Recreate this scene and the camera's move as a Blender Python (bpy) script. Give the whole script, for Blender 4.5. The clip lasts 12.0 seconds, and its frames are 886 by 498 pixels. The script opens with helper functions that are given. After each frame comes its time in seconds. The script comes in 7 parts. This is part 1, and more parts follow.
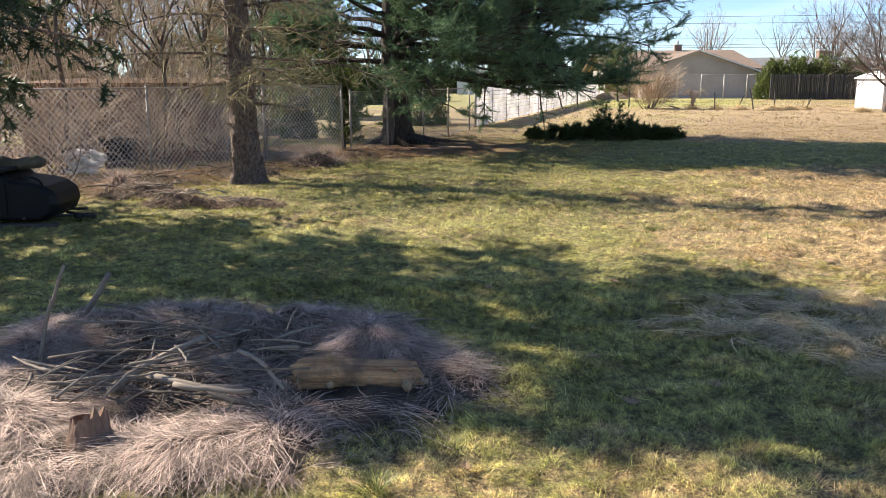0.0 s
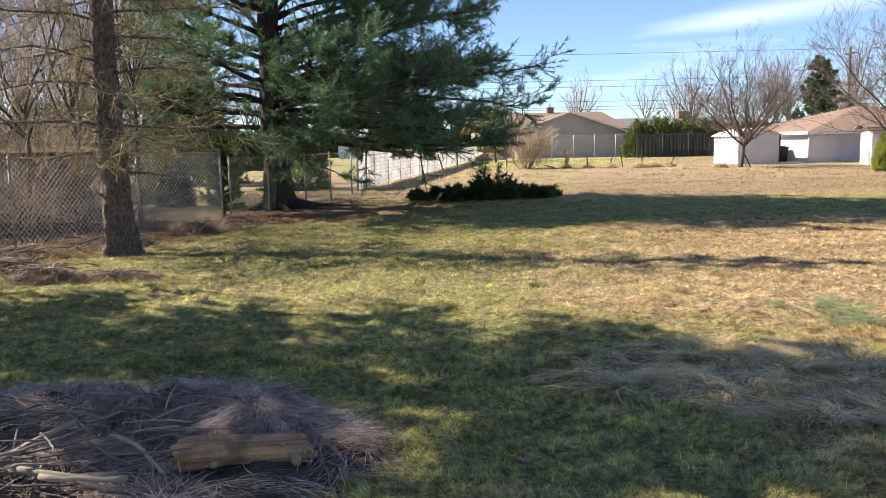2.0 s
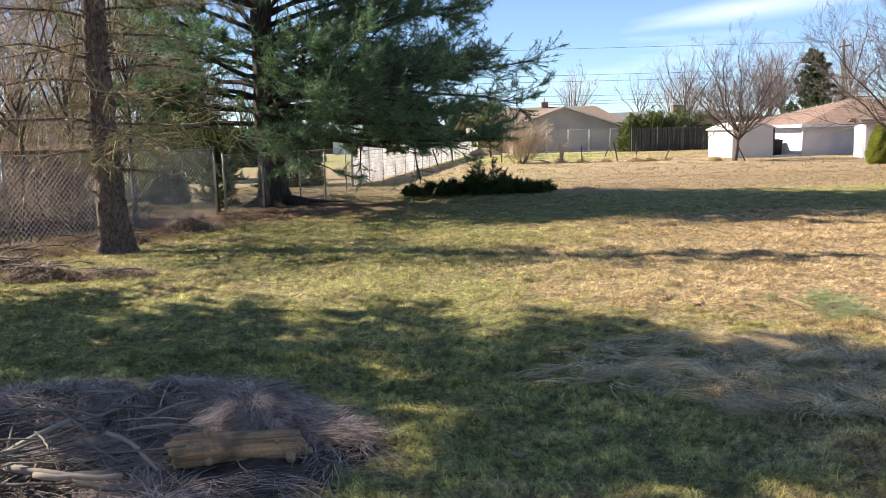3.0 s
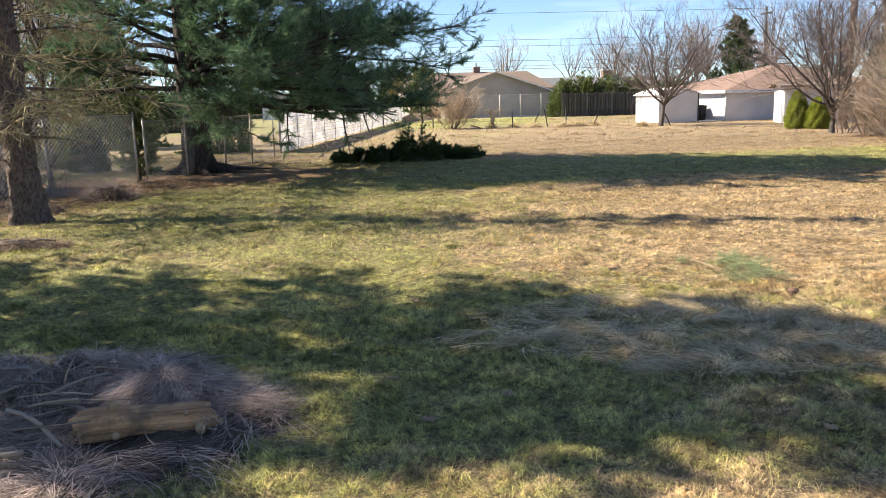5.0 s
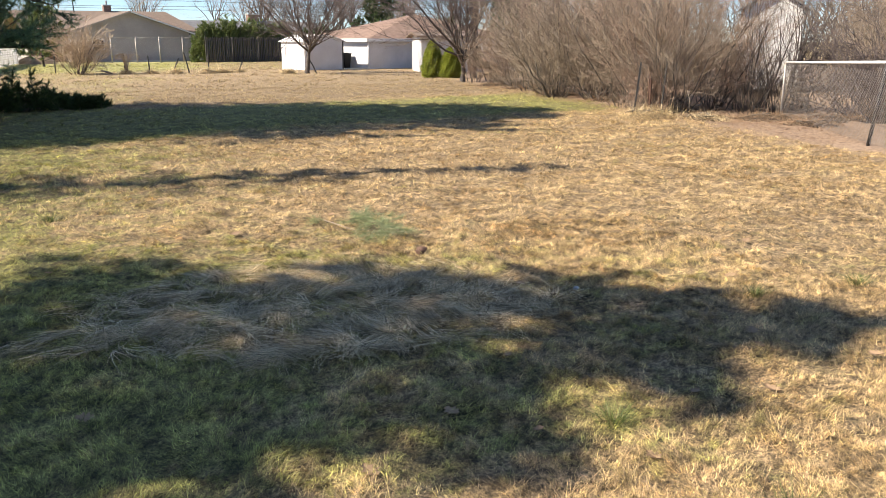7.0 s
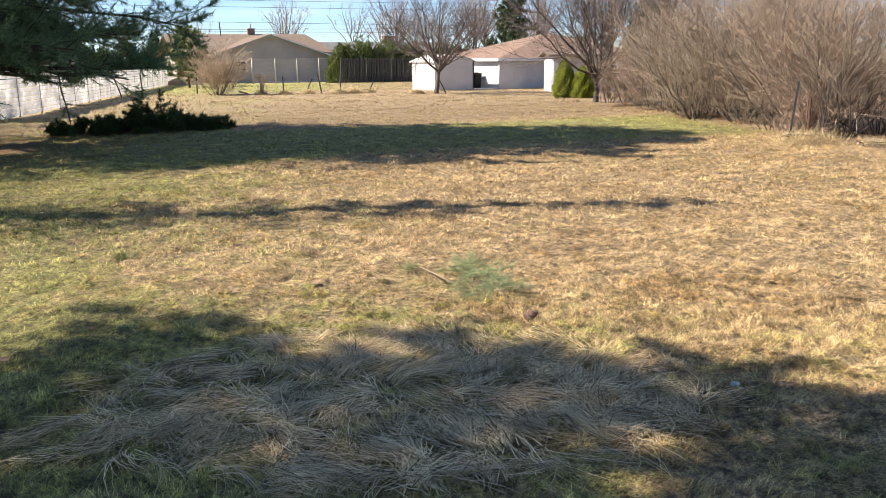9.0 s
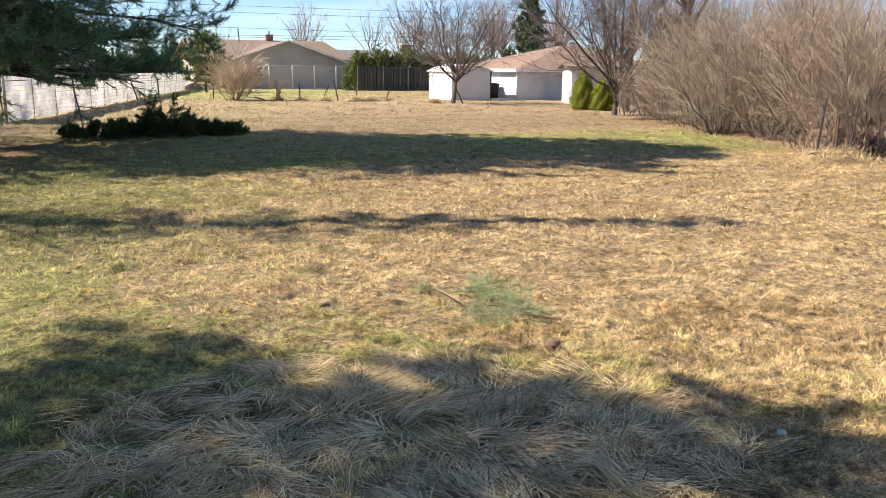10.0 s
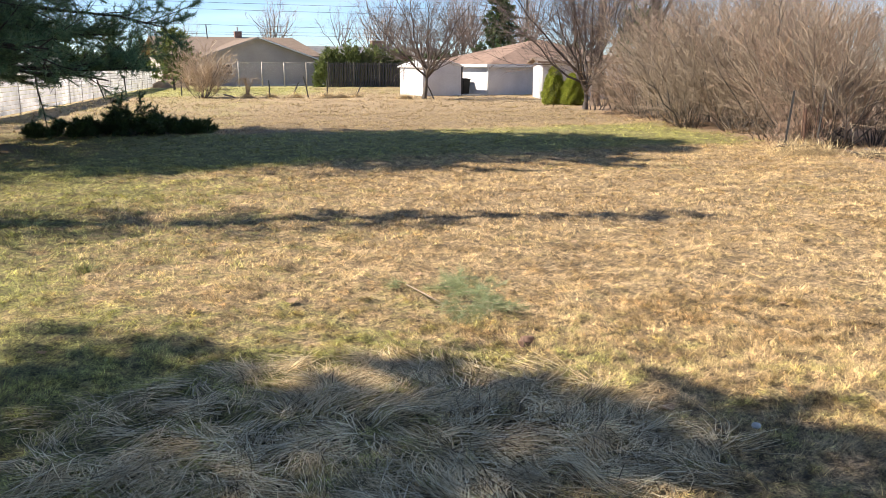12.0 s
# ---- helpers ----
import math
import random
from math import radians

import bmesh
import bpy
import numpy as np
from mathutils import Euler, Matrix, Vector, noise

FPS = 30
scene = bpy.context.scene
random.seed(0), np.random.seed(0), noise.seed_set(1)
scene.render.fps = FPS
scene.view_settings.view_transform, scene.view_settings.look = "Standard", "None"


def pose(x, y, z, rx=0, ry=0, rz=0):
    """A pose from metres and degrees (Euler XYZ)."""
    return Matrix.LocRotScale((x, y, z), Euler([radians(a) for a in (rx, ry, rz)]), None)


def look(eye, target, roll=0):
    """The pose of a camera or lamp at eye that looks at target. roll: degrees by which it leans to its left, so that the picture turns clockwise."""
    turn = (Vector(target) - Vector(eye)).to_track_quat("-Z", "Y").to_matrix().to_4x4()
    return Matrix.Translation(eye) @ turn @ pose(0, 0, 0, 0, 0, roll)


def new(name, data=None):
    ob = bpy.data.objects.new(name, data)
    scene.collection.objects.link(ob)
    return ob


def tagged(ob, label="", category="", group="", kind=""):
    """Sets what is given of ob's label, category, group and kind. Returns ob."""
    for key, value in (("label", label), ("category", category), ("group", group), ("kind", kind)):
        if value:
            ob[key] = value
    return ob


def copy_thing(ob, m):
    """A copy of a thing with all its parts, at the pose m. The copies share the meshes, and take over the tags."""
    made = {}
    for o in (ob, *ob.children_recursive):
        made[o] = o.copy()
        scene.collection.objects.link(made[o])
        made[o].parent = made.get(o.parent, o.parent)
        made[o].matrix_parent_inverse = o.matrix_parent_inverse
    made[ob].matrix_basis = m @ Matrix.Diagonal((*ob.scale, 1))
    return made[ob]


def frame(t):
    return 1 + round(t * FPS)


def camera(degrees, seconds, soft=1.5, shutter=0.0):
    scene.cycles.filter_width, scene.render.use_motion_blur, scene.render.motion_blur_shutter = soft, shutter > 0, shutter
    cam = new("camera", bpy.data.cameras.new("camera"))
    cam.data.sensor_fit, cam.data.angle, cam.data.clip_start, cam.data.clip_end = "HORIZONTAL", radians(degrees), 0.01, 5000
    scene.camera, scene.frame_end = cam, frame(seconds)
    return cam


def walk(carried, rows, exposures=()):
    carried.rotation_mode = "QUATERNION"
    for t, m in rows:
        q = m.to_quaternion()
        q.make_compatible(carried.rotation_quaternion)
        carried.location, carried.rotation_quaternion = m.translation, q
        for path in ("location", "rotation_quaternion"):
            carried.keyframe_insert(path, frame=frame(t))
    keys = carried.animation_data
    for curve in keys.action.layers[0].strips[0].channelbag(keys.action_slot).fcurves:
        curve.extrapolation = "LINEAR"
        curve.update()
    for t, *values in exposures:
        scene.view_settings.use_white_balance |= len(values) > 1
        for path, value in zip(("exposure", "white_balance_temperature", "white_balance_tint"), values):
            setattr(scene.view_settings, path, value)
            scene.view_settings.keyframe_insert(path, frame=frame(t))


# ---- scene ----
cam = camera(56.6, 12.0, soft=0.5)
PATH = [
    (0, (0.19, 0.171, 1.597), (0.075, 2.127, 1.194), -0.2),
    (0.5, (0.185, 0.18, 1.623), (0.251, 2.152, 1.301), 0.0),
    (1, (0.178, 0.199, 1.618), (0.315, 2.175, 1.343), -0.4),
    (1.5, (0.176, 0.201, 1.613), (0.317, 2.179, 1.354), -0.8),
    (2, (0.195, 0.206, 1.6), (0.357, 2.183, 1.342), -1.2),
    (2.5, (0.206, 0.199, 1.603), (0.375, 2.175, 1.343), -1.5),
    (4.3, (0.236, 0.152, 1.625), (0.458, 2.115, 1.314), -1.5),
    (4.5, (0.26, 0.14, 1.632), (0.541, 2.095, 1.317), -1.3),
    (5, (0.335, 0.15, 1.622), (0.66, 2.091, 1.266), -1.5),
    (5.5, (0.423, 0.298, 1.589), (0.883, 2.184, 1.108), -1.0),
    (6, (0.541, 0.485, 1.601), (1.41, 2.221, 1.12), 0.6),
    (6.5, (0.702, 0.594, 1.602), (1.752, 2.223, 1.11), -0.1),
    (6.7, (0.775, 0.641, 1.626), (1.837, 2.263, 1.134), -0.0),
    (8.3, (1.352, 1.304, 1.581), (2.408, 2.938, 1.117), -0.6),
    (8.5, (1.437, 1.45, 1.556), (2.432, 3.123, 1.099), -0.7),
    (9, (1.636, 1.726, 1.595), (2.431, 3.507, 1.151), -0.5),
    (9.5, (1.727, 1.959, 1.582), (2.497, 3.753, 1.149), 0.8),
    (10, (1.778, 2.089, 1.581), (2.546, 3.887, 1.159), 0.6),
    (10.5, (1.821, 2.126, 1.579), (2.592, 3.923, 1.157), 0.6),
    (11, (1.839, 2.134, 1.573), (2.635, 3.919, 1.149), 0.7),
    (11.5, (1.831, 2.157, 1.566), (2.648, 3.932, 1.14), 0.3),
    (12, (1.813, 2.141, 1.571), (2.639, 3.911, 1.14), 0.2),
]
EXPOSURE = [(0.0, 1.26, 7150, 12), (1.0, 1.19, 7150, 12), (5.0, 1.24, 7150, 12), (5.5, 1.3, 7150, 12), (6.0, 1.15, 7150, 12), (6.5, 1.05, 7150, 12), (8.3, 1.1, 7150, 12), (10.0, 1.14, 7150, 12), (12.0, 1.14, 7150, 12)]
walk(cam, [(t, look(eye, target, roll)) for t, eye, target, roll in PATH], EXPOSURE)

# ---- light ----
SUN_AZ, SUN_EL = math.atan2(-0.947, 0.32), radians(40)
sun_way = Vector((math.sin(SUN_AZ) * math.cos(SUN_EL), math.cos(SUN_AZ) * math.cos(SUN_EL), math.sin(SUN_EL)))
sun = new("sun", bpy.data.lights.new("sun", "SUN"))
sun.data.energy, sun.data.angle, sun.data.color = 5.0, radians(0.55), (1.0, 0.945, 0.85)
sun.matrix_world = look(sun_way * 50, (0, 0, 0))

world = bpy.data.worlds.new("sky")
scene.world = world
world.use_nodes = True
wn, wl = world.node_tree.nodes, world.node_tree.links
wn.clear()
sky = wn.new("ShaderNodeTexSky")
sky.sky_type, sky.sun_disc = "NISHITA", False
sky.sun_elevation, sky.sun_rotation = SUN_EL, SUN_AZ % (2 * math.pi)
sky.air_density, sky.dust_density, sky.ozone_density = 1.0, 0.0, 4.0
sky.altitude = 2500
wtc, wmap, wno = wn.new("ShaderNodeTexCoord"), wn.new("ShaderNodeMapping"), wn.new("ShaderNodeTexNoise")
wmap.inputs["Rotation"].default_value = (radians(-14), radians(10), radians(12))
wmap.inputs["Scale"].default_value = (1.6, 3.0, 15.0)
wmap.inputs["Location"].default_value = (1.9, 0.7, 0.2)
wno.inputs["Scale"].default_value, wno.inputs["Detail"].default_value, wno.inputs["Roughness"].default_value = 1.3, 7, 0.52
wramp = wn.new("ShaderNodeValToRGB")
wramp.color_ramp.elements[0].position, wramp.color_ramp.elements[1].position = 0.60, 0.86
wramp.color_ramp.elements[0].color = (0.05, 0.05, 0.05, 1)
wramp.color_ramp.elements[1].color = (0.7, 0.7, 0.7, 1)
wmix, wbg, wout = wn.new("ShaderNodeMixRGB"), wn.new("ShaderNodeBackground"), wn.new("ShaderNodeOutputWorld")
wmix.inputs["Color2"].default_value = (8.0, 8.1, 8.3, 1)
wl.new(wtc.outputs["Generated"], wmap.inputs["Vector"])
wl.new(wmap.outputs["Vector"], wno.inputs["Vector"])
wl.new(wno.outputs["Fac"], wramp.inputs["Fac"])


def world_math(op, a, b=0.0):
    k = wn.new("ShaderNodeMath")
    k.operation = op
    for v, slot in ((a, 0), (b, 1)):
        if isinstance(v, (int, float)):
            k.inputs[slot].default_value = v
        else:
            wl.new(v, k.inputs[slot])
    return k.outputs[0]


def world_dot(v):
    k = wn.new("ShaderNodeVectorMath")
    k.operation = "DOT_PRODUCT"
    wl.new(wtc.outputs["Generated"], k.inputs[0])
    k.inputs[1].default_value = v
    return k.outputs["Value"]


# one long wisp of cirrus over the houses, feathered by the same noise
wisp_a, wisp_b = Vector((0.25, 1.0, 0.108)).normalized(), Vector((0.62, 0.98, 0.172)).normalized()
across = world_math("ABSOLUTE", world_dot(wisp_a.cross(wisp_b).normalized()))
across = world_math("ADD", across, world_math("MULTIPLY", world_math("SUBTRACT", wno.outputs["Fac"], 0.5), 0.05))
reach = world_math("SUBTRACT", world_dot((wisp_b - wisp_a).normalized()), (wisp_b - wisp_a).normalized().dot(wisp_a))
reach = world_math("MINIMUM", world_math("MULTIPLY", reach, 6.0), 1.0)
wisp = world_math("SUBTRACT", world_math("MULTIPLY", reach, 1.0), world_math("MULTIPLY", across, 48.0))
wisp = world_math("MULTIPLY", world_math("POWER", world_math("MAXIMUM", wisp, 0.0), 1.2), 0.42)
wl.new(world_math("MAXIMUM", wramp.outputs["Color"], wisp), wmix.inputs["Fac"])
wl.new(sky.outputs["Color"], wmix.inputs["Color1"])
wtint = wn.new("ShaderNodeMixRGB")
wtint.blend_type = "MULTIPLY"
wtint.inputs["Fac"].default_value, wtint.inputs["Color2"].default_value = 1.0, (0.77, 0.88, 1.01, 1)
wl.new(wmix.outputs["Color"], wtint.inputs["Color1"])
wl.new(wtint.outputs["Color"], wbg.inputs["Color"])
wbg.inputs["Strength"].default_value = 0.09
wl.new(wbg.outputs["Background"], wout.inputs["Surface"])


# ---- materials ----
def nodes_of(name):
    m = bpy.data.materials.new(name)
    m.use_nodes = True
    nt = m.node_tree
    return m, nt.nodes, nt.links, nt.nodes["Principled BSDF"]


def rgb(c):
    return (c[0], c[1], c[2], 1)


def noise_node(n, l, vec, scale, detail=4, rough=0.55):
    t = n.new("ShaderNodeTexNoise")
    t.inputs["Scale"].default_value, t.inputs["Detail"].default_value, t.inputs["Roughness"].default_value = scale, detail, rough
    l.new(vec, t.inputs["Vector"])
    return t.outputs["Fac"]


def ramp_node(n, l, fac, stops):
    r = n.new("ShaderNodeValToRGB")
    e = r.color_ramp.elements
    while len(e) < len(stops):
        e.new(0.5)
    for k, (p, c) in enumerate(stops):
        e[k].position, e[k].color = p, rgb(c)
    l.new(fac, r.inputs["Fac"])
    return r.outputs["Color"]


def mixed(n, l, fac, a, b, mode="MIX"):
    m = n.new("ShaderNodeMixRGB")
    m.blend_type = mode
    for v, s in ((fac, "Fac"), (a, "Color1"), (b, "Color2")):
        if isinstance(v, (int, float)):
            m.inputs[s].default_value = v
        elif isinstance(v, tuple):
            m.inputs[s].default_value = rgb(v)
        else:
            l.new(v, m.inputs[s])
    return m.outputs["Color"]


def surface(name, c1, c2, scale=3.0, fine=40.0, rough=0.8, bump=0.3, depth=0.01, metal=0.0, stretch=(1, 1, 1), vary=None, random_of="", stain=None):
    """A rough natural surface: two colours at a large scale, a fine grain, relief; vary is a third colour for a share of the pieces."""
    m, n, l, b = nodes_of(name)
    tc, mp = n.new("ShaderNodeTexCoord"), n.new("ShaderNodeMapping")
    mp.inputs["Scale"].default_value = stretch
    l.new(tc.outputs["Object"], mp.inputs["Vector"])
    big = noise_node(n, l, mp.outputs["Vector"], scale, 5)
    small = noise_node(n, l, mp.outputs["Vector"], fine, 3, 0.6)
    col = ramp_node(n, l, big, [(0.34, c1), (0.66, c2)])
    grain = ramp_node(n, l, small, [(0.25, (0.62, 0.62, 0.62)), (0.75, (1.25, 1.25, 1.25))])
    col = mixed(n, l, 0.7, col, grain, "MULTIPLY")
    if stain:
        col = mixed(n, l, ramp_node(n, l, noise_node(n, l, tc.outputs["Object"], scale * 0.37, 6, 0.65), [(0.52, (0, 0, 0)), (0.68, (0.8, 0.8, 0.8))]), col, stain)
    if vary:
        if random_of == "object":
            fac = n.new("ShaderNodeObjectInfo").outputs["Random"]
        else:
            fac = n.new("ShaderNodeNewGeometry").outputs["Random Per Island"]
        col = mixed(n, l, fac, col, vary)
    l.new(col, b.inputs["Base Color"])
    b.inputs["Metallic"].default_value = metal
    rr = ramp_node(n, l, small, [(0.2, (rough - 0.1,) * 3), (0.8, (min(1, rough + 0.08),) * 3)])
    l.new(rr, b.inputs["Roughness"])
    if bump:
        bp = n.new("ShaderNodeBump")
        bp.inputs["Strength"].default_value, bp.inputs["Distance"].default_value = bump, depth
        l.new(mixed(n, l, 0.5, small, big), bp.inputs["Height"])
        l.new(bp.outputs["Normal"], b.inputs["Normal"])
    return m


def bark(name, dark, light, scale, stretch, depth=0.05):
    """Scaly or furrowed bark: cracked plates with grain, darker along the cracks."""
    m, n, l, b = nodes_of(name)
    tc, mp = n.new("ShaderNodeTexCoord"), n.new("ShaderNodeMapping")
    mp.inputs["Scale"].default_value = stretch
    l.new(tc.outputs["Object"], mp.inputs["Vector"])
    warp = n.new("ShaderNodeTexNoise")
    warp.inputs["Scale"].default_value, warp.inputs["Detail"].default_value = scale * 0.6, 3
    l.new(mp.outputs["Vector"], warp.inputs["Vector"])
    bent = n.new("ShaderNodeMixRGB")
    bent.inputs["Fac"].default_value = 0.2
    l.new(mp.outputs["Vector"], bent.inputs["Color1"])
    l.new(warp.outputs["Color"], bent.inputs["Color2"])
    vo = n.new("ShaderNodeTexVoronoi")
    vo.feature = "DISTANCE_TO_EDGE"
    vo.inputs["Scale"].default_value = scale
    l.new(bent.outputs["Color"], vo.inputs["Vector"])
    small = noise_node(n, l, mp.outputs["Vector"], scale * 4, 4, 0.7)
    big = noise_node(n, l, mp.outputs["Vector"], scale * 0.35, 3)
    plate = ramp_node(n, l, vo.outputs["Distance"], [(0.0, (0, 0, 0)), (0.3, (1, 1, 1))])
    plate = mixed(n, l, 0.68, plate, ramp_node(n, l, noise_node(n, l, mp.outputs["Vector"], scale * 1.3, 5, 0.7), [(0.36, (0, 0, 0)), (0.6, (1, 1, 1))]))
    col = mixed(n, l, plate, dark, mixed(n, l, big, light, tuple(c * 0.6 for c in light)))
    col = mixed(n, l, 0.8, col, ramp_node(n, l, small, [(0.3, (0.55,) * 3), (0.7, (1.4,) * 3)]), "MULTIPLY")
    l.new(col, b.inputs["Base Color"])
    b.inputs["Roughness"].default_value = 0.92
    bp = n.new("ShaderNodeBump")
    bp.inputs["Strength"].default_value, bp.inputs["Distance"].default_value = 1.0, depth
    l.new(mixed(n, l, 0.35, plate, small), bp.inputs["Height"])
    l.new(bp.outputs["Normal"], b.inputs["Normal"])
    return m


def lawn_colour(n, l):
    """Green turf giving way to winter-dry straw, in drifts of several sizes, the same for soil and blades."""
    geo = n.new("ShaderNodeNewGeometry")
    pos = geo.outputs["Position"]
    sep = n.new("ShaderNodeSeparateXYZ")
    l.new(pos, sep.inputs["Vector"])

    def math_node(op, a, b2):
        k = n.new("ShaderNodeMath")
        k.operation = op
        for v, s in ((a, 0), (b2, 1)):
            if isinstance(v, (int, float)):
                k.inputs[s].default_value = v
            else:
                l.new(v, k.inputs[s])
        return k.outputs[0]

    def smooth(v, a, b2):
        k = n.new("ShaderNodeMapRange")
        k.interpolation_type = "SMOOTHSTEP"
        l.new(v, k.inputs["Value"])
        k.inputs["From Min"].default_value, k.inputs["From Max"].default_value = a, b2
        return k.outputs["Result"]

    drift = noise_node(n, l, pos, 0.33, 4, 0.6)
    patch = noise_node(n, l, pos, 1.7, 4, 0.62)
    tuft = noise_node(n, l, pos, 8.0, 3, 0.6)
    far_dry = smooth(sep.outputs["Y"], 20.5, 24.0)
    # distance from a line that runs from the brush pile to the thicket
    side = math_node("ADD", sep.outputs["X"], math_node("MULTIPLY", sep.outputs["Y"], -0.30))
    west = math_node("SUBTRACT", 1.0, smooth(side, -2.5, 2.6))
    # greener tint laid where the pine's shadow crosses the lawn
    pine_shade = math_node("MULTIPLY", smooth(sep.outputs["Y"], 14.5, 17.0), math_node("SUBTRACT", 1.0, smooth(sep.outputs["Y"], 20.5, 23.0)))
    g = math_node("MULTIPLY", west, 0.25)
    g = math_node("ADD", g, math_node("MULTIPLY", pine_shade, 0.34))
    # shade put into the colour: greener turf along the big conifer's shadow
    shade_belt = math_node("ADD", sep.outputs["Y"], math_node("MULTIPLY", sep.outputs["X"], 0.338))
    shade_belt = math_node("MULTIPLY", smooth(shade_belt, 3.4, 4.6), math_node("SUBTRACT", 1.0, smooth(shade_belt, 7.2, 8.8)))
    shade_belt = math_node("MULTIPLY", shade_belt, math_node("SUBTRACT", 1.0, smooth(sep.outputs["X"], 3.4, 6.4)))
    g = math_node("ADD", g, math_node("MULTIPLY", shade_belt, 0.17))
    g = math_node("ADD", g, math_node("MULTIPLY", drift, 0.42))
    g = math_node("ADD", g, math_node("MULTIPLY", patch, 0.42))
    g = math_node("ADD", g, math_node("MULTIPLY", tuft, 0.5))
    g = math_node("SUBTRACT", g, math_node("MULTIPLY", far_dry, 0.16))
    mown = smooth(sep.outputs["Y"], 47.0, 51.0)
    g = math_node("ADD", g, math_node("MULTIPLY", mown, 0.28))
    green = smooth(g, 0.69, 0.99)
    return green, pos, patch, far_dry


def lawn_material(name, blades):
    m, n, l, b = nodes_of(name)
    green, pos, patch, far_dry = lawn_colour(n, l)
    straw = ramp_node(n, l, noise_node(n, l, pos, 3.1, 4, 0.7), [(0.3, (0.37, 0.245, 0.122)), (0.7, (0.74, 0.54, 0.32))])
    straw = mixed(n, l, far_dry, straw, mixed(n, l, 0.72, straw, (0.27, 0.20, 0.125)))
    # browned-off patches a hand or two across
    straw = mixed(n, l, ramp_node(n, l, noise_node(n, l, pos, 5.5, 4, 0.7), [(0.52, (0, 0, 0)), (0.70, (0.45,) * 3)]), straw, (0.32, 0.205, 0.11))
    turf = ramp_node(n, l, noise_node(n, l, pos, 2.3, 4, 0.7), [(0.3, (0.155, 0.18, 0.046)), (0.7, (0.53, 0.51, 0.165))])
    mott = ramp_node(n, l, noise_node(n, l, pos, 17, 5, 0.8), [(0.39, (0.12, 0.11, 0.085)), (0.49, (0.95, 0.95, 0.95)), (0.60, (1.8, 1.75, 1.65))])
    mott = mixed(n, l, 0.8, mott, ramp_node(n, l, noise_node(n, l, pos, 4.2, 3, 0.65), [(0.36, (0.62, 0.62, 0.58)), (0.64, (1.3, 1.3, 1.3))]), "MULTIPLY")
    straw, turf = mixed(n, l, 0.85, straw, mott, "MULTIPLY"), mixed(n, l, 0.85, turf, mott, "MULTIPLY")
    if blades:
        isl = n.new("ShaderNodeNewGeometry").outputs["Random Per Island"]
        shift = n.new("ShaderNodeMapRange")
        l.new(isl, shift.inputs["Value"])
        shift.inputs["To Min"].default_value, shift.inputs["To Max"].default_value = -0.45, 0.4
        add = n.new("ShaderNodeMath")
        add.use_clamp = True
        l.new(green, add.inputs[0])
        l.new(shift.outputs["Result"], add.inputs[1])
        col = mixed(n, l, add.outputs[0], straw, turf)
        col = mixed(n, l, 0.75, col, ramp_node(n, l, isl, [(0.0, (0.2, 0.19, 0.17)), (0.5, (0.95, 0.95, 0.95)), (1.0, (2.0, 1.95, 1.88))]), "MULTIPLY")
        out = n["Material Output"]
        b.inputs["Roughness"].default_value = 0.62
        l.new(col, b.inputs["Base Color"])
        tr, ms = n.new("ShaderNodeBsdfTranslucent"), n.new("ShaderNodeMixShader")
        l.new(col, tr.inputs["Color"])
        ms.inputs["Fac"].default_value = 0.2
        l.new(b.outputs["BSDF"], ms.inputs[1])
        l.new(tr.outputs["BSDF"], ms.inputs[2])
        l.new(ms.outputs["Shader"], out.inputs["Surface"])
    else:
        soil = mixed(n, l, 0.55, mixed(n, l, green, straw, turf), (0.085, 0.062, 0.033))
        fine = noise_node(n, l, pos, 70, 4, 0.75)
        col = mixed(n, l, 0.8, soil, ramp_node(n, l, fine, [(0.36, (0.12, 0.11, 0.10)), (0.5, (0.9, 0.9, 0.9)), (0.64, (2.0, 1.95, 1.8))]), "MULTIPLY")
        far = n.new("ShaderNodeMapRange")
        sep = n.new("ShaderNodeSeparateXYZ")
        l.new(pos, sep.inputs["Vector"])
        l.new(sep.outputs["Y"], far.inputs["Value"])
        far.inputs["From Min"].default_value, far.inputs["From Max"].default_value = 16, 40
        fcol = mixed(n, l, 0.35, mixed(n, l, green, straw, turf), (0.34, 0.26, 0.165))
        fcol = mixed(n, l, 0.55, fcol, ramp_node(n, l, noise_node(n, l, pos, 5, 5, 0.75), [(0.3, (0.6, 0.6, 0.6)), (0.7, (1.25, 1.25, 1.25))]), "MULTIPLY")
        col = mixed(n, l, far.outputs["Result"], col, fcol)
        # rust-coloured needle litter under the pine and along the wire fence
        dist = n.new("ShaderNodeVectorMath")
        dist.operation = "DISTANCE"
        l.new(pos, dist.inputs[0])
        dist.inputs[1].default_value = (-1.2, 20.2, 0)
        near = n.new("ShaderNodeMapRange")
        l.new(dist.outputs["Value"], near.inputs["Value"])
        near.inputs["From Min"].default_value, near.inputs["From Max"].default_value = 4.6, 1.6
        edge = n.new("ShaderNodeMath")
        edge.operation = "MULTIPLY"
        l.new(near.outputs["Result"], edge.inputs[0])
        l.new(ramp_node(n, l, patch, [(0.3, (0.4,) * 3), (0.6, (1,) * 3)]), edge.inputs[1])
        col = mixed(n, l, edge.outputs[0], col, (0.20, 0.105, 0.05))
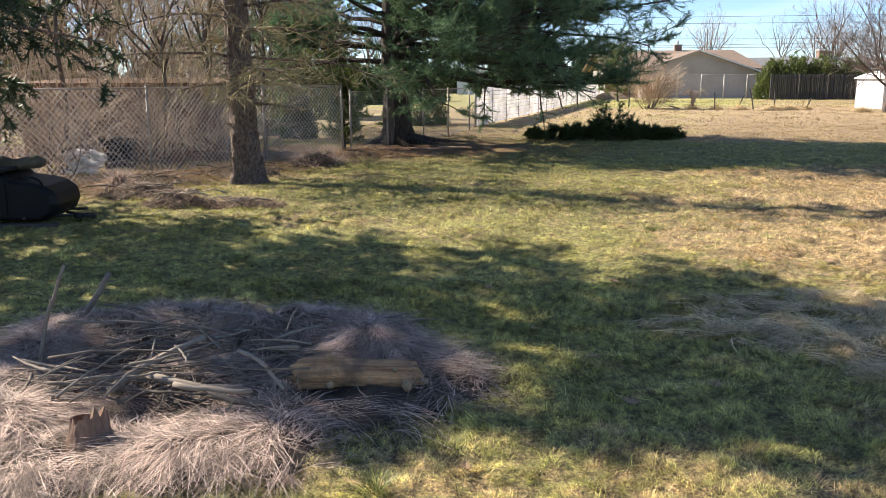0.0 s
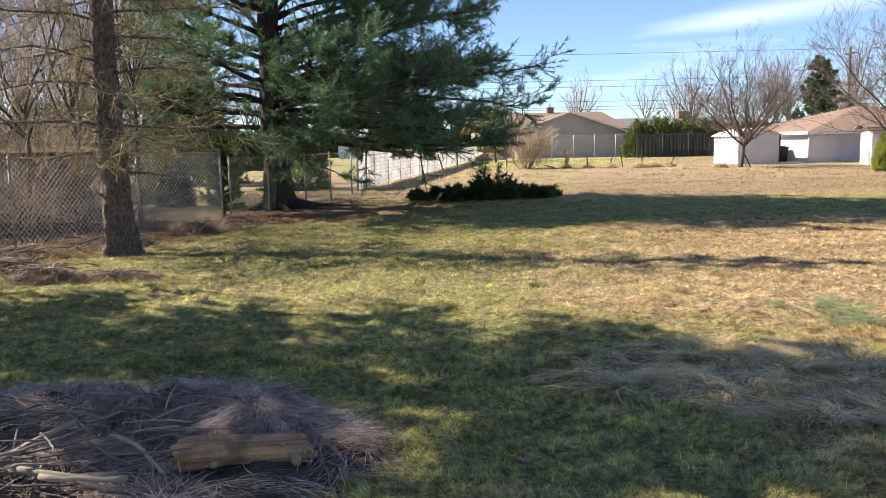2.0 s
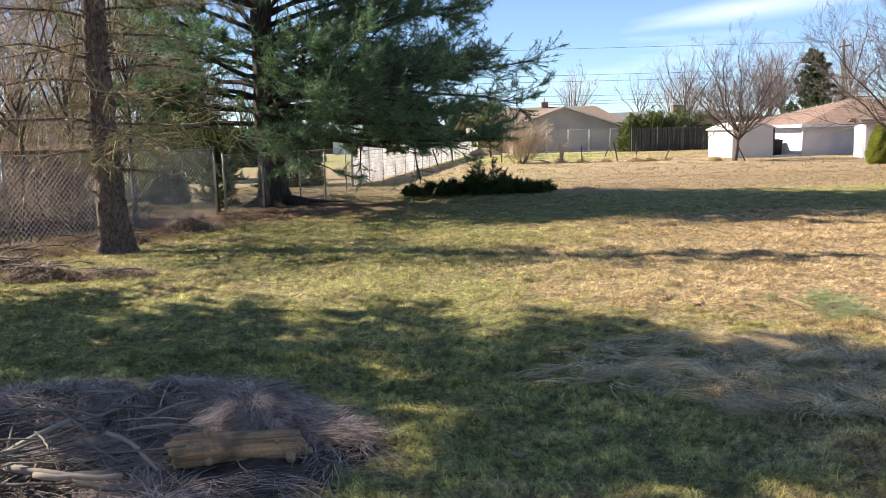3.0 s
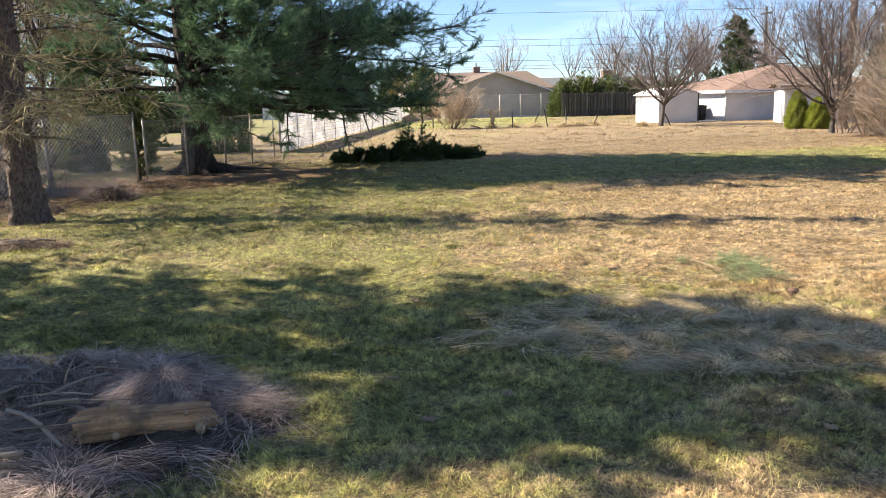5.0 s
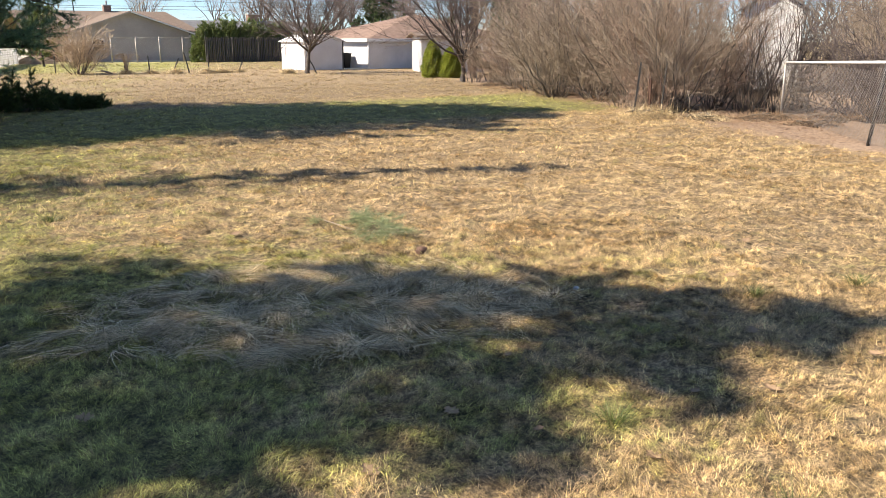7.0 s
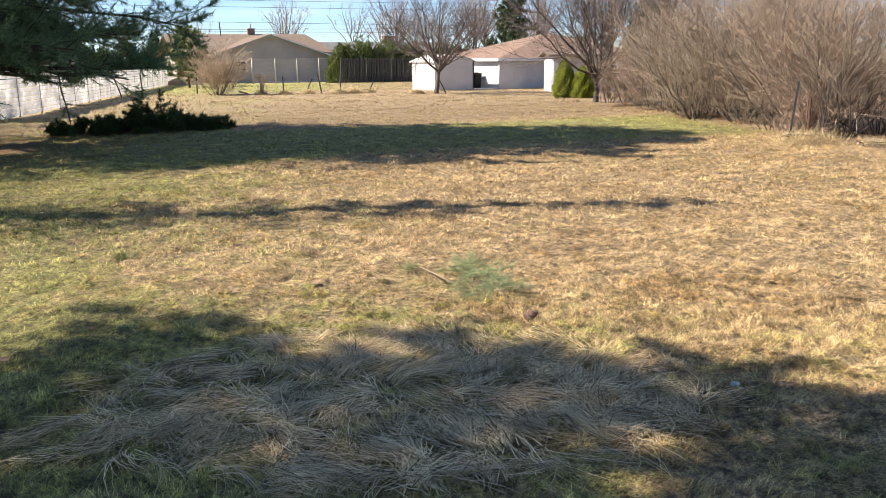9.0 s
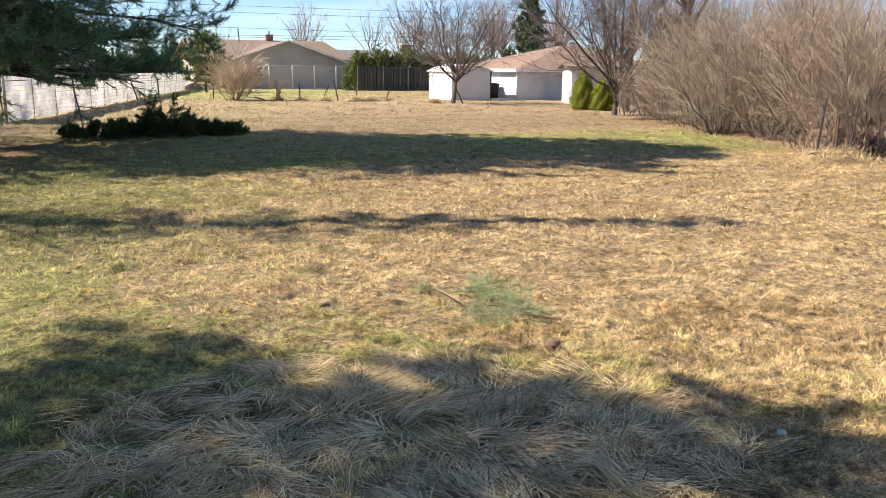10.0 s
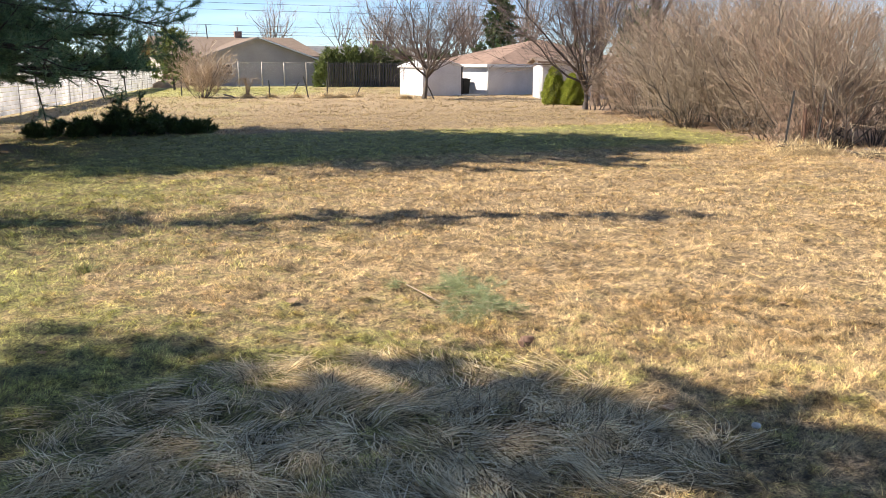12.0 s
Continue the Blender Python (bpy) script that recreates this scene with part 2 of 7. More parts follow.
        # leaf litter under the brush along both boundaries
        for (ax, ay), (nx, ny), y_end, tint in (((-7.9, 5.9), (-0.884, 0.467), 19.5, (0.27, 0.165, 0.105)), ((12.5, 7.0), (0.936, -0.355), 34.0, (0.36, 0.25, 0.17))):
            off = n.new("ShaderNodeVectorMath")
            off.operation = "DOT_PRODUCT"
            rel = n.new("ShaderNodeVectorMath")
            rel.operation = "SUBTRACT"
            l.new(pos, rel.inputs[0])
            rel.inputs[1].default_value = (ax, ay, 0)
            l.new(rel.outputs["Vector"], off.inputs[0])
            off.inputs[1].default_value = (nx, ny, 0)
            band = n.new("ShaderNodeMapRange")
            l.new(off.outputs["Value"], band.inputs["Value"])
            band.inputs["From Min"].default_value, band.inputs["From Max"].default_value = -0.5, 0.5
            stop = n.new("ShaderNodeMapRange")
            l.new(sep.outputs["Y"], stop.inputs["Value"])
            stop.inputs["From Min"].default_value, stop.inputs["From Max"].default_value = y_end + 1.5, y_end
            both = n.new("ShaderNodeMath")
            both.operation = "MULTIPLY"
            l.new(band.outputs["Result"], both.inputs[0])
            l.new(stop.outputs["Result"], both.inputs[1])
            leafy_tint = mixed(n, l, 0.7, tint, ramp_node(n, l, noise_node(n, l, pos, 16, 4, 0.7), [(0.35, (0.3,) * 3), (0.65, (1.5,) * 3)]), "MULTIPLY")
            col = mixed(n, l, both.outputs[0], col, leafy_tint)
        l.new(col, b.inputs["Base Color"])
        b.inputs["Roughness"].default_value = 0.95
        bp = n.new("ShaderNodeBump")
        bp.inputs["Strength"].default_value, bp.inputs["Distance"].default_value = 0.7, 0.03
        l.new(fine, bp.inputs["Height"])
        l.new(bp.outputs["Normal"], b.inputs["Normal"])
    return m


def leafy(name, c1, c2, c3, through_light=0.25, rough=0.5, drift=1.6, swing=0.6):
    """Needles, leaves and straw: colour by piece and by drift, some light through them."""
    m, n, l, b = nodes_of(name)
    geo = n.new("ShaderNodeNewGeometry")
    col = ramp_node(n, l, geo.outputs["Random Per Island"], [(0.05, c1), (0.5, c2), (0.95, c3)])
    col = mixed(n, l, swing, col, ramp_node(n, l, noise_node(n, l, geo.outputs["Position"], drift, 4), [(0.3, (0.5,) * 3), (0.7, (1.4,) * 3)]), "MULTIPLY")
    l.new(col, b.inputs["Base Color"])
    b.inputs["Roughness"].default_value = rough
    tr, ms = n.new("ShaderNodeBsdfTranslucent"), n.new("ShaderNodeMixShader")
    l.new(col, tr.inputs["Color"])
    ms.inputs["Fac"].default_value = through_light
    l.new(b.outputs["BSDF"], ms.inputs[1])
    l.new(tr.outputs["BSDF"], ms.inputs[2])
    l.new(ms.outputs["Shader"], n["Material Output"].inputs["Surface"])
    return m


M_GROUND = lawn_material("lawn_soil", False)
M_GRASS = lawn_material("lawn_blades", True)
M_STRAW = leafy("matted_straw", (0.09, 0.062, 0.028), (0.78, 0.58, 0.31), (1.0, 0.86, 0.56), 0.25, 0.55, 5.0, 0.9)
M_DEADGRASS = leafy("dead_grass", (0.05, 0.037, 0.031), (0.34, 0.255, 0.21), (0.90, 0.71, 0.61), 0.15, 0.6, 7.0, 0.95)
M_LITTER = leafy("dark_litter", (0.05, 0.035, 0.025), (0.23, 0.15, 0.105), (0.50, 0.36, 0.27), 0.1, 0.75, 6.0, 0.9)
# coloured near-black to stand for the shade in gaps between strands and sticks
M_GAP_THATCH = surface("thatch", (0.03, 0.022, 0.016), (0.08, 0.06, 0.043), 6, 70, 0.95, 0.8, 0.03)
M_STICK = surface("weathered_stick", (0.03, 0.024, 0.02), (0.14, 0.112, 0.09), 9, 90, 0.9, 0.6, 0.006, stretch=(1, 1, 1), vary=(0.27, 0.225, 0.18), random_of="object")
M_LOG = surface("debarked_log", (0.27, 0.135, 0.065), (0.72, 0.42, 0.21), 14, 70, 0.85, 1.0, 0.03, stretch=(0.16, 2.4, 2.4), stain=(0.13, 0.085, 0.06))
M_STUMP = surface("splintered_wood", (0.13, 0.075, 0.05), (0.26, 0.165, 0.115), 14, 80, 0.9, 0.7, 0.01, stretch=(2, 2, 0.4))
M_LOGEND = surface("log_end", (0.30, 0.20, 0.11), (0.42, 0.30, 0.17), 18, 80, 0.85, 0.5, 0.006)
M_BARK_SPRUCE = bark("spruce_bark", (0.06, 0.044, 0.036), (0.39, 0.295, 0.24), 17, (1.2, 1.2, 0.6))
M_BARK_PINE = bark("pine_bark", (0.022, 0.018, 0.015), (0.16, 0.13, 0.11), 11, (1.4, 1.4, 0.3))
M_BARK_GREY = surface("grey_bark", (0.06, 0.05, 0.043), (0.15, 0.125, 0.11), 6, 40, 0.9, 0.5, 0.01, stretch=(1, 1, 0.4))
M_TWIG_TAN = surface("tan_twigs", (0.22, 0.172, 0.132), (0.45, 0.362, 0.282), 1.2, 20, 0.85, 0, vary=(0.23, 0.178, 0.125))
M_TWIG_RED = surface("reddish_twigs", (0.22, 0.145, 0.112), (0.41, 0.285, 0.22), 1.2, 20, 0.85, 0, vary=(0.38, 0.28, 0.20))
M_TWIG_GREY = surface("grey_twigs", (0.085, 0.068, 0.06), (0.19, 0.155, 0.14), 1.2, 20, 0.85, 0, vary=(0.14, 0.105, 0.095))
M_TWIG_MAUVE = surface("mauve_grey_twigs", (0.19, 0.155, 0.15), (0.34, 0.285, 0.275), 1.2, 20, 0.85, 0, vary=(0.25, 0.20, 0.195))
M_TWIG_PALE = surface("pale_twigs", (0.48, 0.385, 0.28), (0.76, 0.63, 0.48), 1.2, 20, 0.85, 0, vary=(0.36, 0.27, 0.19))
M_LICHEN = surface("lichened_twigs", (0.26, 0.22, 0.11), (0.50, 0.44, 0.24), 2.0, 20, 0.9, 0, vary=(0.24, 0.19, 0.12))
M_NEEDLE_PINE = leafy("pine_needles", (0.075, 0.15, 0.085), (0.15, 0.27, 0.14), (0.27, 0.40, 0.20), 0.42, 0.42)
M_NEEDLE_SPRUCE = leafy("spruce_needles", (0.018, 0.040, 0.018), (0.034, 0.068, 0.028), (0.062, 0.10, 0.04), 0.15, 0.45)
M_NEEDLE_DARK = leafy("yew_needles", (0.018, 0.040, 0.012), (0.045, 0.085, 0.022), (0.10, 0.14, 0.04), 0.2, 0.5)
M_NEEDLE_LIME = leafy("dwarf_spruce_needles", (0.15, 0.20, 0.03), (0.34, 0.39, 0.06), (0.55, 0.57, 0.14), 0.35, 0.5)
M_NEEDLE_YELLOW = leafy("sunny_conifer_needles", (0.07, 0.10, 0.03), (0.14, 0.18, 0.05), (0.24, 0.28, 0.09), 0.3, 0.5)
M_SPRIG = leafy("cut_pine_needles", (0.16, 0.20, 0.09), (0.30, 0.355, 0.17), (0.46, 0.51, 0.28), 0.25, 0.45)
M_GALV = surface("galvanised_steel", (0.34, 0.31, 0.28), (0.48, 0.45, 0.42), 5, 60, 0.62, 0.05, 0.001, metal=0.5)
M_WIRE = surface("fence_wire", (0.70, 0.69, 0.66), (0.84, 0.83, 0.80), 5, 60, 0.5, 0)
M_VINYL = leafy("white_vinyl_slats", (0.78, 0.77, 0.77), (0.83, 0.82, 0.82), (0.87, 0.86, 0.86), 0.52, 0.45)
M_WHITE_SLAT = surface("white_slats", (0.70, 0.70, 0.68), (0.82, 0.82, 0.81), 2, 30, 0.5, 0.1, 0.002, vary=(0.66, 0.65, 0.62), random_of="object")
M_WHITE = surface("white_paint", (0.57, 0.56, 0.565), (0.66, 0.65, 0.655), 1.2, 30, 0.55, 0.1, 0.003)
M_TRIM = surface("white_trim", (0.74, 0.74, 0.73), (0.82, 0.82, 0.81), 2, 30, 0.5, 0.05, 0.002)
M_TAUPE = surface("taupe_siding", (0.38, 0.335, 0.31), (0.45, 0.395, 0.365), 0.8, 30, 0.65, 0.1, 0.003)
M_ROOF = surface("brown_shingles", (0.16, 0.115, 0.085), (0.24, 0.175, 0.13), 2.5, 14, 0.9, 0.5, 0.02, stretch=(1, 3, 3))
M_ROOF_GREY = surface("grey_shingles", (0.12, 0.12, 0.125), (0.20, 0.20, 0.205), 2.5, 14, 0.9, 0.5, 0.02)
M_ROOF_RED = surface("terracotta_shingles", (0.21, 0.135, 0.10), (0.30, 0.20, 0.15), 2.5, 14, 0.9, 0.5, 0.02)
M_BRICK = surface("chimney_brick", (0.20, 0.12, 0.09), (0.34, 0.22, 0.17), 7, 40, 0.9, 0.5, 0.01)
M_GREYWOOD = surface("weathered_boards", (0.045, 0.043, 0.042), (0.10, 0.095, 0.09), 4, 40, 0.9, 0.4, 0.006, stretch=(2, 2, 0.3), vary=(0.06, 0.056, 0.052), random_of="object")
M_BROWNROOF = surface("brown_felt_roof", (0.13, 0.075, 0.042), (0.21, 0.125, 0.07), 4, 40, 0.95, 0.4, 0.006)
M_TANWOOD = surface("tan_boards", (0.17, 0.10, 0.068), (0.27, 0.165, 0.112), 3, 40, 0.85, 0.3, 0.005, stretch=(2, 2, 0.3), vary=(0.21, 0.125, 0.085), random_of="object")
M_BLACK = surface("black_plastic", (0.005, 0.005, 0.0055), (0.009, 0.009, 0.010), 3, 50, 0.5, 0.1, 0.002)
M_BLACK.node_tree.nodes["Principled BSDF"].inputs["Specular IOR Level"].default_value = 0.2
M_RUBBER = surface("black_rubber", (0.014, 0.014, 0.014), (0.028, 0.027, 0.026), 3, 50, 0.8, 0.2, 0.003)
M_DARKSTEEL = surface("dark_steel", (0.03, 0.03, 0.032), (0.07, 0.065, 0.06), 6, 60, 0.55, 0.1, 0.002, metal=0.5)
M_RUST = surface("rusty_steel", (0.055, 0.03, 0.022), (0.12, 0.062, 0.04), 12, 60, 0.9, 0.3, 0.003)
M_CONCRETE = surface("broken_concrete", (0.68, 0.67, 0.64), (0.84, 0.83, 0.80), 5, 40, 0.9, 0.5, 0.01)
M_STONE = surface("pale_stone", (0.40, 0.38, 0.34), (0.62, 0.60, 0.56), 5, 40, 0.9, 0.5, 0.01)
M_LEAF = leafy("dry_leaf", (0.22, 0.12, 0.06), (0.36, 0.23, 0.13), (0.52, 0.38, 0.25), 0.15, 0.7)
M_WEED = leafy("green_tuft", (0.06, 0.085, 0.022), (0.15, 0.19, 0.05), (0.36, 0.36, 0.14), 0.3, 0.5)
M_STRAWCORE = surface("straw_core", (0.24, 0.18, 0.10), (0.42, 0.33, 0.21), 8, 60, 0.95, 0.8, 0.03)
M_DIRT = surface("bare_dirt", (0.22, 0.15, 0.09), (0.36, 0.26, 0.17), 3, 30, 0.95, 0.8, 0.04)
M_CONE = surface("pine_cone", (0.11, 0.06, 0.04), (0.25, 0.15, 0.11), 20, 90, 0.85, 0.4, 0.003)
M_MOSS = surface("mossy_wood", (0.05, 0.045, 0.028), (0.12, 0.10, 0.065), 8, 40, 0.95, 0.7, 0.02)
M_BLUE = surface("pale_blue_siding", (0.46, 0.52, 0.60), (0.56, 0.61, 0.68), 1, 30, 0.6, 0.1, 0.003)
M_TEAL = surface("faded_teal_plastic", (0.14, 0.25, 0.26), (0.22, 0.34, 0.35), 5, 40, 0.6, 0.1, 0.002)
M_CABLE = surface("black_cable", (0.02, 0.02, 0.02), (0.04, 0.04, 0.04), 3, 30, 0.7, 0)


def glass_material():
    m, n, l, b = nodes_of("window_glass")
    b.inputs["Base Color"].default_value = (0.04, 0.045, 0.05, 1)
    b.inputs["Roughness"].default_value = 0.06
    return m


M_GLASS = glass_material()


# ---- mesh tools ----
rng = np.random.default_rng(7)


def unit(v):
    return v / np.maximum(np.linalg.norm(v, axis=-1, keepdims=True), 1e-9)


class Soup:
    """Vertices and faces of one mesh, gathered in arrays."""

    def __init__(self):
        self.v, self.f, self.n = [], [], 0

    def add(self, v, *faces):
        v = np.asarray(v, float).reshape(-1, 3)
        for f in faces:
            self.f.append(np.asarray(f, int) + self.n)
        self.v.append(v)
        self.n += len(v)
        return self

    def box(self, x0, y0, z0, x1, y1, z1, turn=None):
        v = np.array([[x, y, z] for z in (z0, z1) for y in (y0, y1) for x in (x0, x1)], float)
        if turn is not None:
            v = np.array([turn @ Vector(p) for p in v])
        return self.add(v, [[0, 2, 3, 1], [4, 5, 7, 6], [0, 1, 5, 4], [2, 6, 7, 3], [0, 4, 6, 2], [1, 3, 7, 5]])

    def tubes(self, p, r, sides=4, cap=True):
        """p: (n, k, 3) centre lines, r: (n, k) radii."""
        n, k = p.shape[:2]
        t = unit(np.gradient(p, axis=1))
        ref = np.where(np.abs(t[:, :1, 2:3]) > 0.9, np.array([1.0, 0, 0]), np.array([0, 0, 1.0]))
        a = unit(np.cross(t, np.broadcast_to(ref, t.shape)))
        b = np.cross(t, a)
        ang = np.arange(sides) * 2 * np.pi / sides
        ring = a[:, :, None] * np.cos(ang)[:, None] + b[:, :, None] * np.sin(ang)[:, None]
        v = (p[:, :, None] + ring * r[:, :, None, None]).reshape(-1, 3)
        i = np.arange(n)[:, None, None] * k * sides + np.arange(k - 1)[None, :, None] * sides
        s, s2 = np.arange(sides)[None, None], (np.arange(sides) + 1)[None, None] % sides
        quads = np.stack([i + s, i + s2, i + s2 + sides, i + s + sides], -1).reshape(-1, 4)
        faces = [quads]
        if cap:
            base = np.arange(n)[:, None] * k * sides
            faces += [base + np.arange(sides)[::-1][None], base + (k - 1) * sides + np.arange(sides)[None]]
        return self.add(v, *faces)

    def blades(self, p, d, length, width, bend, segments=2):
        """Grass: p roots, d unit directions, bend added along the blade (n, 3)."""
        n = len(p)
        side = unit(np.cross(d + rng.normal(0, 0.25, d.shape), [0, 0, 1.0]) + 1e-6)
        out, wid = [], np.broadcast_to(np.asarray(width, float), (n,))[:, None]
        ln = np.broadcast_to(np.asarray(length, float), (n,))[:, None]
        for s in range(segments):
            u = s / segments
            c = p + d * ln * u + bend * u * u
            w = wid * (1 - 0.55 * u) / 2
            out += [c - side * w, c + side * w]
        out.append(p + d * ln + bend)
        v = np.stack(out, 1)
        m = 2 * segments + 1
        o = np.arange(n)[:, None] * m
        faces = [np.concatenate([o + 2 * s + np.array([[0, 1, 3, 2]]) for s in range(segments - 1)])] if segments > 1 else []
        faces.append(o + np.array([[m - 3, m - 2, m - 1]]))
        return self.add(v.reshape(-1, 3), *faces)

    def needles(self, p, d, count, length, width, spread=0.8, back=0.25):
        """Tufts of single needles at p, pointing round d."""
        n = len(p)
        q = np.repeat(p, count, 0)
        e = np.repeat(d, count, 0)
        w = unit(e + rng.normal(0, spread, q.shape))
        ln = length * rng.uniform(0.7, 1.2, (len(q), 1))
        q = q - e * rng.uniform(0, back, (len(q), 1)) * length * 3
        s = unit(np.cross(w, rng.normal(0, 1, q.shape))) * width / 2
        v = np.stack([q - s, q + s, q + w * ln], 1).reshape(-1, 3)
        return self.add(v, np.arange(n * count * 3).reshape(-1, 3))

    def mesh(self, name, mat, smooth=False):
        v = np.concatenate(self.v).astype(np.float32)
        sizes = np.concatenate([np.full(len(f), f.shape[1]) for f in self.f if len(f)])
        loops = np.concatenate([f.ravel() for f in self.f if len(f)]).astype(np.int32)
        me = bpy.data.meshes.new(name)
        me.vertices.add(len(v))
        me.vertices.foreach_set("co", v.ravel())
        me.loops.add(len(loops))
        me.loops.foreach_set("vertex_index", loops)
        me.polygons.add(len(sizes))
        starts = np.concatenate([[0], np.cumsum(sizes)[:-1]]).astype(np.int32)
        me.polygons.foreach_set("loop_start", starts)
        me.polygons.foreach_set("use_smooth", np.full(len(sizes), smooth))
        me.update(calc_edges=True)
        me.validate()
        me.materials.append(mat)
        return me


def piece(name, soup, mat, parent=None, label="", smooth=False, kind=""):
    """One mesh object out of a soup, under a thing or a part."""
    ob = new(name, soup.mesh(name, mat, smooth))
    ob.parent = parent
    return tagged(ob, label, kind=kind)


def pieces(name, p, r, sides, mat, parent, label="", smooth=True):
    """Each centre line a part of its own."""
    for k in range(len(p)):
        piece(name, Soup().tubes(p[k:k + 1], r[k:k + 1], sides), mat, parent, label, smooth)


def part(name, bm, mat, parent, label="", smooth=False):
    """One mesh object out of a bmesh, under a thing or a part."""
    me = bpy.data.meshes.new(name)
    if smooth:
        for f in bm.faces:
            f.smooth = True
    bm.to_mesh(me)
    bm.free()
    me.materials.append(mat)
    ob = new(name, me)
    ob.parent = parent
    return tagged(ob, label)


def thing(name, m, label, category, group="", kind=""):
    ob = new(name)
    ob.empty_display_size = 0.2
    ob.matrix_world = m
    return tagged(ob, label, category, group, kind)


def rounded_box(sx, sy, sz, edge=0.01, at=(0, 0, 0), taper=1.0):
    bm = bmesh.new()
    bmesh.ops.create_cube(bm, size=1)
    for v in bm.verts:
        k = taper if v.co.z < 0 else 1.0
        v.co = Vector((v.co.x * sx * k + at[0], v.co.y * sy * k + at[1], v.co.z * sz + at[2]))
    if edge:
        bmesh.ops.bevel(bm, geom=list(bm.edges), offset=edge, segments=2, affect="EDGES", profile=0.6)
    return bm


def value_noise(x, y, size, seed):
    """Smooth random values from 0 to 1 over a grid of the given size in metres."""
    grid = np.random.default_rng(seed).random((257, 257))
    u, v = x / size, y / size
    i, j = np.floor(u).astype(int), np.floor(v).astype(int)
    f, g = u - i, v - j
    f, g = f * f * (3 - 2 * f), g * g * (3 - 2 * g)
    i, j = i % 256, j % 256
    return (grid[i, j] * (1 - f) + grid[i + 1, j] * f) * (1 - g) + (grid[i, j + 1] * (1 - f) + grid[i + 1, j + 1] * f) * g


def tussock(x, y):
    """Height from 0 to 1 of the small lumps in old turf."""
    v = 0.5 * value_noise(x + 40, y + 40, 0.11, 5) + 0.32 * value_noise(x + 40, y + 40, 0.27, 6) + 0.18 * value_noise(x + 40, y + 40, 0.7, 8)
    return np.clip((v - 0.28) / 0.44, 0, 1)


def ground_z(x, y):
    """Gentle hummocks of an old lawn."""
    x, y = np.asarray(x, float), np.asarray(y, float)
    z = 0.014 * np.sin(1.3 * x + 0.7 * y) + 0.010 * np.sin(2.9 * y - 1.1 * x + 1) + 0.007 * np.sin(5.1 * x + 2.2 * y + 2) * np.sin(4.3 * y)
    z += 0.010 * np.sin(11.3 * x - 3.1 * y + 2 * np.sin(3 * y)) * np.sin(12.1 * y + 2.7 * x)
    return (z + 0.036 * tussock(x, y) - 0.018) * np.clip(1.4 - np.hypot(x - 2, y - 6) / 60, 0, 1)


def limb_curves(base, way, length, radius, k=5, lift=0.0, wobble=0.05, tip=0.25):
    """Bent centre lines: base, way (n, 3), length, radius (n,)."""
    n = len(base)
    u = np.linspace(0, 1, k)[None, :, None]
    ln = np.asarray(length)[:, None, None]
    p = base[:, None] + way[:, None] * u * ln + np.array([0, 0, 1.0]) * np.broadcast_to(np.asarray(lift, float), (n,))[:, None, None] * ln * u * u
    w = rng.normal(0, wobble, (n, k, 3)) * ln
    w[:, 0] = 0
    p = p + np.cumsum(w, 1) * 0.5
    r = np.asarray(radius)[:, None] * (1 - (1 - tip) * np.linspace(0, 1, k)[None])
    return p, r


def sprout(p, r, count, u0=0.3, u1=1.0, ratio=(0.3, 0.6), angle=(25, 60), lift=0.1, wobble=0.05, k=4, thin=0.55, up=0.0, tip=0.3, flat=0.0):
    """Side shoots on all centre lines p; returns their centre lines and radii."""
    n, kk = p.shape[:2]
    u = rng.uniform(u0, u1, (n, count)) * (kk - 1)
    i = np.minimum(u.astype(int), kk - 2)
    f = (u - i)[..., None]
    rows = np.arange(n)[:, None]
    a, b = p[rows, i], p[rows, i + 1]
    base = (a * (1 - f) + b * f).reshape(-1, 3)
    tan = unit(b - a).reshape(-1, 3)
    size = np.linalg.norm(np.diff(p, axis=1), axis=2).sum(1)
    length = (size[:, None] * rng.uniform(*ratio, (n, count)) * (1.15 - 0.55 * u / (kk - 1))).ravel()
    rad = (r[rows, i] * thin).ravel()
    side = rng.normal(0, 1, tan.shape)
    side[:, 2] *= 1 - flat
    side = unit(side - tan * (side * tan).sum(1, keepdims=True))
    ang = np.radians(rng.uniform(*angle, len(tan)))[:, None]
    way = unit(tan * np.cos(ang) + side * np.sin(ang) + np.array([0, 0, up]))
    return limb_curves(base, way, length, rad, k, lift, wobble, tip)


# ---- ground ----
def spread_axis(a, b, step, far, n_far, c=0.0, step_c=0.3):
    core = np.arange(a, b + step / 2, step)
    if c:
        core = np.concatenate([core, np.arange(b + step_c, c, step_c)])
    out = np.geomspace(step * 1.5, far, n_far)
    return np.concatenate([core[0] - out[::-1], core, core[-1] + out])


def build_ground():
    xs, ys = spread_axis(-7, 12, 0.075, 1600, 40, 27), spread_axis(1.2, 18, 0.075, 1600, 40, 50)
    gx, gy = np.meshgrid(xs, ys)
    gz = ground_z(gx, gy)
    s = Soup()
    nx, ny = len(xs), len(ys)
    i = (np.arange(ny - 1)[:, None] * nx + np.arange(nx - 1)[None]).ravel()
    s.add(np.stack([gx, gy, gz], -1).reshape(-1, 3), np.stack([i, i + 1, i + nx + 1, i + nx], -1))
    return tagged(piece("ground", s, M_GROUND, smooth=True), "uneven lawn of green turf and dry straw", "ground", kind="structure")


build_ground()


def scatter(n, x0, x1, y0, y1, keep=None):
    x, y = rng.uniform(x0, x1, n), rng.uniform(y0, y1, n)
    if keep is not None:
        m = keep(x, y)
        x, y = x[m], y[m]
    return np.stack([x, y, ground_z(x, y) - 0.004], 1)


